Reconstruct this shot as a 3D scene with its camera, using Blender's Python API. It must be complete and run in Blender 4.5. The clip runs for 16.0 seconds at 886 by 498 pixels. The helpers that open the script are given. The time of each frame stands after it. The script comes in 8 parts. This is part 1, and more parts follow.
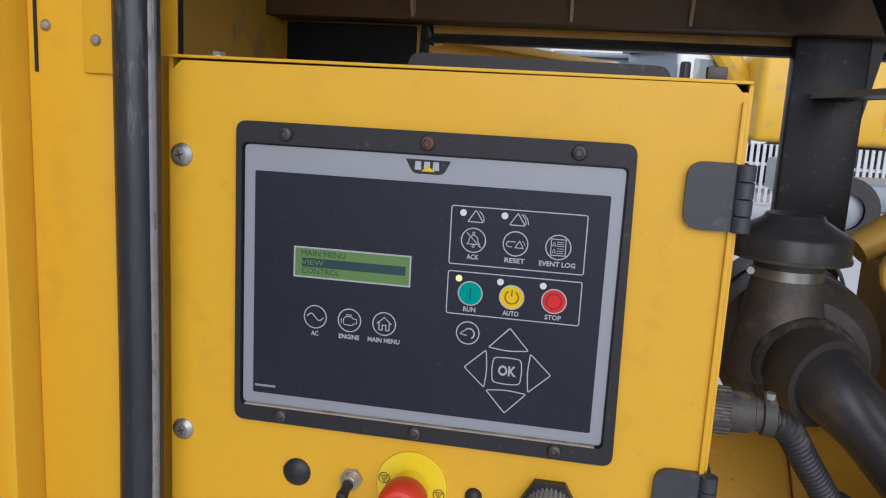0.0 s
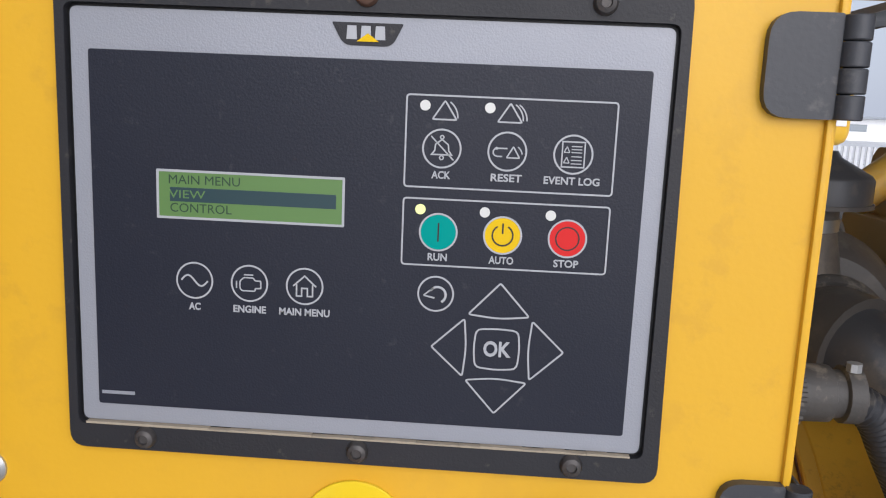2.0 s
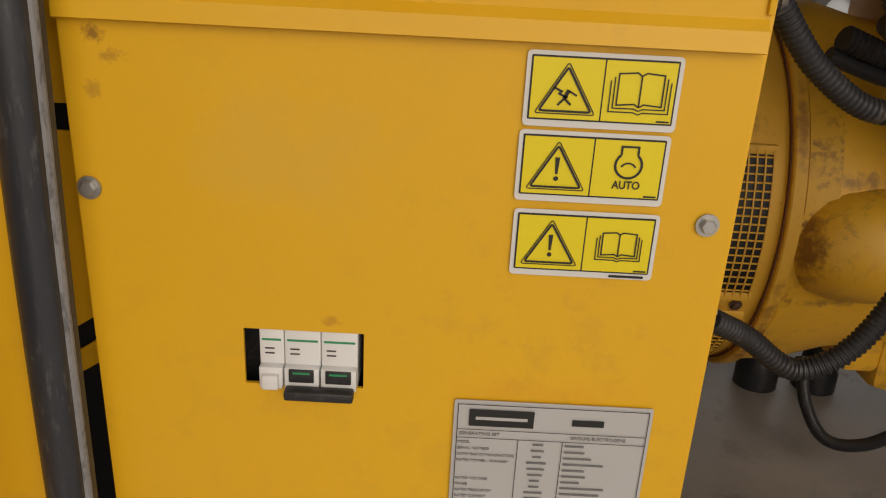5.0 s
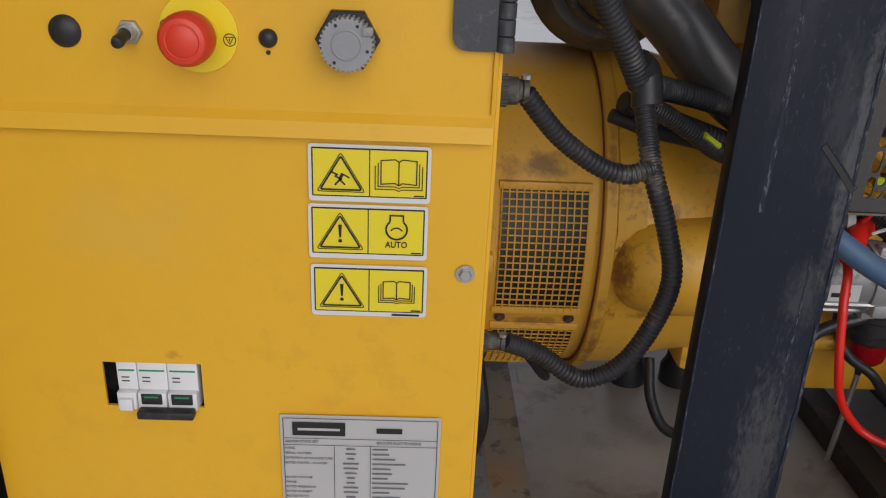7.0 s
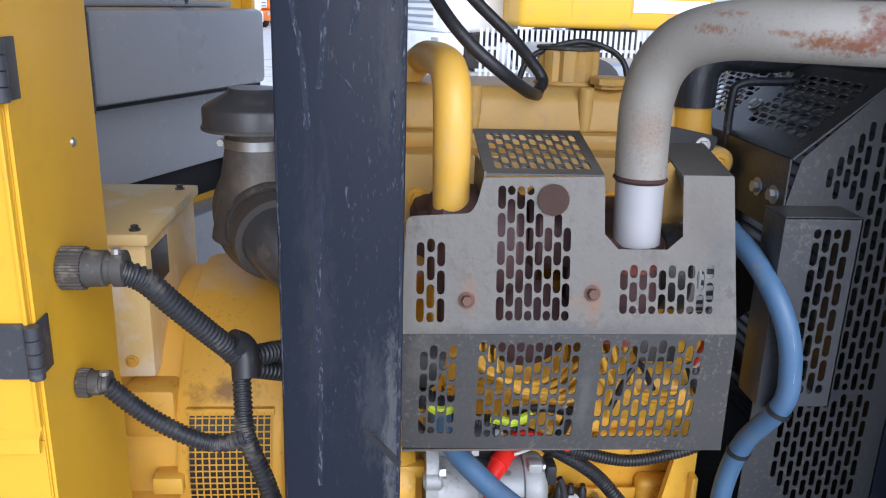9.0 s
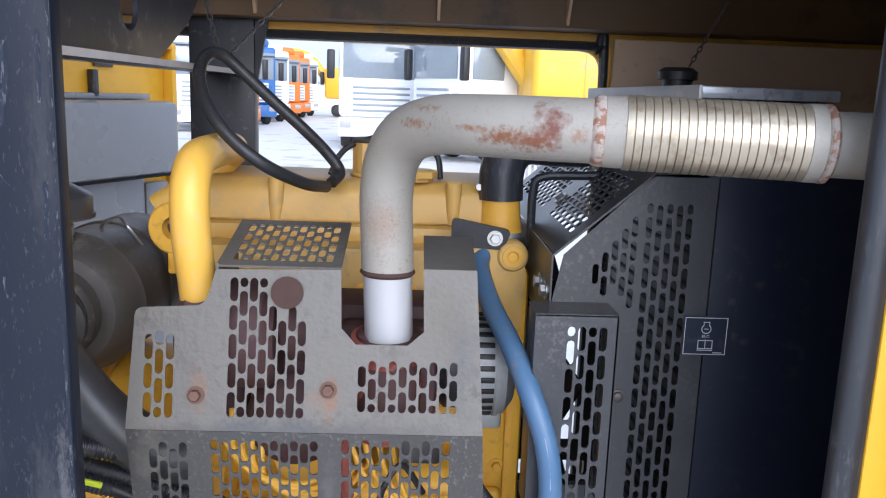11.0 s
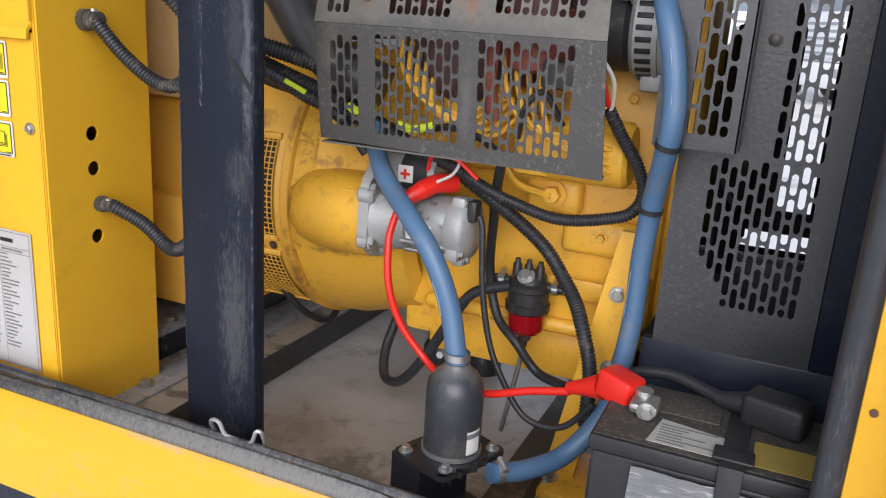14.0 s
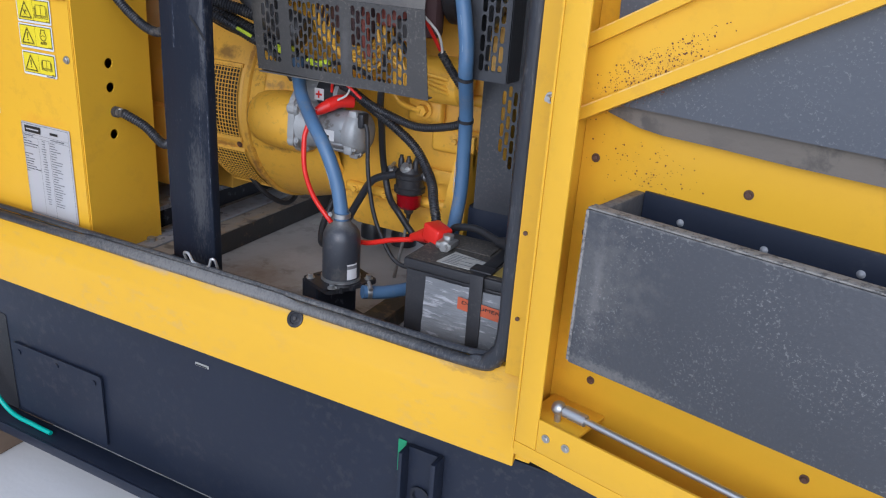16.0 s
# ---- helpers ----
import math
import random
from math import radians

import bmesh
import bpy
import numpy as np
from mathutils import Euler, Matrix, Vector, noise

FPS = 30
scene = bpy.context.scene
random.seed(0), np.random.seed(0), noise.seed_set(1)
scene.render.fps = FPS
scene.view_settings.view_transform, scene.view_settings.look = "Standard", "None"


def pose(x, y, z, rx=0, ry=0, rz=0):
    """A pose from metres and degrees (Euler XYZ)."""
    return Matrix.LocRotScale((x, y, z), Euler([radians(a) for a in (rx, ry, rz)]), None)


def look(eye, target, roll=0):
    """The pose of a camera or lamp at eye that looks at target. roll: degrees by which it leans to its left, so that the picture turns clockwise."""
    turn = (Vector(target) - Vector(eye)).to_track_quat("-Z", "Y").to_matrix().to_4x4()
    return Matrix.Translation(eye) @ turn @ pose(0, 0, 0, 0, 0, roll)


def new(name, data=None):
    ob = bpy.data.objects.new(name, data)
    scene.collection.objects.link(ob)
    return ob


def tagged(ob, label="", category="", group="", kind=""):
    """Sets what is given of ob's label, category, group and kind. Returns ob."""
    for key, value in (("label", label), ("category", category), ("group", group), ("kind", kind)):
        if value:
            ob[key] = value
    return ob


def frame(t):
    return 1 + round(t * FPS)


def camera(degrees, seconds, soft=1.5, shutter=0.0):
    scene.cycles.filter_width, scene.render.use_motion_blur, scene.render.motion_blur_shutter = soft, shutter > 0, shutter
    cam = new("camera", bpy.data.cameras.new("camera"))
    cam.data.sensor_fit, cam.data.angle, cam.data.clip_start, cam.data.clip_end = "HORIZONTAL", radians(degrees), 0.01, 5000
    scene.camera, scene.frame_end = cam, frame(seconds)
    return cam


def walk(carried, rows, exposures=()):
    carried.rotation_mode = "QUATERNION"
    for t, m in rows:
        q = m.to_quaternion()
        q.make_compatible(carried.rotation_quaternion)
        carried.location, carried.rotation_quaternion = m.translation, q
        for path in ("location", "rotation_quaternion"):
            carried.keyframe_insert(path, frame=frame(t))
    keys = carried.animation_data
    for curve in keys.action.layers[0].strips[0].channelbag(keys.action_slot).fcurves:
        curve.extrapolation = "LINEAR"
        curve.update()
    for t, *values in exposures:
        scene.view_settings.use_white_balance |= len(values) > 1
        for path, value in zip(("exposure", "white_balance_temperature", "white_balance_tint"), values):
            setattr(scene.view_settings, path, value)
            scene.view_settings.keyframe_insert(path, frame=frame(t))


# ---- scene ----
EXPO = [  # seconds, stops, kelvin, tint
    (0, -0.5, 5750, 14), (0.5, -0.34, 5720, 14), (1, -0.27, 5800, 14), (1.5, -0.19, 5850, 14), (2.5, -0.21, 6150, 14), (3, -0.47, 6700, 14), (3.5, -0.64, 7400, 14), (4.2, -0.77, 7600, 14), (6.3, -0.91, 6950, 14), (7, -0.75, 6200, 14),
    (7.5, -0.32, 5600, 14), (8, -0.02, 5150, 14), (8.5, 0.2, 5250, 14), (9, 0.32, 5400, 14), (9.5, 0.57, 5380, 14), (11.8, 0.58, 5500, 14), (12.5, 0.39, 5350, 14), (13.5, 0.34, 5850, 14), (14.5, 0.17, 6020, 14), (15, 0.07, 5980, 14), (16, -0.08, 5350, 14)]
# camera and its walk
cam = camera(57.92, 16.0, soft=1.15)
ROWS = [  # seconds, place, turn
    (0, 0.0000, 0.0009, 1.5546, 79.508, -3.083, 10.871),
    (0.5, -0.0504, 0.0962, 1.5156, 80.017, -2.825, 4.681),
    (1, -0.0502, 0.1977, 1.4955, 80.033, -2.557, 4.143),
    (1.5, -0.0508, 0.2118, 1.4865, 80.008, -2.455, 3.951),
    (2, -0.0620, 0.2033, 1.4704, 79.980, -2.469, 3.475),
    (2.5, -0.0796, 0.1914, 1.4425, 79.750, -2.505, 2.964),
    (3, -0.0864, 0.1723, 1.3824, 78.063, -2.623, 2.257),
    (3.5, -0.0804, 0.1451, 1.3298, 74.645, -2.697, 1.695),
    (4, -0.0822, 0.1045, 1.2985, 71.315, -2.778, 1.242),
    (4.2, -0.0944, 0.0988, 1.2778, 69.884, -2.767, 1.036),
    (6.3, -0.0899, 0.0569, 1.2087, 67.505, -2.856, 0.914),
    (6.5, -0.0651, 0.0173, 1.2480, 67.444, -2.810, 0.942),
    (7, 0.0468, -0.0182, 1.3304, 67.245, -2.333, -0.824),
    (7.5, 0.1633, -0.0495, 1.4124, 66.927, -1.636, -1.957),
    (8, 0.2613, -0.0733, 1.4746, 66.949, -1.545, -2.840),
    (8.5, 0.3355, -0.0535, 1.5195, 72.644, -1.729, -3.473),
    (9, 0.4069, -0.0508, 1.5588, 72.793, -1.734, -3.793),
    (9.5, 0.4732, -0.0872, 1.5835, 76.903, -2.039, -4.213),
    (9.7, 0.5017, -0.0915, 1.5678, 79.241, -1.708, -4.180),
    (11.8, 0.8220, -0.0233, 1.5691, 78.764, -3.166, 3.773),
    (12, 0.8347, -0.0868, 1.5357, 78.600, -3.220, 6.136),
    (12.5, 0.8769, -0.2197, 1.4875, 77.577, -3.374, 11.728),
    (13, 0.9440, -0.2124, 1.3880, 76.808, -3.273, 17.497),
    (13.5, 0.9950, -0.1813, 1.3034, 75.926, -3.213, 22.577),
    (14, 1.0164, -0.1412, 1.2175, 74.090, -3.558, 24.383),
    (14.5, 1.0393, -0.1448, 1.1745, 70.707, -3.764, 25.157),
    (15, 1.1029, -0.2255, 1.2070, 68.776, -3.831, 25.951),
    (15.5, 1.2525, -0.3729, 1.2889, 68.050, -3.780, 26.823),
    (16, 1.4919, -0.4895, 1.3330, 68.386, -3.769, 27.734),
]
walk(cam, [(t, pose(x, y, z, a, b, c)) for t, x, y, z, a, b, c in ROWS], exposures=EXPO)

# world and light: an overcast day
world = bpy.data.worlds.new("sky")
scene.world = world
world.use_nodes = True
wn = world.node_tree.nodes
sky = wn.new("ShaderNodeTexSky")
sky.sky_type, sky.sun_disc = "NISHITA", False
sky.sun_elevation, sky.sun_rotation, sky.air_density, sky.dust_density = radians(18), radians(164), 1.0, 4.0
wn["Background"].inputs[1].default_value = 0.105
soft_sky = wn.new("ShaderNodeHueSaturation")
soft_sky.inputs["Saturation"].default_value = 0.7
world.node_tree.links.new(sky.outputs[0], soft_sky.inputs["Color"])
cloud = wn.new("ShaderNodeMix")  # a thin white cloud cover over the clear sky
cloud.data_type = "RGBA"
cloud.inputs["Factor"].default_value = 0.6
cloud.inputs["B"].default_value = (9.4, 9.9, 10.8, 1)
world.node_tree.links.new(soft_sky.outputs[0], cloud.inputs["A"])
world.node_tree.links.new(cloud.outputs["Result"], wn["Background"].inputs[0])
sun = new("sun", bpy.data.lights.new("sun", "SUN"))
sun.data.energy, sun.data.angle, sun.data.color = 2.5, radians(60), (1.0, 0.97, 0.93)
sun.matrix_world = look((3.2, -8.5, 3.9), (0.4, 1, 0.6))


# materials
def mat(name, col, col2=None, rough=0.5, metal=0.0, scale=9.0, bump=0.0, bscale=150.0, dirt=None, amount=0.5, dscale=4.0,
        spec=0.5, stretch=(1, 1, 1), vary=0.12, glow=None, coat=0.0, cover=0.8, patch=None, stains=()):
    """Two-scale paint or metal: col to col2 by a broad noise, specks or stains of dirt over it, fine relief."""
    m = bpy.data.materials.new(name)
    m.use_nodes = True
    nt = m.node_tree
    nd, ln = nt.nodes, nt.links
    bsdf = nd["Principled BSDF"]
    co = nd.new("ShaderNodeTexCoord")
    mp = nd.new("ShaderNodeMapping")
    mp.inputs["Scale"].default_value = stretch
    ln.new(co.outputs["Object"], mp.inputs["Vector"])
    n1 = nd.new("ShaderNodeTexNoise")
    n1.inputs["Scale"].default_value, n1.inputs["Detail"].default_value = scale, 5
    ln.new(co.outputs["Object"], n1.inputs["Vector"])
    mix = nd.new("ShaderNodeMix")
    mix.data_type = "RGBA"
    mix.inputs["A"].default_value = (*col, 1)
    mix.inputs["B"].default_value = (*(col2 or [c * 0.82 for c in col]), 1)
    ln.new(n1.outputs["Fac"], mix.inputs["Factor"])
    out = mix.outputs["Result"]
    if dirt:
        n2 = nd.new("ShaderNodeTexNoise")
        n2.inputs["Scale"].default_value, n2.inputs["Detail"].default_value, n2.inputs["Roughness"].default_value = dscale, 8, 0.65
        ln.new(mp.outputs["Vector"], n2.inputs["Vector"])
        rp = nd.new("ShaderNodeMapRange")
        rp.inputs["From Min"].default_value = 0.635 - 0.27 * amount
        rp.inputs["From Max"].default_value = 0.725 - 0.27 * amount
        rp.inputs["To Max"].default_value = cover
        ln.new(n2.outputs["Fac"], rp.inputs["Value"])
        amt = rp.outputs["Result"]
        if patch:  # dirt gathers in broad patches
            n4 = nd.new("ShaderNodeTexNoise")
            n4.inputs["Scale"].default_value, n4.inputs["Detail"].default_value = patch, 3
            ln.new(co.outputs["Object"], n4.inputs["Vector"])
            pr4 = nd.new("ShaderNodeMapRange")
            pr4.inputs["From Min"].default_value, pr4.inputs["From Max"].default_value = 0.44, 0.64
            pr4.inputs["To Min"].default_value = 0.12
            ln.new(n4.outputs["Fac"], pr4.inputs["Value"])
            mul = nd.new("ShaderNodeMath")
            mul.operation = "MULTIPLY"
            ln.new(amt, mul.inputs[0])
            ln.new(pr4.outputs["Result"], mul.inputs[1])
            amt = mul.outputs["Value"]
        mx = nd.new("ShaderNodeMix")
        mx.data_type = "RGBA"
        mx.inputs["B"].default_value = (*dirt, 1)
        ln.new(amt, mx.inputs["Factor"])
        ln.new(out, mx.inputs["A"])
        out = mx.outputs["Result"]
    for place, size, colour, most, grain in stains:  # soft-edged stains, broken up by a fine noise
        sub = nd.new("ShaderNodeVectorMath")
        sub.operation = "SUBTRACT"
        sub.inputs[1].default_value = place
        ln.new(co.outputs["Object"], sub.inputs[0])
        div = nd.new("ShaderNodeVectorMath")
        div.operation = "DIVIDE"
        div.inputs[1].default_value = size
        ln.new(sub.outputs["Vector"], div.inputs[0])
        far = nd.new("ShaderNodeVectorMath")
        far.operation = "LENGTH"
        ln.new(div.outputs["Vector"], far.inputs[0])
        n5 = nd.new("ShaderNodeTexNoise")
        n5.inputs["Scale"].default_value, n5.inputs["Detail"].default_value, n5.inputs["Roughness"].default_value = grain, 9, 0.7
        ln.new(mp.outputs["Vector"], n5.inputs["Vector"])
        push = nd.new("ShaderNodeMath")
        push.operation = "MULTIPLY_ADD"
        push.inputs[1].default_value = 2.6
        ln.new(n5.outputs["Fac"], push.inputs[0])
        ln.new(far.outputs["Value"], push.inputs[2])
        cut = nd.new("ShaderNodeMapRange")
        cut.inputs["From Min"].default_value, cut.inputs["From Max"].default_value = 2.15, 1.5
        cut.inputs["To Max"].default_value = most
        ln.new(push.outputs["Value"], cut.inputs["Value"])
        lay = nd.new("ShaderNodeMix")
        lay.data_type = "RGBA"
        lay.inputs["B"].default_value = (*colour, 1)
        ln.new(cut.outputs["Result"], lay.inputs["Factor"])
        ln.new(out, lay.inputs["A"])
        out = lay.outputs["Result"]
    ln.new(out, bsdf.inputs["Base Color"])
    bsdf.inputs["Metallic"].default_value = metal
    bsdf.inputs["Specular IOR Level"].default_value = spec
    bsdf.inputs["Coat Weight"].default_value = coat
    rr = nd.new("ShaderNodeMapRange")
    rr.inputs["To Min"].default_value, rr.inputs["To Max"].default_value = max(0.03, rough - vary), min(1, rough + vary)
    ln.new(n1.outputs["Fac"], rr.inputs["Value"])
    ln.new(rr.outputs["Result"], bsdf.inputs["Roughness"])
    if bump:
        n3 = nd.new("ShaderNodeTexNoise")
        n3.inputs["Scale"].default_value, n3.inputs["Detail"].default_value = bscale, 4
        ln.new(mp.outputs["Vector"], n3.inputs["Vector"])
        bp = nd.new("ShaderNodeBump")
        bp.inputs["Strength"].default_value, bp.inputs["Distance"].default_value = bump, 0.002
        ln.new(n3.outputs["Fac"], bp.inputs["Height"])
        ln.new(bp.outputs["Normal"], bsdf.inputs["Normal"])
    if glow:
        bsdf.inputs["Emission Color"].default_value = (*glow[:3], 1)
        bsdf.inputs["Emission Strength"].default_value = glow[3]
    return m


SILL_Y = mat("dusty_sill_yellow", (0.71, 0.405, 0.022), (0.66, 0.37, 0.02), 0.45, spec=0.3, scale=5, bump=0.08, bscale=240, dirt=(0.46, 0.32, 0.15), amount=0.42, dscale=60, cover=0.25, patch=7.0, stretch=(0.5, 1, 1), stains=(((0.62, 0.570, 0.676), (0.55, 0.03, 0.014), (0.50, 0.37, 0.2), 0.5, 26.0), ((0.32, 0.570, 0.678), (0.10, 0.03, 0.014), (0.40, 0.34, 0.27), 0.6, 30.0), ((1.04, 0.565, 0.67), (0.07, 0.03, 0.010), (0.25, 0.15, 0.05), 0.5, 90.0)))
YELLOW = mat("yellow_paint", (0.735, 0.415, 0.021), (0.69, 0.38, 0.017), 0.42, spec=0.35, scale=5, bump=0.06, bscale=260, dirt=(0.55, 0.30, 0.03), amount=0.4, dscale=30, coat=0.05, cover=0.3, patch=3.0)
PANEL_Y = mat("stained_yellow_paint", (0.735, 0.415, 0.021), (0.69, 0.38, 0.017), 0.42, spec=0.35, scale=5, bump=0.06, bscale=260, dirt=(0.55, 0.30, 0.03), amount=0.4, dscale=30, coat=0.05, cover=0.3, patch=3.0, stains=(
    ((-0.322, 0.606, 1.152), (0.009, 0.02, 0.009), (0.16, 0.06, 0.02), 0.75, 190.0), ((-0.311, 0.606, 1.139), (0.011, 0.02, 0.006), (0.33, 0.15, 0.03), 0.6, 190.0), ((-0.325, 0.606, 1.117), (0.008, 0.02, 0.010), (0.30, 0.15, 0.03), 0.5, 260.0),
    ((-0.01, 0.606, 0.905), (0.09, 0.02, 0.02), (0.70, 0.33, 0.02), 0.45, 40.0), ((-0.17, 0.606, 0.957), (0.012, 0.02, 0.006), (0.45, 0.20, 0.02), 0.6, 160.0), ((-0.20, 0.606, 1.08), (0.10, 0.02, 0.06), (0.63, 0.39, 0.06), 0.4, 20.0)))
YELLOW_IN = mat("yellow_paint_dusty", (0.72, 0.40, 0.035), (0.60, 0.34, 0.05), 0.5, scale=6, bump=0.06, bscale=200, dirt=(0.36, 0.24, 0.10), amount=0.35, dscale=7)
ENGINE_Y = mat("engine_yellow", (0.84, 0.465, 0.040), (0.76, 0.415, 0.038), 0.42, scale=14, bump=0.25, bscale=120, dirt=(0.30, 0.16, 0.045), amount=0.36, dscale=60, cover=0.4, patch=9.0, stains=(((0.30, 0.89, 0.93), (0.018, 0.1, 0.075), (0.20, 0.085, 0.025), 0.85, 70.0), ((0.36, 0.90, 0.995), (0.07, 0.08, 0.012), (0.26, 0.13, 0.035), 0.7, 80.0), ((0.37, 0.90, 0.85), (0.08, 0.08, 0.010), (0.22, 0.11, 0.03), 0.7, 80.0), ((0.31, 0.95, 1.06), (0.03, 0.1, 0.07), (0.24, 0.11, 0.03), 0.5, 160.0)))
ALT_Y = mat("dusty_alternator_yellow", (0.79, 0.445, 0.05), (0.72, 0.41, 0.055), 0.5, scale=8, bump=0.12, bscale=150, dirt=(0.60, 0.40, 0.15), amount=0.4, dscale=30, cover=0.35, patch=7.0)
# dust on top, rust at the flange; the band at z 1.045 paints shade
RUSTY_Y = mat("rusty_yellow", (0.76, 0.42, 0.045), (0.68, 0.375, 0.045), 0.5, scale=10, bump=0.12, bscale=150, dirt=(0.30, 0.13, 0.03), amount=0.2, dscale=140, cover=0.5, patch=12.0, stains=(((0.20, 1.08, 1.165), (0.12, 0.16, 0.035), (0.66, 0.50, 0.30), 0.6, 16.0), ((0.20, 0.93, 1.045), (0.08, 0.2, 0.022), (0.13, 0.065, 0.025), 0.75, 30.0), ((0.284, 0.93, 0.79), (0.012, 0.2, 0.10), (0.24, 0.09, 0.02), 0.8, 60.0), ((0.284, 0.95, 1.05), (0.010, 0.2, 0.06), (0.26, 0.11, 0.03), 0.7, 70.0), ((0.20, 0.91, 0.835), (0.06, 0.2, 0.008), (0.26, 0.12, 0.03), 0.7, 90.0), ((0.15, 0.92, 0.95), (0.008, 0.2, 0.10), (0.22, 0.10, 0.03), 0.6, 120.0)))
# pale dust, paler still to put daylight on the box into the colour
DUSTY_LIT_LID = mat("dusty_daylit_lid", (0.76, 0.58, 0.29), (0.75, 0.51, 0.16), 0.65, scale=6, bump=0.15, bscale=200, dirt=(0.78, 0.69, 0.53), amount=0.5, dscale=12, cover=0.6)
RUST_SPECK = mat("rust_specked_yellow", (0.76, 0.43, 0.035), (0.66, 0.36, 0.03), 0.5, scale=14, bump=0.25, bscale=120, dirt=(0.19, 0.075, 0.022), amount=0.62, dscale=120, cover=0.8, patch=30.0)
BLACKP = mat("black_paint", (0.014, 0.016, 0.022), (0.024, 0.026, 0.032), 0.42, spec=0.35, scale=12, bump=0.1, bscale=140, dirt=(0.16, 0.16, 0.165), amount=0.22, dscale=40, cover=0.5)
POST_BLACK = mat("scuffed_black_post", (0.0095, 0.0125, 0.021), (0.0165, 0.0205, 0.031), 0.40, spec=0.16, scale=7, bump=0.12, bscale=90, dirt=(0.12, 0.125, 0.13), amount=0.14, dscale=340, stretch=(1, 1, 0.3), cover=0.4, patch=9.0, stains=(((0.415, 0.64, 1.15), (0.011, 0.1, 0.16), (0.16, 0.16, 0.16), 0.42, 260.0), ((0.398, 0.64, 1.19), (0.022, 0.1, 0.09), (0.08, 0.082, 0.085), 0.3, 200.0), ((0.392, 0.64, 0.83), (0.032, 0.1, 0.16), (0.10, 0.10, 0.10), 0.5, 240.0), ((0.375, 0.64, 0.63), (0.05, 0.1, 0.07), (0.12, 0.115, 0.11), 0.5, 200.0), ((0.345, 0.64, 1.30), (0.022, 0.1, 0.2), (0.035, 0.038, 0.045), 0.5, 120.0), ((0.41, 0.64, 1.50), (0.015, 0.1, 0.10), (0.04, 0.042, 0.048), 0.5, 160.0), ((0.40, 0.64, 1.02), (0.025, 0.1, 0.05), (0.09, 0.09, 0.09), 0.4, 200.0)))
NAVY = mat("dark_painted_base", (0.011, 0.015, 0.028), (0.017, 0.022, 0.036), 0.4, spec=0.35, scale=4, bump=0.08, bscale=120, dirt=(0.10, 0.095, 0.09), amount=0.4, dscale=45, cover=0.2, patch=3.0)
AIR_RUBBER = mat("dusty_black_rubber", (0.052, 0.047, 0.042), (0.080, 0.070, 0.060), 0.48, scale=10, bump=0.15, bscale=200, dirt=(0.20, 0.165, 0.125), amount=0.38, dscale=30, cover=0.4, patch=9.0, stains=(((0.27, 1.10, 1.372), (0.09, 0.2, 0.03), (0.20, 0.185, 0.16), 0.7, 30.0), ((0.24, 0.97, 1.33), (0.05, 0.06, 0.05), (0.19, 0.15, 0.11), 0.5, 40.0)))
PIPE_BLACK = mat("dusty_black_pipe", (0.040, 0.041, 0.045), (0.062, 0.060, 0.060), 0.38, spec=0.5, scale=9, bump=0.1, bscale=200, dirt=(0.17, 0.14, 0.11), amount=0.36, dscale=26, cover=0.5, patch=10.0)
# black for foam, and for shade painted into gaps and behind slots
BLACK_FOAM_SHADE = mat("black_foam_shade", (0.012, 0.012, 0.014), (0.018, 0.018, 0.02), 0.7, spec=0.15, scale=8, bump=0.3, bscale=90)
# tan for yellow sheet in shade: the shade is in the colour
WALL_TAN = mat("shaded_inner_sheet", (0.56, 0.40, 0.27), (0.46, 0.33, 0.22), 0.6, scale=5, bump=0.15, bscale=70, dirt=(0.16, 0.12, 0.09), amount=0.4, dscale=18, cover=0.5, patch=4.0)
PIPE_Y = mat("dusty_pipe_yellow", (0.74, 0.43, 0.05), (0.70, 0.42, 0.08), 0.45, scale=16, bump=0.15, bscale=160, dirt=(0.62, 0.45, 0.2), amount=0.45, dscale=60, cover=0.4, patch=9.0)
WORN_RUBBER = mat("worn_rubber_edge", (0.27, 0.27, 0.275), (0.15, 0.15, 0.155), 0.6, scale=60, bump=0.3, bscale=300, dirt=(0.05, 0.05, 0.055), amount=0.45, dscale=160, cover=0.6, stretch=(1, 1, 0.3))
ENGINE_TOP = mat("dusty_engine_yellow", (0.60, 0.36, 0.075), (0.52, 0.33, 0.10), 0.5, scale=10, bump=0.25, bscale=120, dirt=(0.36, 0.27, 0.15), amount=0.45, dscale=40, cover=0.5, patch=7.0)
CANISTER = mat("dusty_domed_plastic", (0.030, 0.033, 0.040), (0.040, 0.043, 0.050), 0.34, spec=0.5, scale=10, bump=0.08, bscale=300, dirt=(0.11, 0.105, 0.098), amount=0.36, dscale=60, cover=0.35, patch=20.0, stains=(((0.671, 0.727, 0.802), (0.06, 0.07, 0.030), (0.15, 0.145, 0.135), 0.7, 30.0), ((0.690, 0.70, 0.70), (0.03, 0.03, 0.02), (0.12, 0.11, 0.09), 0.4, 100.0)))
BEZEL = mat("bezel_plastic", (0.018, 0.018, 0.021), (0.024, 0.024, 0.027), 0.5, spec=0.35, scale=20, bump=0.12, bscale=700, dirt=(0.16, 0.14, 0.11), amount=0.1, dscale=90, cover=0.3)
FACE_DARK = mat("faceplate_film", (0.014, 0.016, 0.026), (0.0175, 0.0195, 0.030), 0.42, spec=0.28, scale=10, bump=0.1, bscale=900, dirt=(0.09, 0.09, 0.095), amount=0.05, dscale=120, cover=0.2)
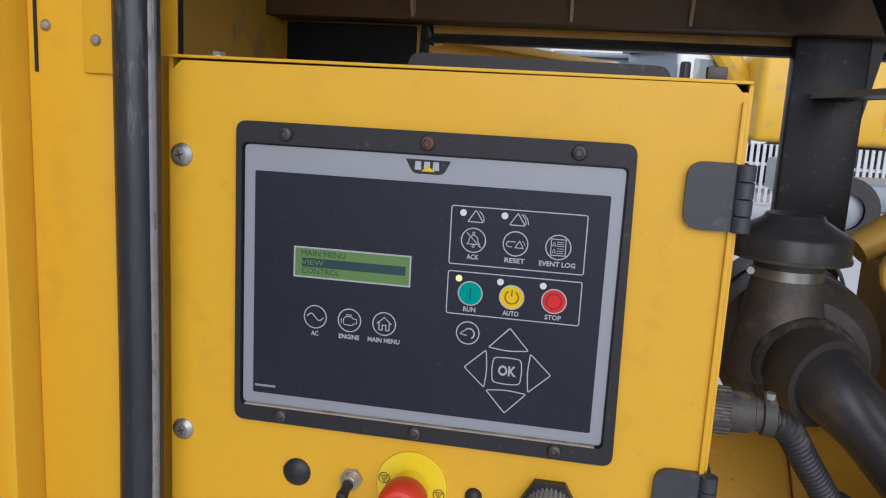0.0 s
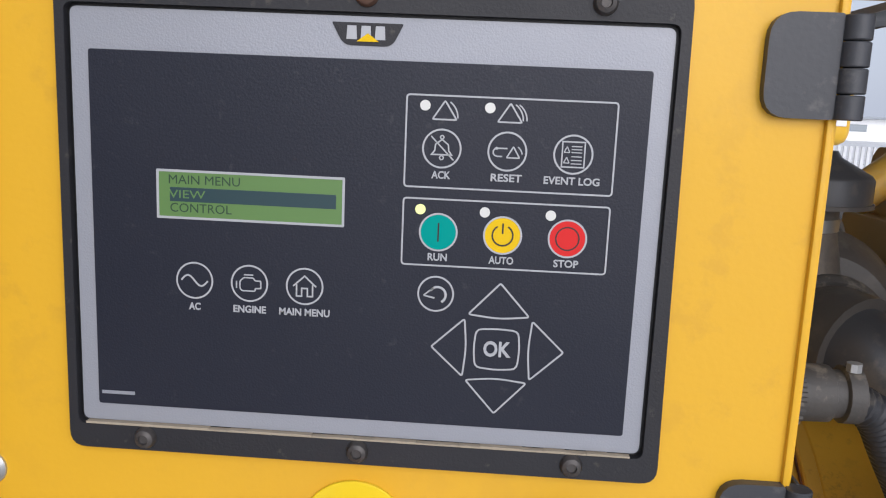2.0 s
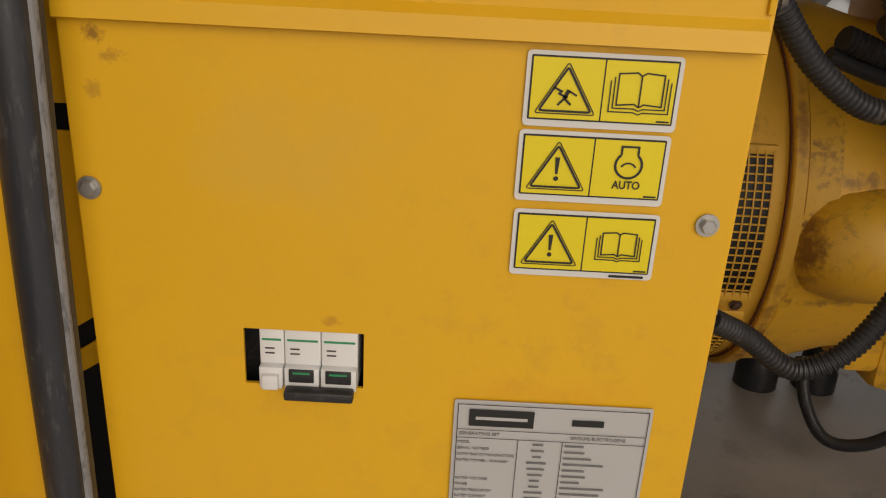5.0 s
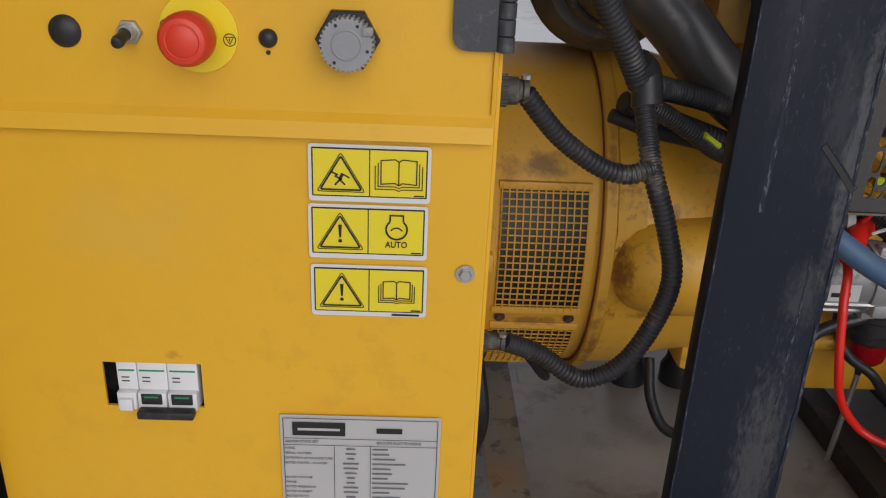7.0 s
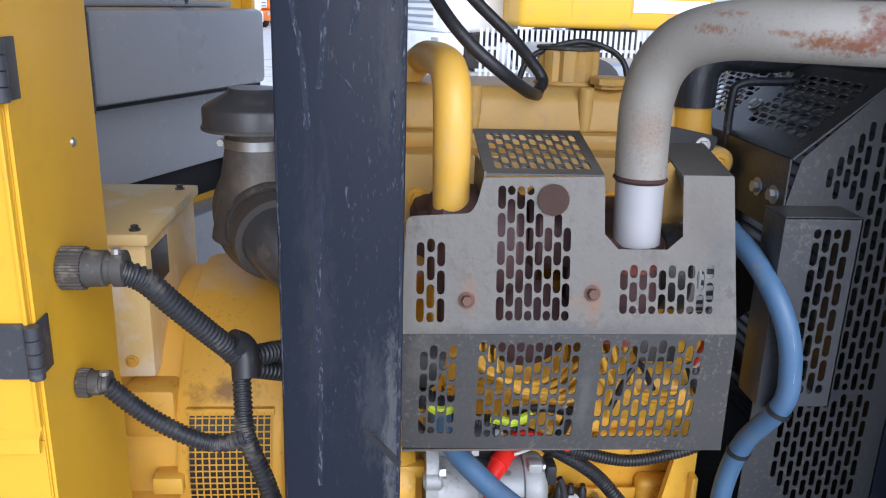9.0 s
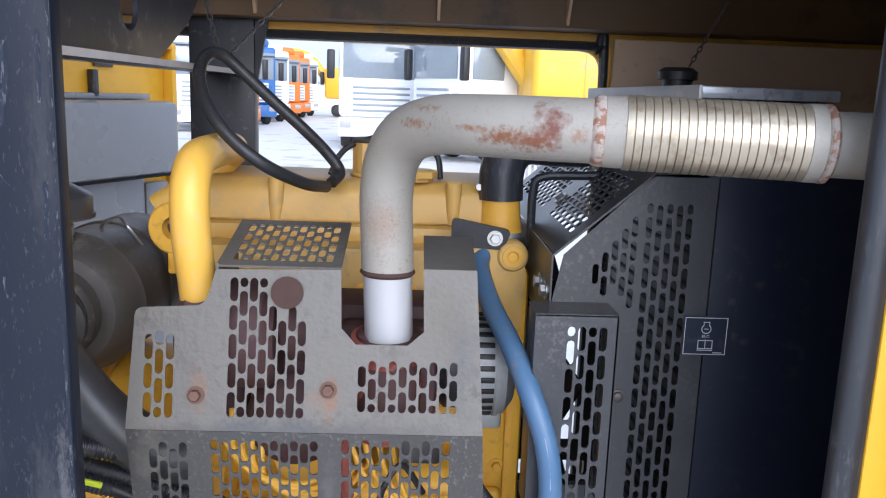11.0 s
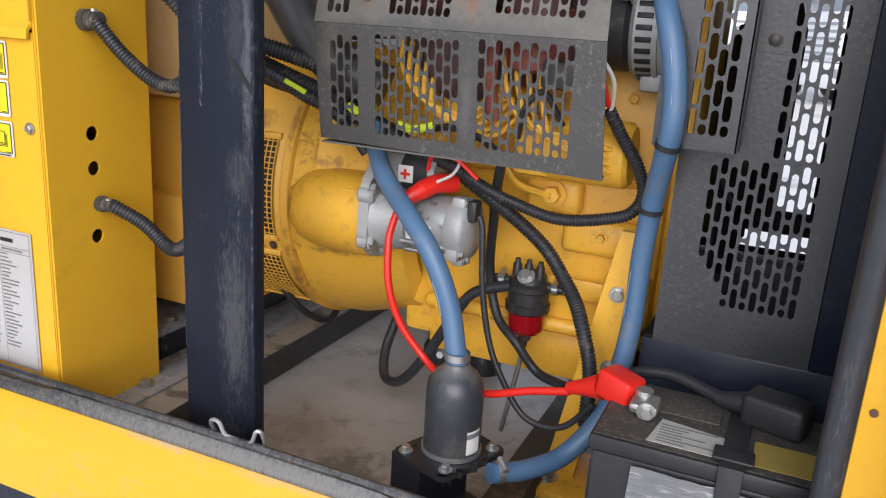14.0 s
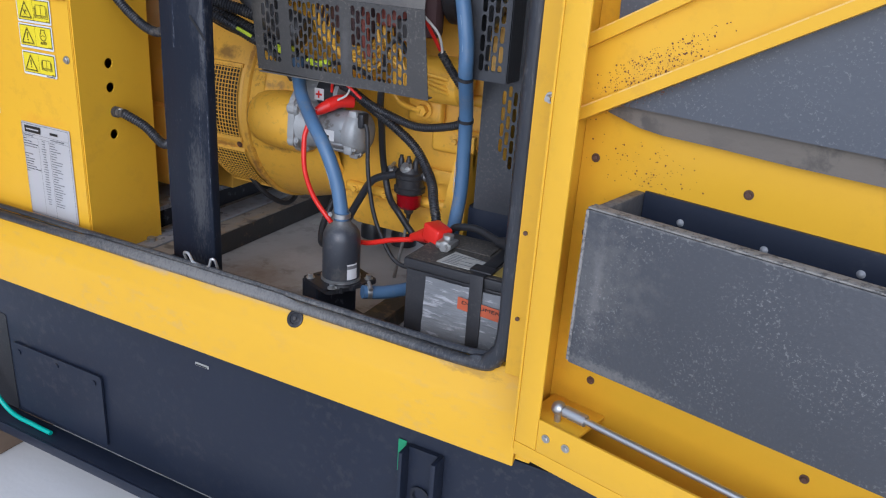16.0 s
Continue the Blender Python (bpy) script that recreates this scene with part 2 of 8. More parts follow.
FACE_GREY = mat("faceplate_grey", (0.32, 0.33, 0.36), (0.28, 0.29, 0.32), 0.45, metal=0.2, scale=12, bump=0.1, bscale=900)
INK = mat("white_print", (0.43, 0.44, 0.46), rough=0.5)
INK_BLACK = mat("black_print", (0.012, 0.012, 0.012), rough=0.5)
RUBBER = mat("rubber_seal", (0.020, 0.0225, 0.028), (0.030, 0.033, 0.040), 0.34, scale=14, bump=0.2, bscale=200, dirt=(0.15, 0.15, 0.15), amount=0.34, dscale=240, stretch=(1, 1, 0.2), cover=0.4, patch=12.0, stains=(((0.5, 0.568, 0.69), (0.62, 0.06, 0.022), (0.10, 0.098, 0.092), 0.75, 40.0), ((0.5, 0.568, 0.69), (0.62, 0.06, 0.02), (0.24, 0.23, 0.21), 0.6, 240.0)))
CONDUIT = mat("black_conduit", (0.018, 0.019, 0.022), (0.030, 0.030, 0.033), 0.42, scale=20, bump=0.05, dirt=(0.12, 0.105, 0.085), amount=0.22, dscale=25)
WELD = mat("rusty_weld", (0.42, 0.38, 0.34), (0.30, 0.24, 0.2), 0.7, scale=60, bump=0.5, bscale=260, dirt=(0.20, 0.075, 0.03), amount=0.62, dscale=120)
CONN = mat("dusty_connector", (0.042, 0.039, 0.036), (0.070, 0.063, 0.055), 0.6, scale=30, bump=0.2, bscale=300, dirt=(0.22, 0.19, 0.15), amount=0.35, dscale=60, cover=0.5)
FOAM = mat("grey_foam_lining", (0.062, 0.068, 0.080), (0.104, 0.110, 0.122), 0.5, scale=3.5, bump=0.35, bscale=70, dirt=(0.28, 0.275, 0.265), amount=0.28, dscale=280, cover=0.5, patch=10.0)
FOAM_DUSTY = mat("dusty_foam", (0.044, 0.047, 0.054), (0.080, 0.082, 0.088), 0.5, scale=4, bump=0.5, bscale=130, dirt=(0.30, 0.295, 0.28), amount=0.30, dscale=300, cover=0.55, patch=12.0, stains=(((1.26, 0.38, 0.96), (0.10, 0.2, 0.10), (0.15, 0.145, 0.135), 0.4, 60.0), ((1.40, 0.36, 1.043), (0.40, 0.2, 0.004), (0.24, 0.235, 0.22), 0.5, 90.0), ((1.27, 0.40, 0.94), (0.010, 0.1, 0.13), (0.22, 0.21, 0.20), 0.3, 60.0), ((1.30, 0.37, 0.845), (0.12, 0.2, 0.012), (0.22, 0.21, 0.19), 0.5, 200.0)))
# blue-grey and darker along the fold and at the right, rusty by the bolts
GUARD = mat("dirty_guard_steel", (0.098, 0.091, 0.081), (0.142, 0.132, 0.114), 0.5, metal=0.2, scale=11, bump=0.3, bscale=180, dirt=(0.062, 0.053, 0.044), amount=0.46, dscale=70, cover=0.6, patch=12.0, stains=(((0.62, 0.768, 1.207), (0.26, 0.1, 0.016), (0.058, 0.060, 0.062), 0.75, 28.0), ((0.775, 0.78, 1.28), (0.035, 0.1, 0.09), (0.078, 0.078, 0.077), 0.6, 36.0), ((0.63, 0.775, 1.245), (0.03, 0.1, 0.02), (0.17, 0.105, 0.065), 0.5, 60.0), ((0.47, 0.77, 1.20), (0.06, 0.1, 0.02), (0.07, 0.06, 0.05), 0.6, 80.0), ((0.70, 0.77, 1.21), (0.10, 0.1, 0.022), (0.09, 0.08, 0.07), 0.6, 90.0), ((0.76, 0.78, 1.33), (0.04, 0.1, 0.06), (0.10, 0.085, 0.065), 0.5, 70.0), ((0.50, 0.775, 1.25), (0.015, 0.1, 0.03), (0.20, 0.09, 0.045), 0.5, 120.0), ((0.64, 0.775, 1.245), (0.012, 0.1, 0.035), (0.20, 0.09, 0.045), 0.5, 120.0)))
# darker base than the upper face, with pale specks
GUARD_LOW = mat("darker_guard_steel", (0.040, 0.039, 0.038), (0.068, 0.065, 0.060), 0.46, metal=0.1, scale=12, bump=0.35, bscale=200, dirt=(0.19, 0.175, 0.15), amount=0.33, dscale=210, cover=0.55, patch=16.0, stains=(((0.45, 0.77, 1.17), (0.03, 0.1, 0.05), (0.12, 0.11, 0.095), 0.5, 50.0), ((0.64, 0.77, 1.12), (0.012, 0.1, 0.07), (0.11, 0.105, 0.10), 0.5, 60.0)))
GUARD_BLK = mat("radiator_guard_black", (0.027, 0.029, 0.033), (0.050, 0.051, 0.054), 0.34, scale=10, bump=0.2, bscale=160, dirt=(0.15, 0.132, 0.108), amount=0.40, dscale=140, cover=0.4, patch=9.0)
EXHAUST = mat("exhaust_pipe", (0.345, 0.325, 0.28), (0.25, 0.238, 0.21), 0.6, metal=0.1, scale=18, bump=0.25, bscale=190, dirt=(0.22, 0.12, 0.06), amount=0.36, dscale=300, cover=0.6, patch=18.0, stains=(
    ((0.841, 0.66, 1.547), (0.020, 0.05, 0.024), (0.15, 0.062, 0.045), 1.0, 70.0), ((0.830, 0.66, 1.531), (0.028, 0.05, 0.013), (0.18, 0.065, 0.03), 0.95, 200.0), ((0.803, 0.68, 1.534), (0.034, 0.05, 0.011), (0.19, 0.075, 0.03), 0.95, 170.0), ((0.775, 0.70, 1.540), (0.018, 0.05, 0.005), (0.20, 0.085, 0.035), 0.8, 200.0),
    ((0.725, 0.75, 1.541), (0.020, 0.05, 0.008), (0.20, 0.08, 0.035), 0.9, 200.0), ((0.74, 0.75, 1.556), (0.026, 0.05, 0.005), (0.20, 0.08, 0.035), 0.7, 220.0), ((0.865, 0.65, 1.538), (0.012, 0.05, 0.010), (0.24, 0.11, 0.05), 0.6, 260.0), ((0.69, 0.80, 1.43), (0.03, 0.08, 0.04), (0.24, 0.13, 0.07), 0.4, 260.0)))
EXH_CLEAN = mat("exhaust_stub", (0.44, 0.435, 0.44), (0.36, 0.355, 0.36), 0.5, metal=0.1, scale=20, bump=0.1)
FLEX = mat("stainless_flex", (0.52, 0.46, 0.35), (0.40, 0.35, 0.265), 0.36, metal=0.7, scale=12, bump=0.1, dirt=(0.30, 0.24, 0.17), amount=0.45, dscale=60, cover=0.6)
SCRATCH = mat("pale_scratch", (0.012, 0.017, 0.030), (0.022, 0.027, 0.042), 0.6, spec=0.2, scale=60, bump=0.5, bscale=300, dirt=(0.15, 0.155, 0.165), amount=0.36, dscale=420, stretch=(1, 1, 0.25), cover=0.55)

PANEL_DARK = mat("dark_blank_sheet", (0.0075, 0.0105, 0.020), (0.011, 0.0145, 0.025), 0.45, spec=0.2, scale=5, bump=0.08, bscale=120, dirt=(0.09, 0.08, 0.07), amount=0.3, dscale=50, cover=0.2, patch=6.0)
# paler copy of the grey foam, with daylight on the far door put in
FOAM_FAR = mat("daylit_grey_foam", (0.20, 0.21, 0.23), (0.27, 0.28, 0.30), 0.30, scale=4, bump=0.2, bscale=40, dirt=(0.36, 0.355, 0.345), amount=0.25, dscale=60, cover=0.35, patch=5.0)
DUST = mat("beige_dust", (0.42, 0.36, 0.27), (0.30, 0.25, 0.18), 0.9, scale=90, bump=0.4, bscale=300)
HOSE_PRINT = mat("hose_print", (0.30, 0.38, 0.48), rough=0.5)
FADED = mat("faded_print", (0.10, 0.10, 0.105), (0.2, 0.2, 0.2), 0.5, scale=120)
WORN_EDGE = mat("worn_foam_edge", (0.30, 0.285, 0.255), (0.17, 0.16, 0.145), 0.8, scale=60, bump=0.5, bscale=260, dirt=(0.06, 0.06, 0.06), amount=0.5, dscale=140, cover=0.8)
PALE_WEAR = mat("rubbed_paint_edge", (0.74, 0.52, 0.20), (0.72, 0.42, 0.04), 0.55, scale=50, bump=0.2, bscale=260, dirt=(0.70, 0.40, 0.025), amount=0.5, dscale=70, cover=0.9)
BARE_EDGE = mat("worn_bare_edge", (0.55, 0.52, 0.50), (0.40, 0.37, 0.35), 0.7, scale=40, bump=0.4, bscale=200)
# dirt on the foam lip, and the shade on it, in one brown
SKIRT = mat("dirty_shaded_foam", (0.115, 0.098, 0.078), (0.16, 0.138, 0.112), 0.65, scale=6, bump=0.4, bscale=110, dirt=(0.045, 0.042, 0.038), amount=0.45, dscale=20, cover=0.6, patch=6.0)

RUST = mat("rust", (0.11, 0.042, 0.022), (0.18, 0.075, 0.04), 0.8, scale=60, bump=0.5, bscale=250)
MANIFOLD = mat("manifold_red_brown", (0.062, 0.032, 0.032), (0.10, 0.050, 0.047), 0.7, scale=20, bump=0.3, bscale=120)
DARK_RUST = mat("dark_rust", (0.045, 0.027, 0.023), (0.075, 0.042, 0.034), 0.75, spec=0.2, scale=60, bump=0.4, bscale=250)
BLUE = mat("blue_hose", (0.062, 0.128, 0.235), (0.085, 0.160, 0.265), 0.45, scale=14, bump=0.08, bscale=200, dirt=(0.16, 0.17, 0.18), amount=0.34, dscale=30, cover=0.6, patch=8.0)
RED = mat("red_insulation", (0.72, 0.022, 0.012), (0.62, 0.018, 0.010), 0.38, scale=12, bump=0.05)
RED_BTN = mat("red_button", (0.70, 0.050, 0.018), (0.62, 0.038, 0.016), 0.45, scale=14, dirt=(0.35, 0.10, 0.06), amount=0.3, dscale=260, cover=0.5, patch=70.0)
ORANGE_RED = mat("dull_red_cast", (0.30, 0.085, 0.062), (0.20, 0.062, 0.050), 0.65, spec=0.2, scale=30, bump=0.3, bscale=160, dirt=(0.34, 0.16, 0.11), amount=0.4, dscale=60, cover=0.6)
ESTOP_Y = mat("legend_yellow", (0.82, 0.62, 0.01), (0.8, 0.58, 0.01), 0.4)
STICK_Y = mat("sticker_yellow", (0.76, 0.62, 0.015), (0.72, 0.58, 0.012), 0.4)
STICK_W = mat("sticker_white", (0.68, 0.68, 0.67), (0.6, 0.6, 0.58), 0.45)
PLATE = mat("rating_plate", (0.52, 0.52, 0.52), (0.46, 0.455, 0.45), 0.4, metal=0.2, scale=14, dirt=(0.38, 0.35, 0.3), amount=0.25)
ZINC = mat("zinc_plated", (0.52, 0.52, 0.5), (0.4, 0.4, 0.39), 0.38, metal=0.85, scale=40, bump=0.1)
DARKBOLT = mat("dark_bolt", (0.055, 0.052, 0.05), (0.10, 0.09, 0.085), 0.5, metal=0.5, scale=60)
RUSTBOLT = mat("rusty_bolt", (0.15, 0.085, 0.06), (0.10, 0.055, 0.04), 0.65, metal=0.4, scale=80, bump=0.3)
SILVER = mat("cast_aluminium", (0.40, 0.41, 0.405), (0.30, 0.31, 0.305), 0.5, metal=0.25, scale=18, bump=0.3, bscale=220, dirt=(0.16, 0.14, 0.11), amount=0.36, dscale=90, cover=0.5, patch=20.0)
PLASTIC = mat("black_plastic", (0.018, 0.018, 0.020), (0.029, 0.029, 0.031), 0.42, spec=0.35, scale=14, bump=0.1, bscale=300, dirt=(0.10, 0.092, 0.082), amount=0.36, dscale=140, cover=0.45, patch=9.0)
HINGE = mat("dusty_black_hinge", (0.036, 0.038, 0.044), (0.056, 0.058, 0.064), 0.42, spec=0.4, scale=14, bump=0.1, bscale=300, dirt=(0.17, 0.16, 0.145), amount=0.34, dscale=60, cover=0.4, patch=12.0)
GREYCAP = mat("grey_plastic_cap", (0.30, 0.31, 0.32), (0.22, 0.225, 0.23), 0.5, scale=26, bump=0.2, bscale=300)
BREAKER = mat("white_breaker", (0.72, 0.73, 0.73), (0.66, 0.67, 0.67), 0.4)
GREEN = mat("green_mark", (0.02, 0.28, 0.12), rough=0.5)
TEAL = mat("run_green", (0.002, 0.29, 0.25), (0.002, 0.27, 0.23), 0.55, spec=0.12)
KEY_Y = mat("auto_yellow", (0.80, 0.52, 0.004), rough=0.55, spec=0.12)
KEY_R = mat("stop_red", (0.68, 0.032, 0.03), rough=0.55, spec=0.12)
LCD = mat("lcd_green", (0.11, 0.20, 0.06), (0.09, 0.17, 0.05), 0.3, glow=(0.12, 0.30, 0.06, 0.10))
LCD_DARK = mat("lcd_bar", (0.02, 0.05, 0.06), (0.018, 0.045, 0.05), 0.3)
LCD_INK = mat("lcd_ink", (0.02, 0.055, 0.03), rough=0.3)
LED_OFF = mat("led_white", (0.7, 0.7, 0.66), rough=0.4)
LED_ON = mat("led_lit", (0.7, 0.75, 0.3), rough=0.4, glow=(0.75, 0.8, 0.25, 0.6))
FLOOR = mat("oily_floor_plate", (0.45, 0.435, 0.41), (0.33, 0.318, 0.295), 0.36, scale=7, bump=0.25, bscale=80, dirt=(0.15, 0.12, 0.09), amount=0.44, dscale=22, cover=0.55, patch=5.0, stains=(((0.48, 0.78, 0.56), (0.10, 0.09, 0.1), (0.07, 0.055, 0.045), 0.7, 30.0), ((0.86, 0.72, 0.56), (0.32, 0.20, 0.1), (0.045, 0.040, 0.036), 0.95, 12.0), ((0.40, 1.0, 0.56), (0.12, 0.08, 0.1), (0.50, 0.48, 0.45), 0.5, 30.0), ((0.36, 0.86, 0.56), (0.14, 0.10, 0.1), (0.26, 0.20, 0.14), 0.5, 26.0), ((0.24, 0.78, 0.56), (0.05, 0.06, 0.1), (0.07, 0.07, 0.08), 0.6, 20.0)))
# brown with the shade under the roof put into the colour
ROOF = mat("shaded_roof_brown", (0.15, 0.085, 0.038), (0.10, 0.065, 0.035), 0.6, scale=6, bump=0.2, bscale=60, dirt=(0.05, 0.04, 0.03), amount=0.4, dscale=5)
BOWL = mat("red_fuel_bowl", (0.26, 0.004, 0.008), rough=0.12, spec=0.6, vary=0.02)
LABEL_GREY = mat("worn_label", (0.50, 0.50, 0.46), (0.38, 0.37, 0.33), 0.5, scale=60)
LABEL_YEL = mat("worn_yellow_label", (0.40, 0.29, 0.05), (0.3, 0.22, 0.06), 0.5, scale=50)
# the pale streaks paint glints on the creased film
CLEAR = mat("crumpled_clear_pouch", (0.10, 0.105, 0.11), (0.20, 0.205, 0.21), 0.14, scale=26, bump=1.0, bscale=70, spec=0.9, stretch=(0.35, 1, 2.2), dirt=(0.42, 0.42, 0.43), amount=0.36, dscale=70, cover=0.6)
STARTER_BAND = mat("starter_body_grey", (0.25, 0.265, 0.265), (0.32, 0.33, 0.33), 0.42, metal=0.3, scale=30, bump=0.1, dirt=(0.12, 0.11, 0.09), amount=0.3, dscale=50)
RUSTY_BEAM = mat("rusty_beam", (0.30, 0.265, 0.215), (0.22, 0.19, 0.15), 0.6, scale=14, bump=0.3, bscale=120, dirt=(0.06, 0.05, 0.042), amount=0.46, dscale=24, cover=0.75, stains=(((0.16, 0.88, 0.61), (0.06, 0.06, 0.05), (0.34, 0.19, 0.08), 0.6, 50.0), ((0.19, 1.05, 0.60), (0.02, 0.16, 0.03), (0.36, 0.24, 0.12), 0.5, 60.0)))
BEAM_SIDE = mat("black_beam_side", (0.030, 0.029, 0.028), (0.05, 0.046, 0.042), 0.55, scale=14, bump=0.3, bscale=120, dirt=(0.22, 0.14, 0.07), amount=0.3, dscale=24, cover=0.6, patch=8.0)
STRIP_STEEL = mat("oily_steel_strip", (0.34, 0.36, 0.39), (0.24, 0.255, 0.275), 0.3, metal=0.3, scale=14, bump=0.1, bscale=150, dirt=(0.12, 0.10, 0.085), amount=0.4, dscale=30, cover=0.6)
DUSTY_TOP = mat("dusty_black_lid", (0.040, 0.037, 0.033), (0.066, 0.06, 0.052), 0.75, scale=18, bump=0.6, bscale=260, dirt=(0.15, 0.125, 0.095), amount=0.46, dscale=170, cover=0.6)
ORANGE = mat("orange_band", (0.42, 0.085, 0.028), (0.36, 0.07, 0.025), 0.4)
WOOD = mat("old_wood", (0.12, 0.08, 0.05), (0.17, 0.12, 0.08), 0.8, scale=30, bump=0.5, bscale=60)
CONCRETE = mat("concrete_yard", (0.76, 0.745, 0.715), (0.66, 0.645, 0.62), 0.85, scale=1.2, bump=0.3, bscale=60, dirt=(0.34, 0.33, 0.31), amount=0.3, dscale=0.7, cover=0.6)
TRUCK_W = mat("truck_white", (0.86, 0.87, 0.88), (0.80, 0.81, 0.82), 0.3, scale=2, coat=0.3)
TRUCK_O = mat("truck_orange", (0.72, 0.20, 0.02), (0.66, 0.17, 0.02), 0.3, scale=2, coat=0.3)
TRUCK_B = mat("truck_blue", (0.05, 0.16, 0.42), (0.04, 0.13, 0.36), 0.3, scale=2, coat=0.3)
TRUCK_G = mat("truck_grey", (0.30, 0.33, 0.36), (0.25, 0.28, 0.31), 0.35, scale=2)
MACHINE_Y = mat("machine_yellow", (0.78, 0.46, 0.02), (0.70, 0.40, 0.03), 0.4, scale=1.5, dirt=(0.5, 0.34, 0.12), amount=0.25, dscale=1.5)
GLASS_D = mat("dark_window", (0.26, 0.30, 0.33), rough=0.08, spec=0.8, vary=0.02)
TYRE = mat("tyre", (0.03, 0.03, 0.03), (0.06, 0.055, 0.05), 0.8, scale=8, bump=0.4, bscale=30)
FENCE_W = mat("fence_white", (0.66, 0.67, 0.68), rough=0.5)
CABLE_W = mat("white_wire", (0.7, 0.68, 0.62), rough=0.5)
TEALWIRE = mat("green_wire", (0.02, 0.42, 0.32), rough=0.4)
TAG_Y = mat("yellow_tag", (0.62, 0.75, 0.02), rough=0.5)


# geometry helpers
def smooth(me, angle=35):
    me.shade_smooth()
    me.set_sharp_from_angle(angle=radians(angle))


def part(name, bm, material, parent=None, label=""):
    """Link a bmesh as one mesh object under a thing or a part."""
    me = bpy.data.meshes.new(name)
    if isinstance(bm, bpy.types.Mesh):
        me = bm
        me.name = name
    else:
        bmesh.ops.recalc_face_normals(bm, faces=bm.faces)
        bm.to_mesh(me)
        bm.free()
    me.materials.clear()
    me.materials.append(material)
    smooth(me)
    ob = new(name, me)
    if parent:
        ob.parent = parent
        ob.matrix_parent_inverse = Matrix.Translation(-parent.location)
    return tagged(ob, label) if label else ob


def thing(name, at, label, category, group="", kind=""):
    ob = new(name)
    ob.empty_display_size = 0.05
    ob.location = at
    return tagged(ob, label, category, group, kind)


def box(bm, x0, x1, y0, y1, z0, z1, bev=0.0, m=None, seg=2):
    vs = [bm.verts.new((x, y, z)) for x in (x0, x1) for y in (y0, y1) for z in (z0, z1)]
    fs = [bm.faces.new([vs[i] for i in q]) for q in ((0, 1, 3, 2), (4, 6, 7, 5), (0, 4, 5, 1), (2, 3, 7, 6), (0, 2, 6, 4), (1, 5, 7, 3))]
    if bev:
        es = list({e for f in fs for e in f.edges})
        got = bmesh.ops.bevel(bm, geom=es, offset=bev, segments=seg, affect="EDGES", profile=0.5)
        vs = list({v for f in got["faces"] for v in f.verts} | {v for v in vs if v.is_valid})
    if m:
        bmesh.ops.transform(bm, matrix=m, verts=[v for v in vs if v.is_valid])
    return bm


def B():
    return bmesh.new()


def frame_to(a, b):
    """Matrix at a whose z axis runs to b."""
    a, b = Vector(a), Vector(b)
    return Matrix.Translation(a) @ (b - a).to_track_quat("Z", "Y").to_matrix().to_4x4()


def lathe(bm, a, b, profile, seg=28, caps=True):
    """Turn a profile of (height, radius) about the line from a to b; heights in metres from a."""
    m = frame_to(a, b)
    rings = []
    for h, r in profile:
        rings.append([bm.verts.new(m @ Vector((r * math.cos(2 * math.pi * i / seg), r * math.sin(2 * math.pi * i / seg), h))) for i in range(seg)])
    for p, q in zip(rings, rings[1:]):
        for i in range(seg):
            bm.faces.new((p[i], p[(i + 1) % seg], q[(i + 1) % seg], q[i]))
    if caps:
        bm.faces.new(rings[0][::-1])
        bm.faces.new(rings[-1])
    return bm


def cyl(bm, a, b, r, r2=None, seg=20, bev=0.0):
    n = (Vector(b) - Vector(a)).length
    r2 = r if r2 is None else r2
    if bev:
        return lathe(bm, a, b, [(0, r - bev), (bev, r), (n - bev, r2), (n, r2 - bev)], seg)
    return lathe(bm, a, b, [(0, r), (n, r2)], seg)


def spline(pts, n=8):
    pts = [Vector(p) for p in pts]
    ext = [2 * pts[0] - pts[1]] + pts + [2 * pts[-1] - pts[-2]]
    out = []
    for i in range(1, len(ext) - 2):
        p0, p1, p2, p3 = ext[i - 1:i + 3]
        for k in range(n):
            t = k / n
            out.append(0.5 * (2 * p1 + (p2 - p0) * t + (2 * p0 - 5 * p1 + 4 * p2 - p3) * t * t + (3 * p1 - p0 - 3 * p2 + p3) * t ** 3))
    return out + [pts[-1]]


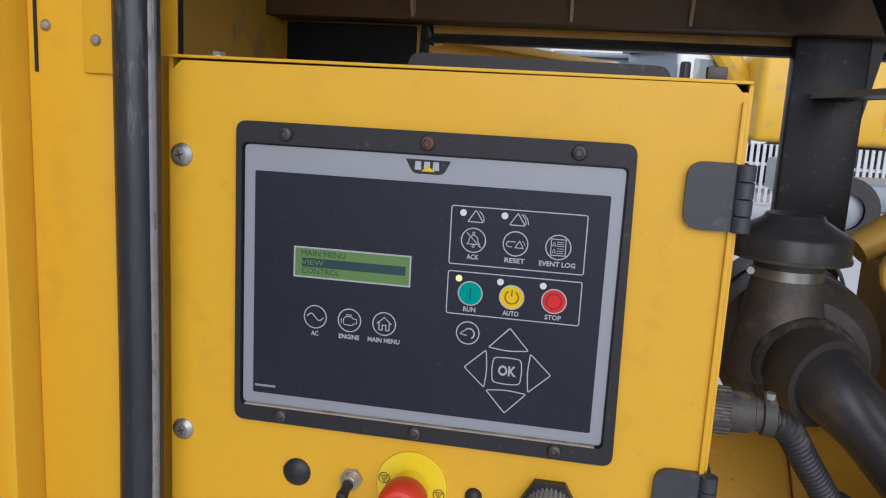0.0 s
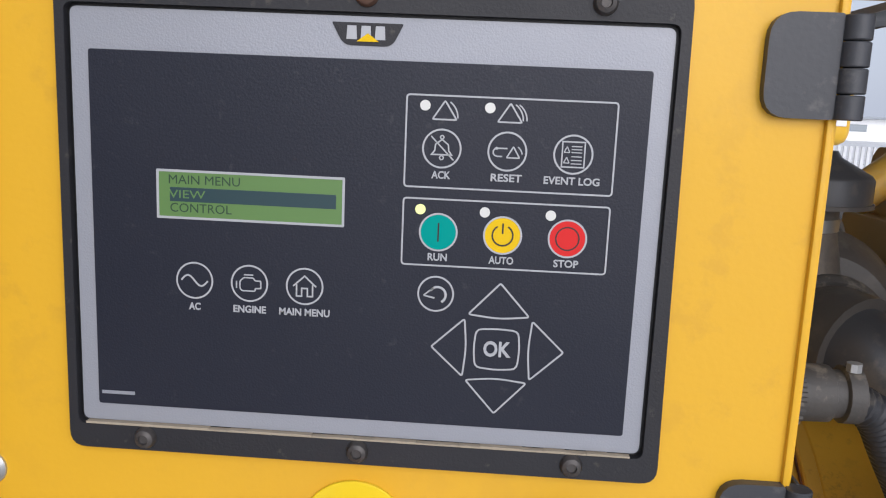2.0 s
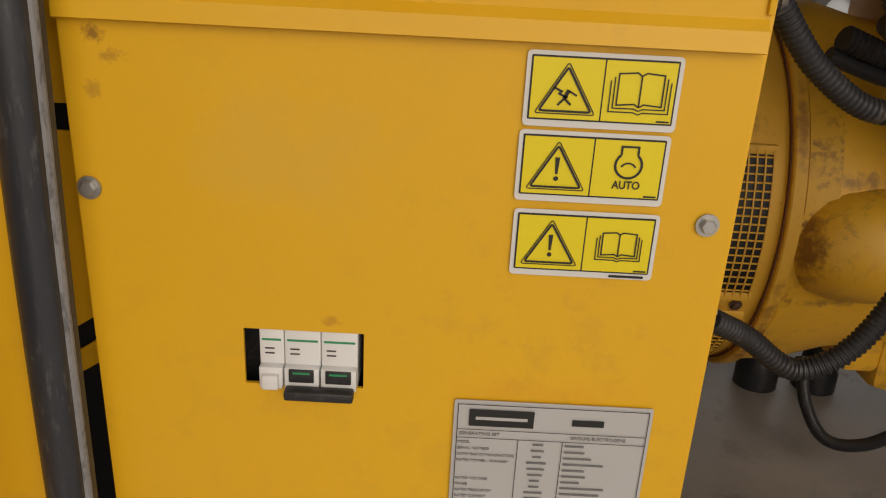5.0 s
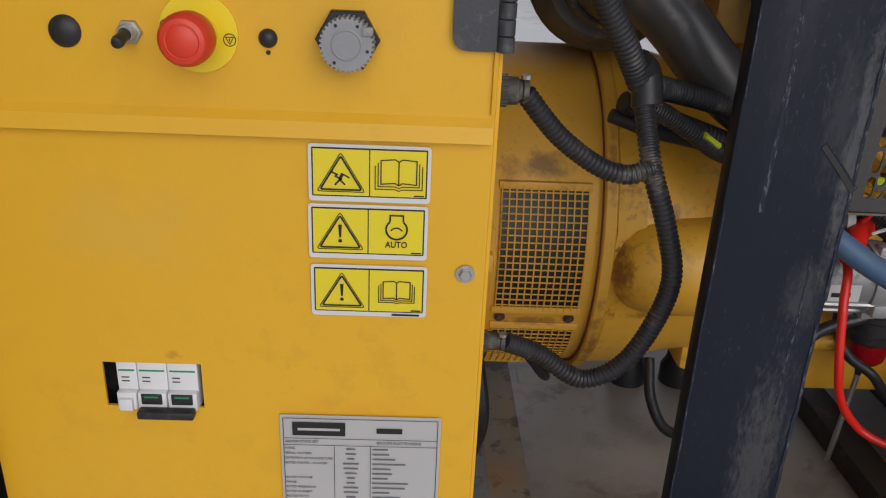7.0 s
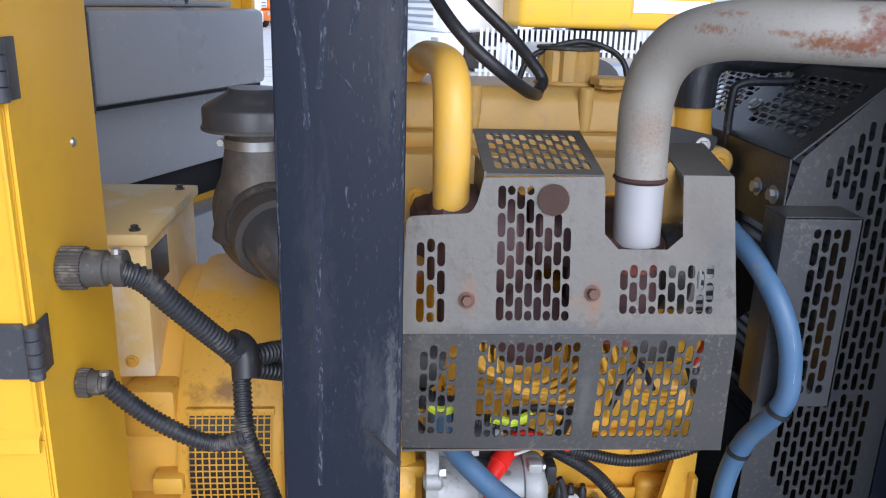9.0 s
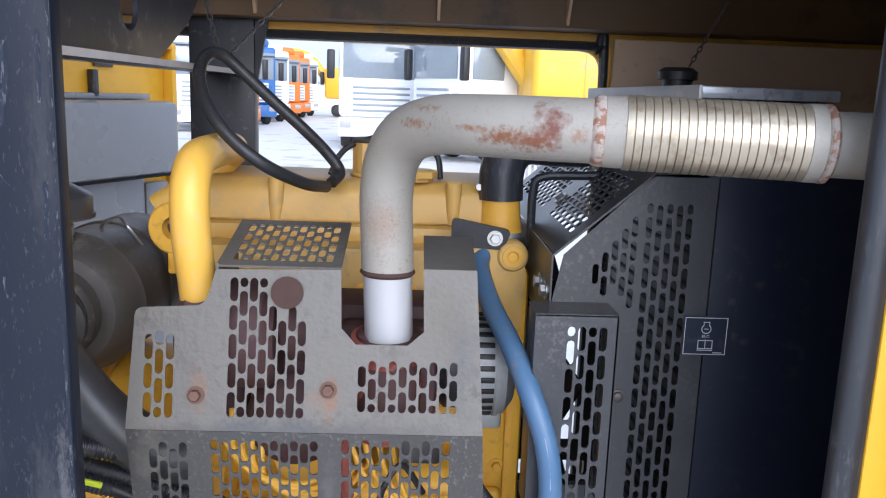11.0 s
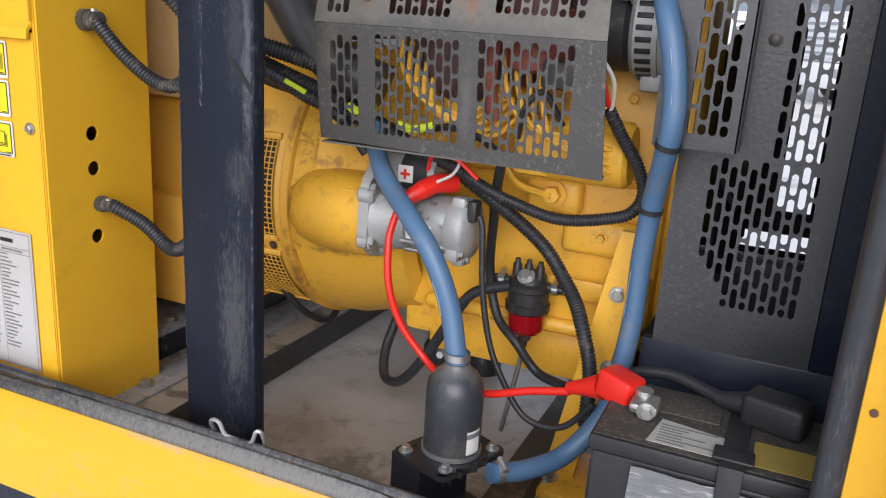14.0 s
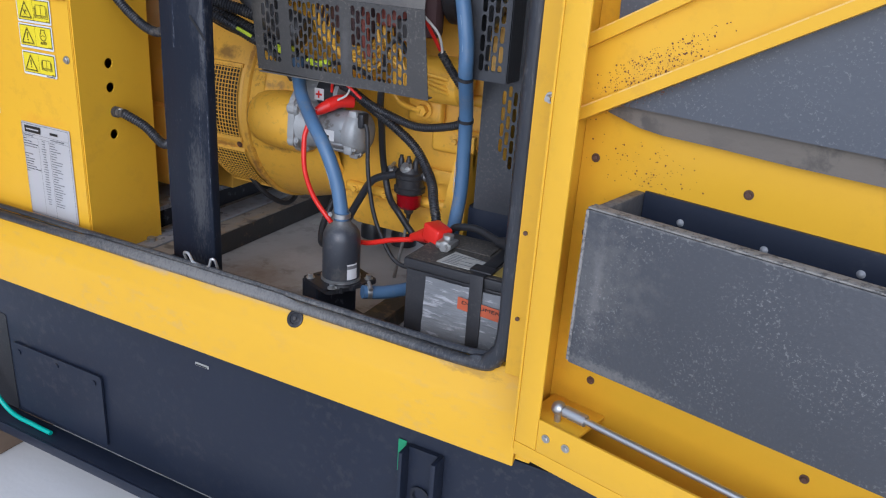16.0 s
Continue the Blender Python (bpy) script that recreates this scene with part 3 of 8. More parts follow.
def tube(bm, pts, r, seg=12, n=8, rib=0.0, pitch=0.006, closed=False):
    """A round hose along a smooth curve through pts; rib: depth of its corrugation."""
    line = spline(pts, n) if n > 1 else [Vector(p) for p in pts]
    if rib:
        acc = [0.0]
        for p, q in zip(line, line[1:]):
            acc.append(acc[-1] + (q - p).length)
        k = max(4, int(acc[-1] / pitch) * 4)
        even, j = [], 0
        for i in range(k + 1):
            s = acc[-1] * i / k
            while j < len(acc) - 2 and acc[j + 1] < s:
                j += 1
            even.append(line[j].lerp(line[j + 1], (s - acc[j]) / max(1e-9, acc[j + 1] - acc[j])))
        line = even
    up = Vector((0.12, 0.2, 0.97))
    rings = []
    for i, p in enumerate(line):
        d = (line[min(i + 1, len(line) - 1)] - line[max(i - 1, 0)]).normalized()
        u = up - d * up.dot(d)
        if u.length < 1e-4:
            u = Vector((1, 0, 0)) - d * d.x
        u.normalize()
        up = u
        w = d.cross(u)
        rad = r(i / (len(line) - 1)) if callable(r) else r
        if rib and i % 4 in (0, 3):
            rad -= rib
        rings.append([bm.verts.new(p + rad * (math.cos(2 * math.pi * k / seg) * u + math.sin(2 * math.pi * k / seg) * w)) for k in range(seg)])
    for p, q in zip(rings, rings[1:]):
        for i in range(seg):
            bm.faces.new((p[i], p[(i + 1) % seg], q[(i + 1) % seg], q[i]))
    bm.faces.new(rings[0][::-1])
    bm.faces.new(rings[-1])
    return bm


def ball(bm, c, r, seg=18, scale=(1, 1, 1)):
    got = bmesh.ops.create_uvsphere(bm, u_segments=seg, v_segments=seg // 2 + 2, radius=r)
    bmesh.ops.transform(bm, matrix=Matrix.Translation(c) @ Matrix.Diagonal((*scale, 1)), verts=got["verts"])
    return bm


def prism(bm, poly, m, depth):
    """A flat polygon in the plane of m, given thickness along its z."""
    lo = [bm.verts.new(m @ Vector((x, y, 0))) for x, y in poly]
    hi = [bm.verts.new(m @ Vector((x, y, depth))) for x, y in poly]
    bm.faces.new(lo[::-1])
    bm.faces.new(hi)
    k = len(poly)
    for i in range(k):
        bm.faces.new((lo[i], lo[(i + 1) % k], hi[(i + 1) % k], hi[i]))
    return bm


def rounded(pts, r, n=4):
    out = []
    k = len(pts)
    for i in range(k):
        p, q, s = Vector(pts[i - 1]), Vector(pts[i]), Vector(pts[(i + 1) % k])
        rr = r[i] if isinstance(r, (list, tuple)) else r
        if rr <= 0:
            out.append(tuple(q))
            continue
        a, b = (p - q), (s - q)
        cut = min(rr, a.length * 0.49, b.length * 0.49)
        a, b = q + a.normalized() * cut, q + b.normalized() * cut
        for j in range(n + 1):
            t = j / n
            v = (1 - t) ** 2 * a + 2 * t * (1 - t) * q + t * t * b
            out.append(tuple(v))
    return out


def rect(x0, x1, y0, y1, r=0.0, n=4):
    p = [(x0, y0), (x1, y0), (x1, y1), (x0, y1)]
    return rounded(p, r, n) if r else p


def circle(x, y, r, n=24):
    return [(x + r * math.cos(2 * math.pi * i / n), y + r * math.sin(2 * math.pi * i / n)) for i in range(n)]


def sheet(outline, holes, m, thick):
    """A sheet with through holes, in the plane of m, its front at z = 0 and its back at -thick. Returns a mesh."""
    cu = bpy.data.curves.new("sheet", "CURVE")
    cu.dimensions, cu.fill_mode, cu.extrude = "2D", "BOTH", thick / 2
    for loop in [outline] + list(holes):
        sp = cu.splines.new("POLY")
        sp.points.add(len(loop) - 1)
        for p, (x, y) in zip(sp.points, loop):
            p.co = (x, y, 0, 1)
        sp.use_cyclic_u = True
    ob = new("sheet", cu)
    me = bpy.data.meshes.new_from_object(ob.evaluated_get(bpy.context.evaluated_depsgraph_get()))
    bpy.data.objects.remove(ob)
    bpy.data.curves.remove(cu)
    me.transform(m @ Matrix.Translation((0, 0, -thick / 2)))
    bm = bmesh.new()
    bm.from_mesh(me)
    bmesh.ops.remove_doubles(bm, verts=bm.verts, dist=1e-5)
    bm.to_mesh(me)
    bm.free()
    return me


def words(text, size, m, width=None, bold=0.0, thick=0.0002):
    cu = bpy.data.curves.new("words", "FONT")
    cu.body, cu.size, cu.align_x, cu.align_y, cu.extrude, cu.offset = text, size, "CENTER", "CENTER", thick, bold
    cu.resolution_u = 3
    ob = new("words", cu)
    me = bpy.data.meshes.new_from_object(ob.evaluated_get(bpy.context.evaluated_depsgraph_get()))
    bpy.data.objects.remove(ob)
    bpy.data.curves.remove(cu)
    if width:
        xs = [v.co.x for v in me.vertices]
        me.transform(Matrix.Diagonal((width / (max(xs) - min(xs)), 1, 1, 1)))
    me.transform(m)
    return me


def add(bm, me):
    """Join a mesh into a bmesh."""
    bm.from_mesh(me)
    bpy.data.meshes.remove(me)
    return bm


def stroke(bm, pts, w, m, closed=False, thick=0.0003):
    """A printed line of width w through pts in the plane of m."""
    pts = [Vector(p) for p in pts]
    k = len(pts)
    left, right = [], []
    for i in range(k):
        a = pts[i - 1] if (i or closed) else None
        b = pts[(i + 1) % k] if (i < k - 1 or closed) else None
        d1 = (pts[i] - a).normalized() if a is not None else (b - pts[i]).normalized()
        d2 = (b - pts[i]).normalized() if b is not None else d1
        nrm = Vector((-(d1 + d2).y, (d1 + d2).x))
        if nrm.length < 1e-6:
            nrm = Vector((-d1.y, d1.x))
        nrm.normalize()
        sc = 1 / max(0.4, nrm.dot(Vector((-d1.y, d1.x))))
        left.append(bm.verts.new(m @ Vector((*(pts[i] + nrm * w / 2 * sc), thick))))
        right.append(bm.verts.new(m @ Vector((*(pts[i] - nrm * w / 2 * sc), thick))))
    for i in range(k if closed else k - 1):
        j = (i + 1) % k
        bm.faces.new((right[i], right[j], left[j], left[i]))
    return bm


def arc(x, y, r, a0, a1, n=10):
    return [(x + r * math.cos(radians(a0 + (a1 - a0) * i / n)), y + r * math.sin(radians(a0 + (a1 - a0) * i / n))) for i in range(n + 1)]


def slots(x0, x1, z0, z1, pitch=0.0105, w=0.0066, length=0.022, gap=0.0045, keep=None):
    """Columns of upright round-ended slots, every second one shifted by half a step, cut short at the ends."""
    out = []
    w, length, gap = w * 1.27, length + 0.0006, gap - 0.0006
    cols = max(1, round((x1 - x0) / pitch))
    step = length + gap
    for i in range(cols):
        x = x0 + (i + 0.5) * (x1 - x0) / cols
        z = z0 - (step * 0.5 if i % 2 else 0)
        while z < z1:
            a, b = max(z, z0), min(z + length, z1)
            if b - a >= w and (keep is None or keep(x, (a + b) / 2)):
                r = w * 0.5
                out.append(arc(x, b - r, r, 0, 180, 4) + arc(x, a + r, r, 180, 360, 4))
            z += step
    return out


FRONT = Matrix(((1, 0, 0, 0), (0, 0, -1, 0), (0, 1, 0, 0), (0, 0, 0, 1)))  # plane x, z seen from -y


def front(y):
    return Matrix.Translation((0, y, 0)) @ FRONT


def hexbolt(bm, c, d, r=0.006, h=0.005, washer=True):
    c, d = Vector(c), Vector(d).normalized()
    if washer:
        cyl(bm, c, c + d * 0.0015, r * 1.5, seg=14)
    cyl(bm, c + d * 0.0012, c + d * (h + 0.0012), r, seg=6, bev=0.0008)
    return bm


def clamp(bm, c, axis, r, w=0.008):
    """A worm-drive hose clip: a band and its screw box."""
    c, a = Vector(c), Vector(axis).normalized()
    lathe(bm, c - a * w / 2, c + a * w / 2, [(0, r), (0, r + 0.0012), (w, r + 0.0012), (w, r)], 20, caps=False)
    side = a.cross(Vector((0, 1, 0.3))).normalized()
    s = c + side * (r + 0.004)
    t = a.cross(side)
    cyl(bm, s - t * 0.009, s + t * 0.009, 0.0038, seg=8)
    cyl(bm, s + t * 0.009, s + t * 0.012, 0.0048, seg=6)
    return bm

# ---- the yard ----
GROUND = -0.06
bm = B()
for ring in ((-300, 300, -200, 400),):
    x0, x1, y0, y1 = ring
    bm.faces.new([bm.verts.new(v) for v in ((x0, y0, GROUND), (x1, y0, GROUND), (x1, y1, GROUND), (x0, y1, GROUND))])
tagged(part("ground", bm, CONCRETE), "pale grey worn concrete yard", "ground", kind="structure")

# ---- the enclosure: base, sill, pillars, roof, far side ----
enc = thing("generator_enclosure", (0.4, 1.03, GROUND), "yellow steel generator enclosure on a dark base frame", "enclosure", kind="structure")
XL, XR = -0.349, 1.0905  # the service opening between its seals
ZS = 0.685

# the base tank, its bottom flange, and timber under it
bm = B()
box(bm, -1.05, 2.4, 0.64, 1.44, 0.075, 0.522, 0.006)
part("base_tank", bm, NAVY, enc, "dark painted base tank")
bm = B()
box(bm, -1.05, 2.4, 0.582, 0.639, 0.066, 0.078, 0.002)
box(bm, -1.05, 2.4, 0.576, 0.582, 0.05, 0.078, 0.002)
part("base_flange", bm, NAVY, enc)
bm = B()
prism(bm, [(0.566, 0.53), (0.612, 0.53), (0.645, 0.515), (0.645, 0.495), (0.608, 0.495), (0.566, 0.519)], Matrix(((0, 0, 1, -1.05), (1, 0, 0, 0), (0, 1, 0, 0), (0, 0, 0, 1))), 3.45)
part("base_top_rail", bm, NAVY, enc)
me = sheet(rect(-0.265, 0.055, 0.095, 0.293, 0.012), [], front(0.632), 0.006)
flap = part("access_cover", me, NAVY, enc, "dark cover plate screwed to the base")
for x, z in ((-0.24, 0.27), (0.03, 0.27), (-0.1, 0.275)):
    part("screw", cyl(B(), (x, 0.632, z), (x, 0.629, z), 0.007, seg=12), NAVY, flap)
me = sheet(rect(-0.42, -0.285, 0.08, 0.36, 0.01), [], front(0.6385), 0.004)
part("recess_panel", me, PLASTIC, enc)
bm = B()
box(bm, 0.892, 0.9, 0.60, 0.638, 0.06, 0.43, 0.002)
box(bm, 0.96, 0.97, 0.60, 0.638, 0.06, 0.43, 0.002)
box(bm, 0.900, 0.96, 0.628, 0.638, 0.06, 0.43)
part("tie_down_bracket", bm, NAVY, enc)
bm = B()
lathe(bm, (0.93, 0.628, 0.33), (0.93, 0.622, 0.33), [(0, 0.017), (0.006, 0.021), (0.006, 0.015), (0, 0.013)], 20, caps=False)
part("tie_down_ring", bm, BLACKP, enc)
me = sheet(rect(0.356, 0.394, 0.4235, 0.4310, 0.002), [], front(0.6385), 0.001)
lab = part("small_label", me, LABEL_GREY, enc, "small white worn label")
bm = B()
box(bm, 0.3585, 0.3915, 0.6368, 0.6374, 0.4252, 0.4280)
part("print_bar", bm, INK_BLACK, lab)
me = sheet(rect(-0.42, -0.38, 0.33, 0.39, 0.004), [], front(0.634), 0.001)
tag = part("base_sticker", me, STICK_W, enc, "white sticker with a green mark")
part("mark", add(B(), sheet(rect(-0.412, -0.395, 0.34, 0.365, 0.003), [], front(0.6328), 0.0006)), GREEN, tag)
bm = B()
box(bm, 0.871, 0.889, 0.6362, 0.6385, 0.36, 0.432, 0.001)
part("green_strip", bm, GREEN, enc)
tagged(part("timber_block", box(B(), -0.75, -0.33, 0.42, 1.5, GROUND, 0.05, 0.008), WOOD), "old brown timber block under the base", "timber")

# the yellow sill below the opening, with a turned edge
bm = B()
sec = [(0.592, ZS + 0.004), (0.592, 0.655), (0.612, 0.655), (0.612, 0.545), (0.556, 0.545), (0.541, 0.536), (0.541, 0.628), (0.545, 0.638), (0.578, ZS + 0.004)]
prism(bm, sec, Matrix(((0, 0, 1, -0.60), (1, 0, 0, 0), (0, 1, 0, 0), (0, 0, 0, 1))), 1.736)
sill = part("sill", bm, SILL_Y, enc, "yellow painted steel sill with dust along its edge")
at = Vector((0.6858, 0.5612, 0.6634))
up = Vector((0, -0.84, 0.543))
latch = part("latch_cup", lathe(B(), at, at + up, [(0, 0.0165), (0.0022, 0.0165), (0.0032, 0.015), (0.0032, 0.0105), (0.0012, 0.0095), (0.0012, 0.003)], 28), PLASTIC, sill, "black round latch cup")
part("keeper", cyl(B(), at + up * 0.001, at + up * 0.004, 0.0035, seg=10), DARKBOLT, sill)


# the rubber seal round the opening: left, bottom and right
XS = XL - 0.001
pts = [(XS, 0.567, 1.95), (XS, 0.567, 1.5), (XS - 0.0005, 0.567, 1.25), (XS - 0.007, 0.567, 1.0), (XS - 0.010, 0.567, 0.8), (XS - 0.010, 0.567, ZS + 0.06), (XL + 0.004, 0.567, ZS + 0.018), (XL + 0.05, 0.567, ZS),
       (0.0, 0.568, ZS), (0.4, 0.57, ZS + 0.001), (0.8, 0.57, ZS), (XR - 0.06, 0.569, ZS), (XR - 0.018, 0.567, ZS + 0.018), (XR, 0.567, ZS + 0.06),
       (XR, 0.567, 0.9), (XR, 0.567, 1.3), (XR, 0.567, 1.95)]
bm = tube(B(), pts, 0.0145, seg=14, n=10)
for v in bm.verts:  # flattened towards the sheet
    v.co.y = 0.567 + (v.co.y - 0.567) * 0.8
    if v.co.z < ZS + 0.0146:
        v.co.z = ZS - 0.001 + (v.co.z - ZS) * 0.68
part("door_seal", bm, RUBBER, enc, "scuffed black rubber door seal")
bm = tube(B(), [(x + (0.011 if x < 0.3 else -0.014) if abs(x - 0.4) > 0.7 else x, 0.578, z + (0.013 if z < 0.72 else 0)) for x, y, z in pts], 0.006, seg=8, n=8)
part("seal_lip", bm, RUBBER, enc)
part("worn_edge", tube(B(), [(XS + 0.0035, 0.570, ZS + 0.075), (XS + 0.0035, 0.570, 0.80), (XS + 0.0065, 0.570, 1.0), (XS + 0.013, 0.570, 1.25), (XS + 0.0135, 0.570, 1.5), (XS + 0.0135, 0.570, 1.95)], 0.0042, seg=10, n=8), WORN_RUBBER, enc, "greyed worn edge of the seal")

# left pillar: folded sheet with screws
bm = B()
box(bm, -0.447, -0.356, 0.578, 0.60, 0.54, 1.97, 0.002)
box(bm, -0.472, -0.447, 0.545, 0.60, 0.54, 1.97, 0.004)
box(bm, -0.56, -0.472, 0.505, 0.545, 0.54, 1.97, 0.008)
pil = part("left_pillar", bm, YELLOW, enc)
bm = B()
box(bm, -0.3955, -0.364, 0.574, 0.5785, 1.561, 1.97, 0.001)
part("cover_strip", bm, YELLOW, pil)
for x, z, y in ((-0.384, 1.586, 0.5735), (-0.4298, 1.596, 0.5775)):
    part("screw", lathe(B(), (x, y, z), (x, y - 0.004, z), [(0, 0.0045), (0.001, 0.0043), (0.0026, 0.0028), (0.0028, 0.001)], 16), ZINC, pil)
bm = B()
box(bm, -0.440, -0.4375, 0.5765, 0.5785, 1.56, 1.97)
part("slot", bm, INK_BLACK, pil)

# inner sheet between the left pillar and the cabinet, with a dark slot and a sloping foot
ip = part("inner_sheet", sheet([(-0.47, 0.862), (-0.3465, 0.944), (-0.3465, 1.97), (-0.47, 1.97)], [rect(-0.40, -0.3467, 1.083, 1.102)], front(0.628), 0.002), YELLOW, enc, "yellow inner sheet beside the cabinet")
part("fold", sheet([(-0.47, 0.826), (-0.3465, 0.904), (-0.3465, 0.924), (-0.47, 0.842)], [], front(0.630), 0.002), YELLOW, ip)
# added black sheet that gives the slot its shade
part("shade_backing", box(B(), -0.47, -0.3465, 0.636, 0.639, 0.58, 1.97), BLACK_FOAM_SHADE, ip)

# right pillar: dark reveal, yellow face, outward flange
bm = B()
box(bm, 1.100, 1.163, 0.556, 0.60, 0.690, 1.97, 0.002)
box(bm, 1.1375, 1.163, 0.545, 0.60, 0.548, 0.6895, 0.002)
pr = part("right_pillar", bm, YELLOW, enc)
bm = B()
box(bm, 1.1635, 1.1725, 0.535, 0.60, 0.60, 1.97, 0.002)
part("pillar_flange", bm, YELLOW, pr)
bm = B()
hexbolt(bm, (1.125, 0.556, 1.132), (0, -1, 0), 0.0055, 0.006)
cyl(bm, (1.125, 0.550, 1.132), (1.125, 0.540, 1.132), 0.004, seg=10)
part("stud", bm, ZINC, pr)

bm = B()
cyl(bm, (1.138, 0.548, 0.63), (1.138, 0.548, 0.745), 0.0042, seg=12)
part("hinge_pin", bm, PLASTIC, pr)
for x, z in ((1.112, 0.79), (1.110, 0.93)):
    part("small_screw", cyl(B(), (x, 0.556, z), (x, 0.5535, z), 0.0035, seg=10), RUSTBOLT, pr)

# closed side panels beyond the opening, on both sides
for x0, x1, y0, y1, z0 in ((-1.05, -0.5605, 0.535, 0.60, 0.54), (1.1725, 2.4, 0.572, 0.60, 0.535), (-1.05, -0.6205, 1.478, 1.495, 0.53), (1.7205, 2.4, 1.478, 1.495, 0.53)):
    part("side_panel", box(B(), x0, x1, y0, y1, z0, 1.929, 0.004), YELLOW, enc)
for x in (-1.05, 2.385):
    part("end_panel", box(B(), x, x + 0.015, 0.6005, 1.4775, 0.53, 1.999, 0.003), YELLOW, enc)
part("roof_skin", box(B(), -1.07, 2.42, 0.515, 1.555, 2.0205, 2.035, 0.006), YELLOW, enc)

# near top beam, roof and its ribs, end walls
bm = B()
box(bm, -1.05, 2.4, 0.53, 0.60, 1.93, 2.00, 0.004)
part("top_beam", bm, YELLOW_IN, enc)
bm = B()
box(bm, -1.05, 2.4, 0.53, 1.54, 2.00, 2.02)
tagged(part("ceiling", bm, ROOF), "underside of the enclosure roof, its shade painted brown", "roof", kind="structure")
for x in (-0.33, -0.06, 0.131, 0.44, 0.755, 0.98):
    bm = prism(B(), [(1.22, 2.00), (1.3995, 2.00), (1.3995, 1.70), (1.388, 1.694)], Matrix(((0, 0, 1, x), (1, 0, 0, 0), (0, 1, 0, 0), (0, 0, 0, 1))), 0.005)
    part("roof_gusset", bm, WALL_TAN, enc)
for y, z0, z1 in ((0.80, 1.815, 2.00), (1.12, 1.93, 2.00)):
    part("roof_beam", box(B(), -1.05, 2.4, y, y + 0.05, z0, z1, 0.003), BLACKP, enc)
bm = B()
box(bm, -0.62, -0.60, 0.60, 1.50, 0.53, 2.00)
part("end_wall", bm, YELLOW_IN, enc)
part("end_wall", box(B(), 1.72, 1.74, 0.60, 1.50, 0.53, 2.00), YELLOW_IN, enc)

# far side wall with its opening
FX0, FX1, FZ0, FZ1 = -0.32, 1.067, 0.62, 1.658
me = sheet(rect(-0.62, 1.72, 0.53, 2.00), [rect(FX0, FX1, FZ0, FZ1, 0.04)], front(1.49), 0.012)
part("far_wall", me, YELLOW_IN, enc)
bm = tube(B(), [(FX0 - 0.006, 1.488, 0.8), (FX0 - 0.006, 1.488, 1.62), (FX0 + 0.01, 1.488, 1.660), (FX0 + 0.05, 1.488, 1.667), (0.4, 1.488, 1.667), (FX1 - 0.05, 1.488, 1.667), (FX1 - 0.01, 1.488, 1.660), (FX1 + 0.006, 1.488, 1.62), (FX1 + 0.006, 1.488, 0.8)], 0.009, seg=8)
part("far_seal", bm, RUBBER, enc)
# the top beam takes the roof's brown, which stands for shade on it
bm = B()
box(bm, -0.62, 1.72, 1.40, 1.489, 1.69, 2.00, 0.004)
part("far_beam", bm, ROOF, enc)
# added sheet that paints shade over the far wall beside the opening
part("shade_sheet", box(B(), 1.085, 1.715, 1.462, 1.474, 0.57, 1.68, 0.002), WALL_TAN, enc, "brown sheet with the far wall's shade in its colour")
part("foam_panel", box(B(), -0.585, -0.338, 1.464, 1.4775, 0.58, 1.685, 0.002), BLACK_FOAM_SHADE, enc, "black foam panel")

# inside floor and cross members
bm = B()
box(bm, -0.60, 1.72, 0.613, 1.48, 0.545, 0.56)
tagged(part("floor", bm, FLOOR), "oily dirty grey steel floor plate with brown stains", "floor", kind="structure")
bm = B()
box(bm, 0.060, 0.207, 0.66, 1.47, 0.5605, 0.612, 0.002)
cm = part("cross_member", bm, BEAM_SIDE, enc, "black cross member under the alternator, worn brown on top")
# the top is worn, and its colour lightened for light falling on it
part("worn_lit_top", box(B(), 0.061, 0.206, 0.661, 1.469, 0.6125, 0.6150, 0.001), RUSTY_BEAM, cm, "worn brown top flange, lightened as if lit")
part("steel_strip", box(B(), 0.084, 0.150, 0.70, 1.272, 0.6155, 0.6195, 0.001), STRIP_STEEL, cm, "oily grey steel strip")
part("side_rail", box(B(), -0.02, 0.058, 0.86, 1.44, 0.5605, 0.655, 0.004), BLACKP, cm)
part("support_plate", box(B(), -0.14, 0.060, 0.84, 1.40, 0.6555, 0.668, 0.002), STRIP_STEEL, cm)
for x, y, z in ((0.04, 0.90, 0.6675), (0.117, 1.248, 0.619), (0.117, 0.76, 0.619)):
    part("bolt", hexbolt(B(), (x, y, z), (0, 0, 1), 0.010, 0.008), ZINC, cm)
part("cross_member", box(B(), 0.705, 0.755, 0.64, 1.47, 0.5605, 0.60, 0.003), BEAM_SIDE, enc)
me = sheet(rect(0.232, 0.30, 1.208, 1.262), [], pose(0, 0, 0.5615), 0.0008)
tagged(part("floor_label", me, LABEL_GREY), "worn grey label stuck on the floor plate", "label")

# ---- control cabinet ----
CY = 0.607
cab = thing("control_cabinet", (-0.12, 0.70, 0.56), "yellow sheet-steel control cabinet with black hinges", "cabinet")
bm = B()
box(bm, -0.345, -0.341, 0.612, 0.80, 0.60, 1.5775)
box(bm, -0.345, 0.1035, 0.796, 0.80, 0.60, 1.5775)
box(bm, -0.3505, 0.1055, 0.6065, 0.802, 1.5775, 1.5800, 0.0006)
box(bm, -0.345, 0.1035, 0.62, 0.80, 0.60, 0.604)
part("body", bm, YELLOW, cab)
# side wall with its round holes
SIDE = Matrix(((0, 0, 1, 0.1068), (1, 0, 0, 0), (0, 1, 0, 0), (0, 0, 0, 1)))
holes = [circle(0.690, z, 0.0105) for z in (1.034, 0.984, 0.884)]
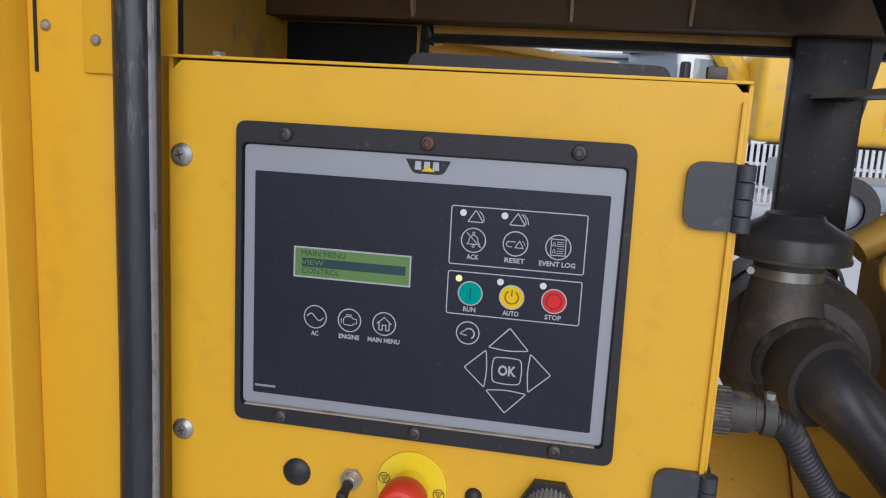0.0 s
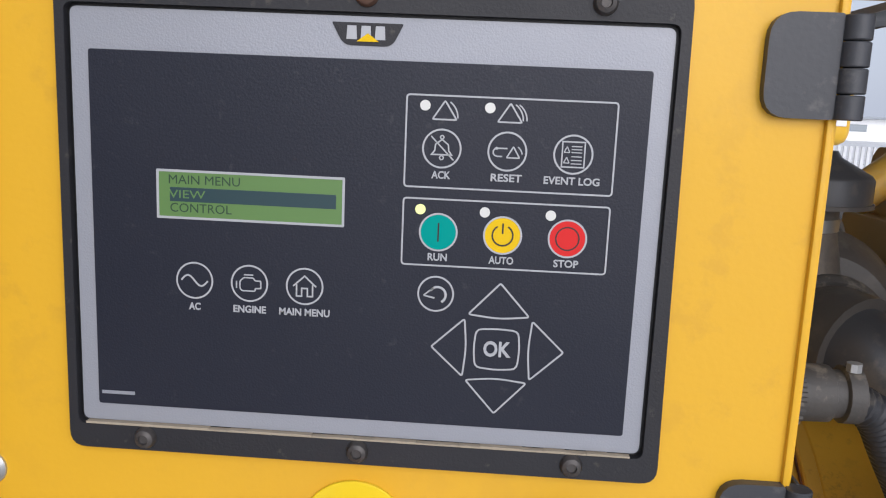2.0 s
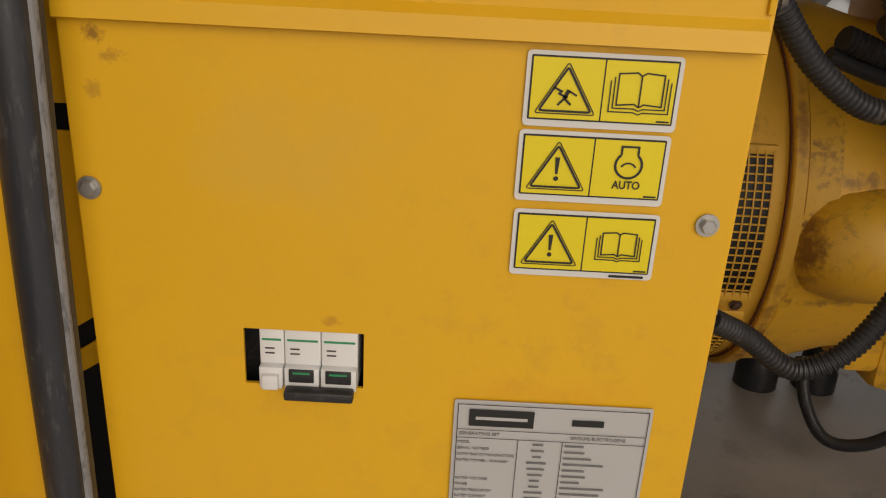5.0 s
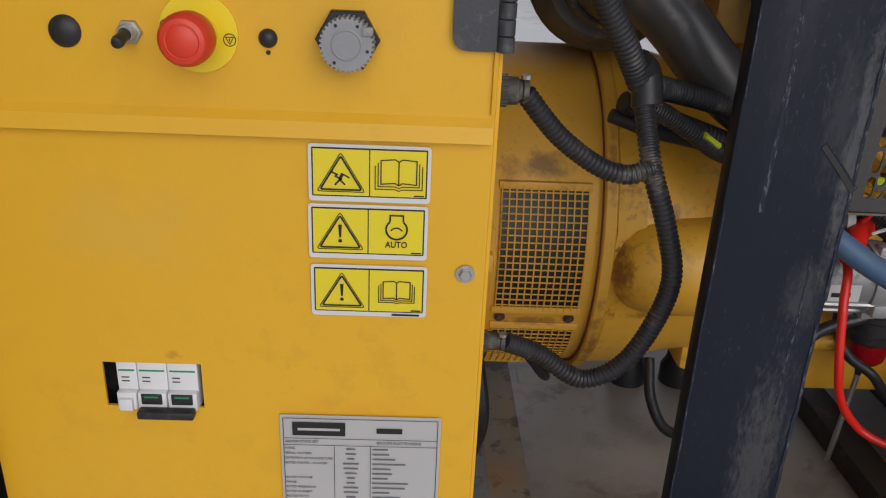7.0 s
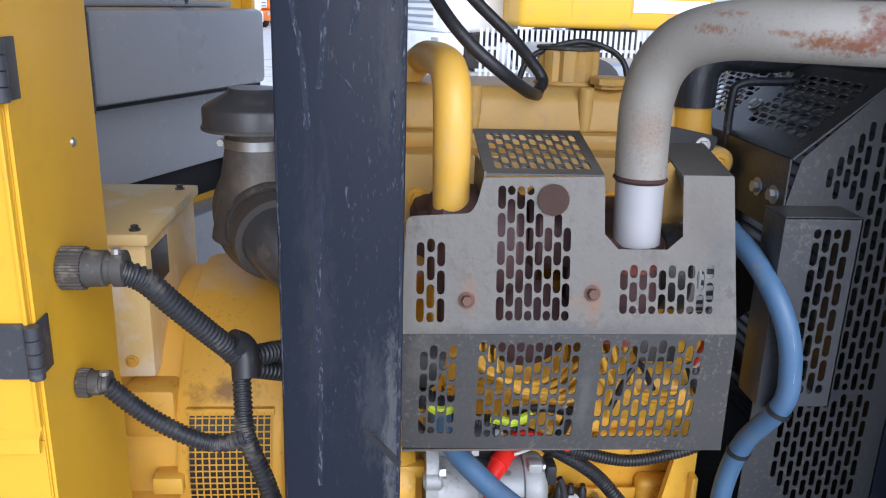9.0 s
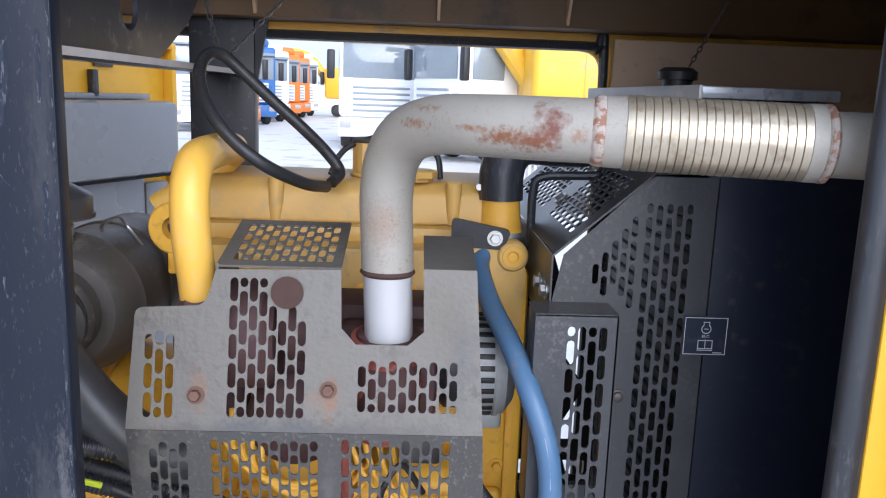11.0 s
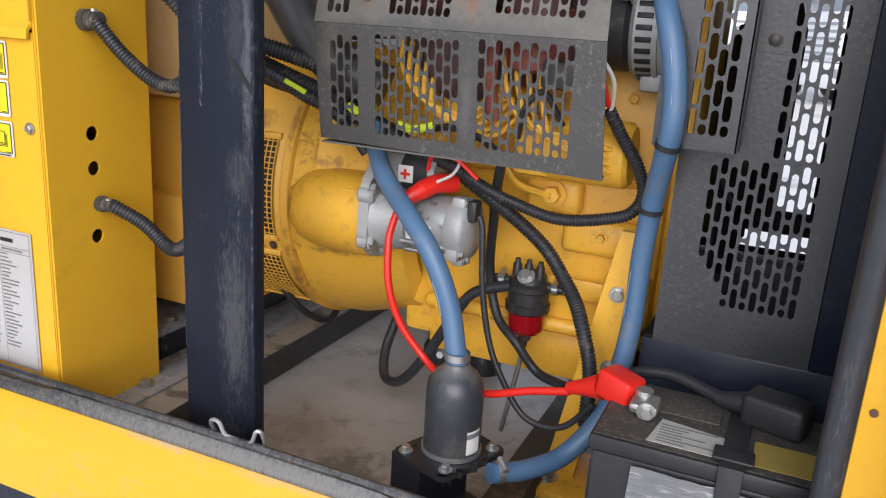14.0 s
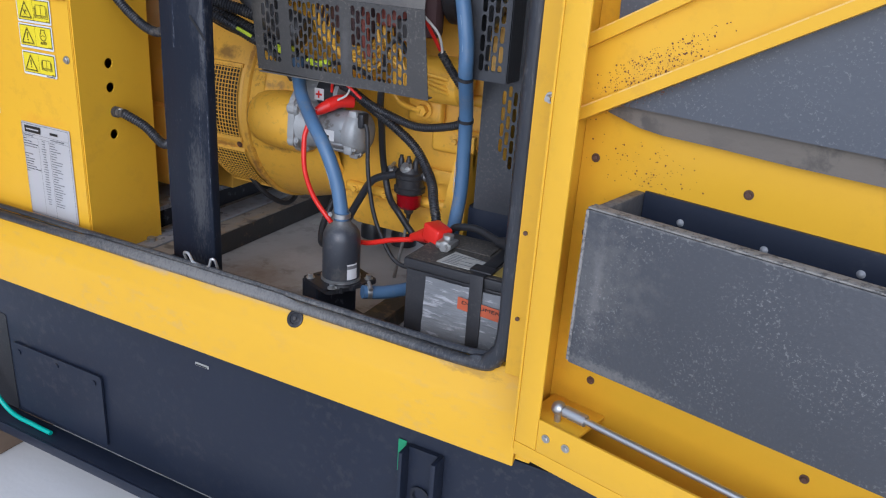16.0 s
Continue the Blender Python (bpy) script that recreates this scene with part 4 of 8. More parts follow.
me = sheet(rect(0.612, 0.801, 0.60, 1.5775, 0.002), holes, SIDE, 0.003)
side = part("side_wall", me, YELLOW, cab)
part("edge_fold", box(B(), 0.099, 0.1036, 0.6095, 0.6135, 0.60, 1.572, 0.001), YELLOW, cab)
part("rivet", lathe(B(), (0.1068, 0.735, 1.419), (0.1098, 0.735, 1.419), [(0, 0.005), (0.002, 0.004), (0.003, 0.002)], 12), ZINC, cab)
part("blanking_plate", box(B(), -0.33, 0.102, 0.640, 0.643, 0.62, 1.56), PLASTIC, cab)

# upper door, folded outwards in a lip along its bottom
bm = B()
corners = rounded([(-0.342, 1.176), (0.1022, 1.176), (0.1022, 1.568), (0.0935, 1.5772), (-0.331, 1.5755), (-0.342, 1.565)], 0.001, 1)
prism(bm, corners, front(0.6105), 0.0035)
door = part("upper_door", bm, YELLOW, cab)
bm = B()
lip = [(0.607, 1.182), (0.6005, 1.1755), (0.5985, 1.1625), (0.6015, 1.1615), (0.6045, 1.173), (0.611, 1.180)]
prism(bm, lip, Matrix(((0, 0, 1, -0.342), (1, 0, 0, 0), (0, 1, 0, 0), (0, 0, 0, 1))), 0.4435)
part("lower_lip", bm, YELLOW, door)
part("edge_return", box(B(), 0.0992, 0.1032, 0.6035, 0.612, 1.185, 1.565, 0.001), YELLOW, door)
for z in (1.50, 1.262):
    bm = lathe(B(), (-0.331, CY, z), (-0.331, CY - 0.005, z), [(0, 0.0098), (0.0012, 0.0096), (0.0045, 0.006), (0.005, 0.002)], 20)
    sc = part("screw", bm, ZINC, door, "zinc cross-head screw")
    bm = B()
    for a in (0.3, 1.87):
        stroke(bm, [(-0.331 - 0.0035 * math.cos(a), z - 0.0035 * math.sin(a)), (-0.331 + 0.0035 * math.cos(a), z + 0.0035 * math.sin(a))], 0.0011, front(CY - 0.0048))
    part("cross_slot", bm, DARKBOLT, sc)
for z0, z1 in ((1.4725, 1.522), (1.2345, 1.2845)):
    leaf = rounded([(0.0665, z0), (0.1005, z0), (0.1005, z1), (0.0665, z1)], [0.013, 0.002, 0.002, 0.013], 5)
    bm = B()
    prism(bm, leaf, front(0.6068), 0.006)
    hi = part("hinge", bm, HINGE, door, "dusty black steel hinge")
    k = 4
    for i in range(k):
        a, b = z0 + (z1 - z0) * i / k, z0 + (z1 - z0) * (i + 1) / k - 0.0006
        part("knuckle", cyl(B(), (0.1070, 0.6015, a), (0.1070, 0.6015, b), 0.0068, seg=16, bev=0.0006), HINGE, hi)
    part("side_leaf", box(B(), 0.1072, 0.1095, 0.606, 0.632, z0, z1, 0.001), HINGE, hi)
part("top_stud", box(B(), 0.074, 0.088, 0.612, 0.622, 1.580, 1.589, 0.001), DARKBOLT, cab)
part("top_clip", hexbolt(B(), (-0.315, 0.64, 1.580), (0, 0, 1), 0.006, 0.004), ZINC, cab)
bm = prism(B(), rounded([(-0.20, 1.578), (0.07, 1.578), (0.062, 1.599), (-0.192, 1.602)], 0.009, 4), front(0.85), 0.03)
tagged(part("rubber_strip", bm, PLASTIC), "black rubber strip lying behind the cabinet top", "rubber strip")

# lower panel
holes = [rect(-0.2345, -0.1465, 0.902, 0.948)]
me = sheet([(-0.343, 0.60), (0.1025, 0.60), (0.1025, 1.170), (-0.343, 1.170)], holes, front(CY + 0.001), 0.003)
low = part("lower_panel", me, PANEL_Y, cab)
for x, z, y in ((-0.338, 1.05, CY), (0.0865, 1.046, CY)):
    part("bolt", hexbolt(B(), (x if x > 0 else x + 0.004, y, z), (0, -1, 0), 0.0055, 0.0045), ZINC, low)

# plugs, toggle switch, emergency stop, capped socket
for x, z, r, n in ((-0.226, 1.237, 0.0122, "hole_plug"), (-0.0735, 1.2375, 0.0072, "hole_plug")):
    part(n, lathe(B(), (x, CY, z), (x, CY - 0.006, z), [(0, r), (0.0015, r), (0.004, r * 0.8), (0.0055, r * 0.45), (0.006, 0.001)], 22), PLASTIC, door, "black rubber hole plug")
part("vent_pip", cyl(B(), (-0.0737, CY, 1.2268), (-0.0737, CY - 0.001, 1.2268), 0.0018, seg=10), INK_BLACK, door)
tog = thing("toggle_switch", (-0.177, 0.606, 1.2385), "black toggle switch with a metal nut", "switch")
part("nut", cyl(B(), (-0.177, CY, 1.2385), (-0.177, 0.602, 1.2385), 0.0095, seg=6, bev=0.0006), ZINC, tog)
part("bushing", cyl(B(), (-0.177, 0.602, 1.2385), (-0.177, 0.594, 1.2385), 0.0066, seg=18, bev=0.0008), ZINC, tog)
part("lever", lathe(B(), (-0.177, 0.594, 1.238), (-0.1778, 0.577, 1.2335), [(0, 0.0050), (0.005, 0.0040), (0.013, 0.0050), (0.0165, 0.0042), (0.0175, 0.002)], 16), PLASTIC, tog)

es = thing("emergency_stop", (-0.125, 0.606, 1.2395), "red mushroom emergency stop on a round yellow plate", "switch")
EX, EZ = -0.1255, 1.2395
part("legend_plate", cyl(B(), (EX, CY, EZ), (EX, 0.6045, EZ), 0.0298, seg=48, bev=0.0004), ESTOP_Y, es)
for a in (169, -10):
    cx, cz = EX + 0.0238 * math.cos(radians(a)), EZ + 0.0238 * math.sin(radians(a))
    bm = stroke(B(), circle(cx, cz, 0.0046, 20), 0.0007, front(0.6043), True)
    stroke(bm, [(cx - 0.003, cz + 0.002), (cx + 0.003, cz + 0.002), (cx, cz - 0.0032)], 0.0006, front(0.6043), True)
    stroke(bm, [(cx, cz + 0.0012), (cx, cz - 0.0012)], 0.0007, front(0.6043))
    part("symbol", bm, INK_BLACK, es)
part("collar", lathe(B(), (EX, 0.6045, EZ), (EX, 0.588, EZ), [(0, 0.0145), (0.008, 0.0138), (0.0165, 0.0125)], 24), ESTOP_Y, es)
cap = part("mushroom", lathe(B(), (EX, 0.588, EZ), (EX, 0.558, EZ), [(0, 0.0135), (0.003, 0.0182), (0.006, 0.0192), (0.017, 0.0195), (0.023, 0.0185), (0.0265, 0.0158), (0.0275, 0.0125), (0.0268, 0.0115), (0.0275, 0.0105), (0.0285, 0.002)], 40), RED_BTN, es)
for a0, a1 in ((20, 110), (200, 290)):
    bm = stroke(B(), arc(EX, EZ, 0.0118, a0, a1, 8), 0.0012, front(0.5605))
    part("turn_arrow", bm, RED_BTN, cap)

so = thing("capped_socket", (-0.0125, 0.606, 1.239), "grey ribbed screw cap on a black hexagonal socket", "socket")
part("hex_base", cyl(B(), (-0.0125, CY, 1.2395), (-0.0125, 0.597, 1.2395), 0.0245, seg=6, bev=0.001), PLASTIC, so)
SX, SZ = -0.0115, 1.2385
k = 34
poly = []
for i in range(k):
    a0, a1, a2, a3 = [2 * math.pi * (i + f) / k for f in (0.0, 0.1, 0.5, 0.6)]
    poly += [(SX + r * math.cos(a), SZ + r * math.sin(a)) for r, a in ((0.0186, a0), (0.0202, a1), (0.0202, a2), (0.0186, a3))]
sc = part("ribbed_cap", prism(B(), poly, front(0.597), 0.017), GREYCAP, so)
part("cap_recess", lathe(B(), (SX, 0.5801, SZ), (SX, 0.5792, SZ), [(0, 0.0118), (0.0006, 0.0115), (0.0009, 0.0105), (0.0003, 0.0098)], 30), GREYCAP, sc)
for a in (120, 345, 235, 60):
    x, z = SX + 0.0158 * math.cos(radians(a)), SZ + 0.0158 * math.sin(radians(a))
    part("dimple", cyl(B(), (x, 0.5802, z), (x, 0.5796, z), 0.0013, seg=10), INK_BLACK, sc)
part("strap_end", box(B(), 0.0, 0.008, 0.577, 0.581, 1.246, 1.252, 0.001), GREYCAP, sc)

# circuit breakers in their cut-out
brk = thing("circuit_breaker", (-0.19, 0.63, 0.90), "white modular circuit breakers with black tied levers", "breaker")
for x0, x1, single in ((-0.2235, -0.2055, True), (-0.205, -0.1785, False), (-0.178, -0.1510, False)):
    bm = B()
    box(bm, x0, x1, 0.610, 0.66, 0.900, 0.947, 0.001)
    box(bm, x0 + 0.0004, x1 - 0.0004, 0.603, 0.612, 0.901, 0.919, 0.001)
    mod = part("module", bm, BREAKER, brk)
    part("green_line", box(B(), x0 + 0.002, x1 - 0.002, 0.6094, 0.6101, 0.938, 0.9395), GREEN, mod)
    for j in range(2):
        part("print_bar", box(B(), x0 + 0.004, x0 + 0.011, 0.6094, 0.6101, 0.931 - 0.004 * j, 0.932 - 0.004 * j), DARKBOLT, mod)
    if single:
        part("slider", box(B(), x0 + 0.003, x1 - 0.003, 0.599, 0.604, 0.902, 0.914, 0.001), BREAKER, mod)
    else:
        part("lever_slot", box(B(), x0 + 0.004, x1 - 0.004, 0.6015, 0.604, 0.908, 0.9185, 0.0006), PLASTIC, mod)
        part("print_mark", box(B(), x0 + 0.007, x1 - 0.007, 0.6008, 0.6016, 0.9155, 0.917), GREEN, mod)
part("lever_tie", box(B(), -0.2035, -0.1525, 0.592, 0.603, 0.8975, 0.9055, 0.002), PLASTIC, brk)

# warning stickers
def sticker(x0, z0, kind):
    w, h = 0.0995, 0.0485
    st = thing("warning_sticker", (x0, 0.606, z0), {"shock": "yellow warning sticker with shock triangle and open manual", "auto": "yellow warning sticker with exclamation triangle and the word AUTO", "book": "yellow warning sticker with exclamation triangle and open manual"}[kind], "sticker", "warning stickers on the cabinet")
    part("backing", sheet(rect(x0, x0 + w, z0, z0 + h, 0.0035), [], front(0.6056), 0.0005), STICK_W, st)
    part("border", sheet(rect(x0 + 0.0028, x0 + w - 0.0028, z0 + 0.0045, z0 + h - 0.0028, 0.001), [], front(0.6051), 0.0003), INK_BLACK, st)
    mid = x0 + w * 0.5
    for a, b in ((x0 + 0.004, mid - 0.0005), (mid + 0.0005, x0 + w - 0.004)):
        part("field", sheet(rect(a, b, z0 + 0.0057, z0 + h - 0.004), [], front(0.6046), 0.0003), STICK_Y, st)
    m = front(0.6042)
    cx, cz = x0 + 0.0265, z0 + 0.0225
    bm = stroke(B(), rounded([(cx - 0.0195, cz - 0.0135), (cx + 0.0195, cz - 0.0135), (cx, cz + 0.0195)], 0.002, 3), 0.0007, m, True)
    stroke(bm, rounded([(cx - 0.0168, cz - 0.0118), (cx + 0.0168, cz - 0.0118), (cx, cz + 0.0165)], 0.002, 3), 0.0015, m, True)
    part("triangle", bm, INK_BLACK, st)
    bm = B()
    if kind == "shock":
        for p, w2 in (([(-0.0085, 0.0035), (-0.003, 0.001), (-0.0045, -0.0005), (0.001, -0.003)], 0.0014), ([(0.0015, 0.002), (-0.001, -0.0035)], 0.0026), ([(-0.001, -0.0035), (-0.005, -0.008)], 0.0015), ([(-0.001, -0.0035), (0.0035, -0.0075)], 0.0015), ([(0.0015, 0.0015), (0.007, -0.0015)], 0.0012)):
            stroke(bm, [(cx + a, cz + b) for a, b in p], w2, m)
    else:
        prism(bm, [(cx - 0.0008, cz - 0.0028), (cx + 0.0008, cz - 0.0028), (cx + 0.0015, cz + 0.0085), (cx - 0.0015, cz + 0.0085)], m, 0.0003)
        prism(bm, circle(cx, cz - 0.006, 0.0016, 14), m, 0.0003)
    part("pictogram", bm, INK_BLACK, st)
    bx, bz = x0 + 0.0735, z0 + 0.025
    bm = B()
    if kind == "auto":
        ring = arc(bx, bz + 0.003, 0.0088, 130, 410, 16)
        stroke(bm, ring, 0.0016, m)
        stroke(bm, [(bx - 0.0055, bz + 0.0098), (bx - 0.0055, bz + 0.0155), (bx + 0.0055, bz + 0.0155), (bx + 0.0055, bz + 0.0098)], 0.0014, m)
        stroke(bm, arc(bx, bz - 0.001, 0.0055, 150, 30, 8), 0.0012, m)
        add(bm, words("AUTO", 0.0078, m @ Matrix.Translation((bx, bz - 0.0108, 0.0003)), 0.0185, 0.0001))
    else:
        s = 1.0 if kind == "shock" else 0.8
        stroke(bm, [(bx + s * a, bz + s * b) for a, b in ((0, 0.0105), (-0.003, 0.0125), (-0.0145, 0.0115), (-0.0145, -0.0085), (-0.003, -0.0075), (0, -0.0095))], 0.001, m)
        stroke(bm, [(bx + s * a, bz + s * b) for a, b in ((0, 0.0105), (0.003, 0.0125), (0.0145, 0.0115), (0.0145, -0.0085), (0.003, -0.0075), (0, -0.0095))], 0.001, m)
        stroke(bm, [(bx, bz + s * 0.0105), (bx, bz - s * 0.0095)], 0.001, m)
        for q in (0.0168, 0.0192):
            stroke(bm, [(bx - s * q, bz + s * (0.0095 - (q - 0.0168))), (bx - s * q, bz - s * (0.0105 + (q - 0.0168))), (bx - s * 0.003, bz - s * (0.0105 + (q - 0.0168))), (bx, bz - s * (0.0118 + (q - 0.0168))), (bx + s * 0.003, bz - s * (0.0105 + (q - 0.0168))), (bx + s * q, bz - s * (0.0105 + (q - 0.0168))), (bx + s * q, bz + s * (0.0095 - (q - 0.0168)))], 0.0008, m)
    part("pictogram", bm, INK_BLACK, st)
    bm = box(B(), x0 + w - 0.0135, x0 + w - 0.005, 0.6040, 0.6043, z0 + 0.0064, z0 + 0.0075)
    if kind == "book":
        box(bm, x0 + w - 0.03, x0 + w - 0.006, 0.6048, 0.6053, z0 + 0.0013, z0 + 0.003)
    part("print_bar", bm, INK_BLACK, st)


sticker(-0.0455, 1.1085, "shock")
sticker(-0.0465, 1.0575, "auto")
sticker(-0.0455, 1.0030, "book")

# rating plate
rp = thing("rating_plate", (0.0, 0.606, 0.8), "grey metal rating plate printed with fine black table", "plate")
part("plate", sheet(rect(-0.0775, 0.072, 0.690, 0.8985, 0.002), [], front(0.6053), 0.0008), PLATE, rp)
M = front(0.6044)
part("frame_line", stroke(B(), rect(-0.0745, 0.069, 0.693, 0.8955), 0.0006, M, True), INK_BLACK, rp)
for z in (0.8735, 0.866):
    part("rule", stroke(B(), [(-0.0745, z), (0.069, z)], 0.0005, M), INK_BLACK, rp)
for x in (-0.0275, 0.0065):
    part("rule", stroke(B(), [(x, 0.866), (x, 0.693)], 0.0005, M), INK_BLACK, rp)
part("brand_bar", prism(B(), rect(-0.066, -0.017, 0.877, 0.8915), front(0.6040), 0.0003), INK_BLACK, rp)
part("brand_mark", prism(B(), rect(-0.061, -0.022, 0.8830, 0.8856), front(0.6034), 0.0002), PLATE, rp)
bm = prism(B(), rect(0.012, 0.036, 0.8805, 0.886), M, 0.0002)
part("maker_bar", bm, INK_BLACK, rp)
part("lettering", add(B(), words("GENERATING SET", 0.0038, M @ Matrix.Translation((-0.0575, 0.8697, 0.0002)), 0.031)), FADED, rp)
part("lettering", add(B(), words("GROUPE ELECTROGENE", 0.0038, M @ Matrix.Translation((0.033, 0.8697, 0.0002)), 0.042)), FADED, rp)
for i, t in enumerate(("MODEL", "SERIAL NUMBER", "DATE/YEAR OF MANUFACTURE", "RATED POWER - STANDBY", "", "", "RATED VOLTAGE", "PHASE", "RATED FREQUENCY", "RATED CURRENT", "RATED R.P.M", "MAXIMUM ALTITUDE", "MAXIMUM AMBIENT TEMPERATURE", "MASS")):
    if t:
        w = min(0.044, 0.0019 * len(t))
        part("lettering", add(B(), words(t, 0.0033, M @ Matrix.Translation((-0.0735 + w / 2, 0.862 - 0.0056 * i, 0.0002)), w)), FADED, rp)
rnd = random.Random(4)
for i in range(26):
    z = 0.8625 - 0.0056 * i
    if z > 0.70:
        a = rnd.uniform(0.006, 0.016)
        part("print_bar", box(B(), -0.012 - a / 2, -0.012 + a / 2, 0.6041, 0.6044, z - 0.0011, z + 0.0005), FADED, rp)
        a = rnd.uniform(0.012, 0.036)
        part("print_bar", box(B(), 0.0085, 0.0085 + a, 0.6041, 0.6044, z - 0.0011, z + 0.0005), FADED, rp)

# ---- control module in the upper door ----
mod = thing("control_module", (-0.124, 0.606, 1.29), "black generator control module with green screen and membrane keys", "control panel")
P = 0.604
me = sheet(rounded([(-0.281, 1.281), (0.034, 1.281), (0.0305, 1.531), (-0.281, 1.531)], 0.009, 5), [rounded([(-0.2762, 1.2943), (0.0257, 1.2943), (0.0257, 1.5142), (-0.2762, 1.5142)], 0.005, 4)], front(0.601), 0.006)
part("bezel", me, BEZEL, mod)
me = sheet(rounded([(-0.2745, 1.296), (0.024, 1.296), (0.024, 1.5125), (-0.2745, 1.5125)], 0.004, 4), [], front(0.6042), 0.002)
grey = part("grey_border", me, FACE_GREY, mod)
# black sheet paints the shade in the groove inside the proud bezel
part("groove", sheet(rect(-0.2775, 0.027, 1.293, 1.5155, 0.005), [], front(0.6063), 0.0006), INK_BLACK, mod)
rnd = random.Random(5)
for i in range(26):  # dust lying in the groove under the grey border
    x = -0.272 + 0.0112 * i
    part("dust_line", box(B(), x, x + 0.0111, 0.6012, 0.6050, 1.2944, 1.2944 + rnd.uniform(0.0008, 0.0014)), DUST, mod)
me = sheet(rounded([(-0.2655, 1.3055), (0.0148, 1.3055), (0.0148, 1.492), (-0.2655, 1.492)], 0.0015, 3), [], front(0.6036), 0.0006)
part("key_film", me, FACE_DARK, mod)
part("logo_tab", prism(B(), rounded([(-0.1425, 1.5095), (-0.107, 1.5095), (-0.1125, 1.4985), (-0.1365, 1.4985)], [0.001, 0.001, 0.004, 0.004], 4), front(0.6042), 0.0004), BEZEL, mod)
bm = B()
for x in (-0.1325, -0.1255, -0.1185):
    prism(bm, [(x - 0.0026, 1.5015), (x + 0.0026, 1.5015), (x + 0.0022, 1.508), (x - 0.0022, 1.508)], front(0.6037), 0.0002)
part("logo_blocks", bm, INK, mod)
part("logo_wedge", prism(B(), [(-0.130, 1.5005), (-0.119, 1.5005), (-0.1245, 1.5045)], front(0.6034), 0.0002), KEY_Y, mod)
for x, z, rusty in ((-0.239, 1.5225, 0), (-0.125, 1.5225, 1), (-0.011, 1.5225, 0.5), (-0.239, 1.2885, 0), (-0.124, 1.2885, 0), (-0.011, 1.2885, 0)):
    mtl = RUSTBOLT if rusty == 1 else DARKBOLT
    bm = lathe(B(), (x, 0.601, z), (x, 0.5965, z), [(0, 0.006), (0.001, 0.006), (0.0035, 0.0048), (0.0045, 0.0028), (0.003, 0.0024)], 18)
    part("screw", bm, mtl, mod, "rusty button-head screw" if rusty == 1 else "dark button-head screw")
G = front(0.6033)
# screen
part("screen_frame", sheet(rect(-0.2315, -0.1342, 1.4082, 1.4335, 0.0006), [rect(-0.2302, -0.1354, 1.4094, 1.4323)], front(0.6031), 0.0004), INK, mod)
scr = part("screen", prism(B(), rect(-0.2303, -0.1353, 1.4093, 1.4324), front(0.6036), 0.0004), LCD, mod)
part("selected_line", prism(B(), rect(-0.2245, -0.1385, 1.4172, 1.4245), front(0.6032), 0.0001), LCD_DARK, scr)
S = front(0.60305)
part("screen_text", add(B(), words("MAIN MENU", 0.0066, S @ Matrix.Translation((-0.2065, 1.4283, 0)), 0.037, thick=0.00003)), LCD_INK, scr)
part("screen_text", add(B(), words("CONTROL", 0.0066, S @ Matrix.Translation((-0.2085, 1.4138, 0)), 0.032, thick=0.00003)), LCD_INK, scr)
part("screen_text", add(B(), words("VIEW", 0.006, S @ Matrix.Translation((-0.2155, 1.4208, 0)), 0.019, thick=0.00003)), LCD, scr)
# printed frames
for q in (rect(-0.1042, -0.0008, 1.4308, 1.4762, 0.0018), rect(-0.1042, -0.001, 1.391, 1.425, 0.0018)):
    part("printed_frame", stroke(B(), q, 0.00085, G, True), INK, mod)
# lights
for i, (x, z) in enumerate(((-0.095, 1.4712), (-0.063, 1.4712), (-0.0955, 1.4195), (-0.063, 1.4195), (-0.030, 1.4195))):
    part("indicator_light", prism(B(), circle(x, z, 0.0026, 18), front(0.6033), 0.0004), LED_ON if i == 2 else LED_OFF, mod, "lit yellow-green indicator" if i == 2 else "")
# alarm triangles
for x, waves in ((-0.0852, 1), (-0.053, 2)):
    bm = stroke(B(), rounded([(x - 0.006, 1.4646), (x + 0.006, 1.4646), (x, 1.4738)], 0.0008, 2), 0.0008, G, True)
    for wv in range(waves):
        stroke(bm, arc(x - 0.003 + 0.0018 * wv, 1.4655, 0.0095, 0, 55, 6), 0.0007, G)
    part("alarm_symbol", bm, INK, mod)


def key(name, x, z, r, text, tz, tw, icon, disc=None, label=""):
    k = part(name, stroke(B(), circle(x, z, r, 36), 0.0009, G, True), INK, mod, label)
    if disc:
        part("disc", prism(B(), circle(x, z, r - 0.0004, 36), front(0.6034), 0.0003), disc, k)
    bm = B()
    for pts, w, closed in icon:
        stroke(bm, [(x + a, z + b) for a, b in pts], w, G, closed, 0.0004)
    part("icon", bm, INK if disc is None else INK_BLACK, k)
    if text:
        part("caption", add(B(), words(text, 0.0052, G @ Matrix.Translation((x, tz, 0.0003)), tw, 0.00012)), INK, k)


R = 0.0094
key("ack_key", -0.086, 1.4503, R, "ACK", 1.437, 0.0095, [([(-0.005, -0.003), (-0.0035, -0.001), (-0.0032, 0.002), (0, 0.0045), (0.0032, 0.002), (0.0035, -0.001), (0.005, -0.003)], 0.0007, True), (circle(0, -0.0045, 0.001, 8), 0.0006, True), (circle(0, 0.0056, 0.0009, 8), 0.0006, True), ([(-0.0055, 0.006), (0.006, -0.0055)], 0.0007, False)])
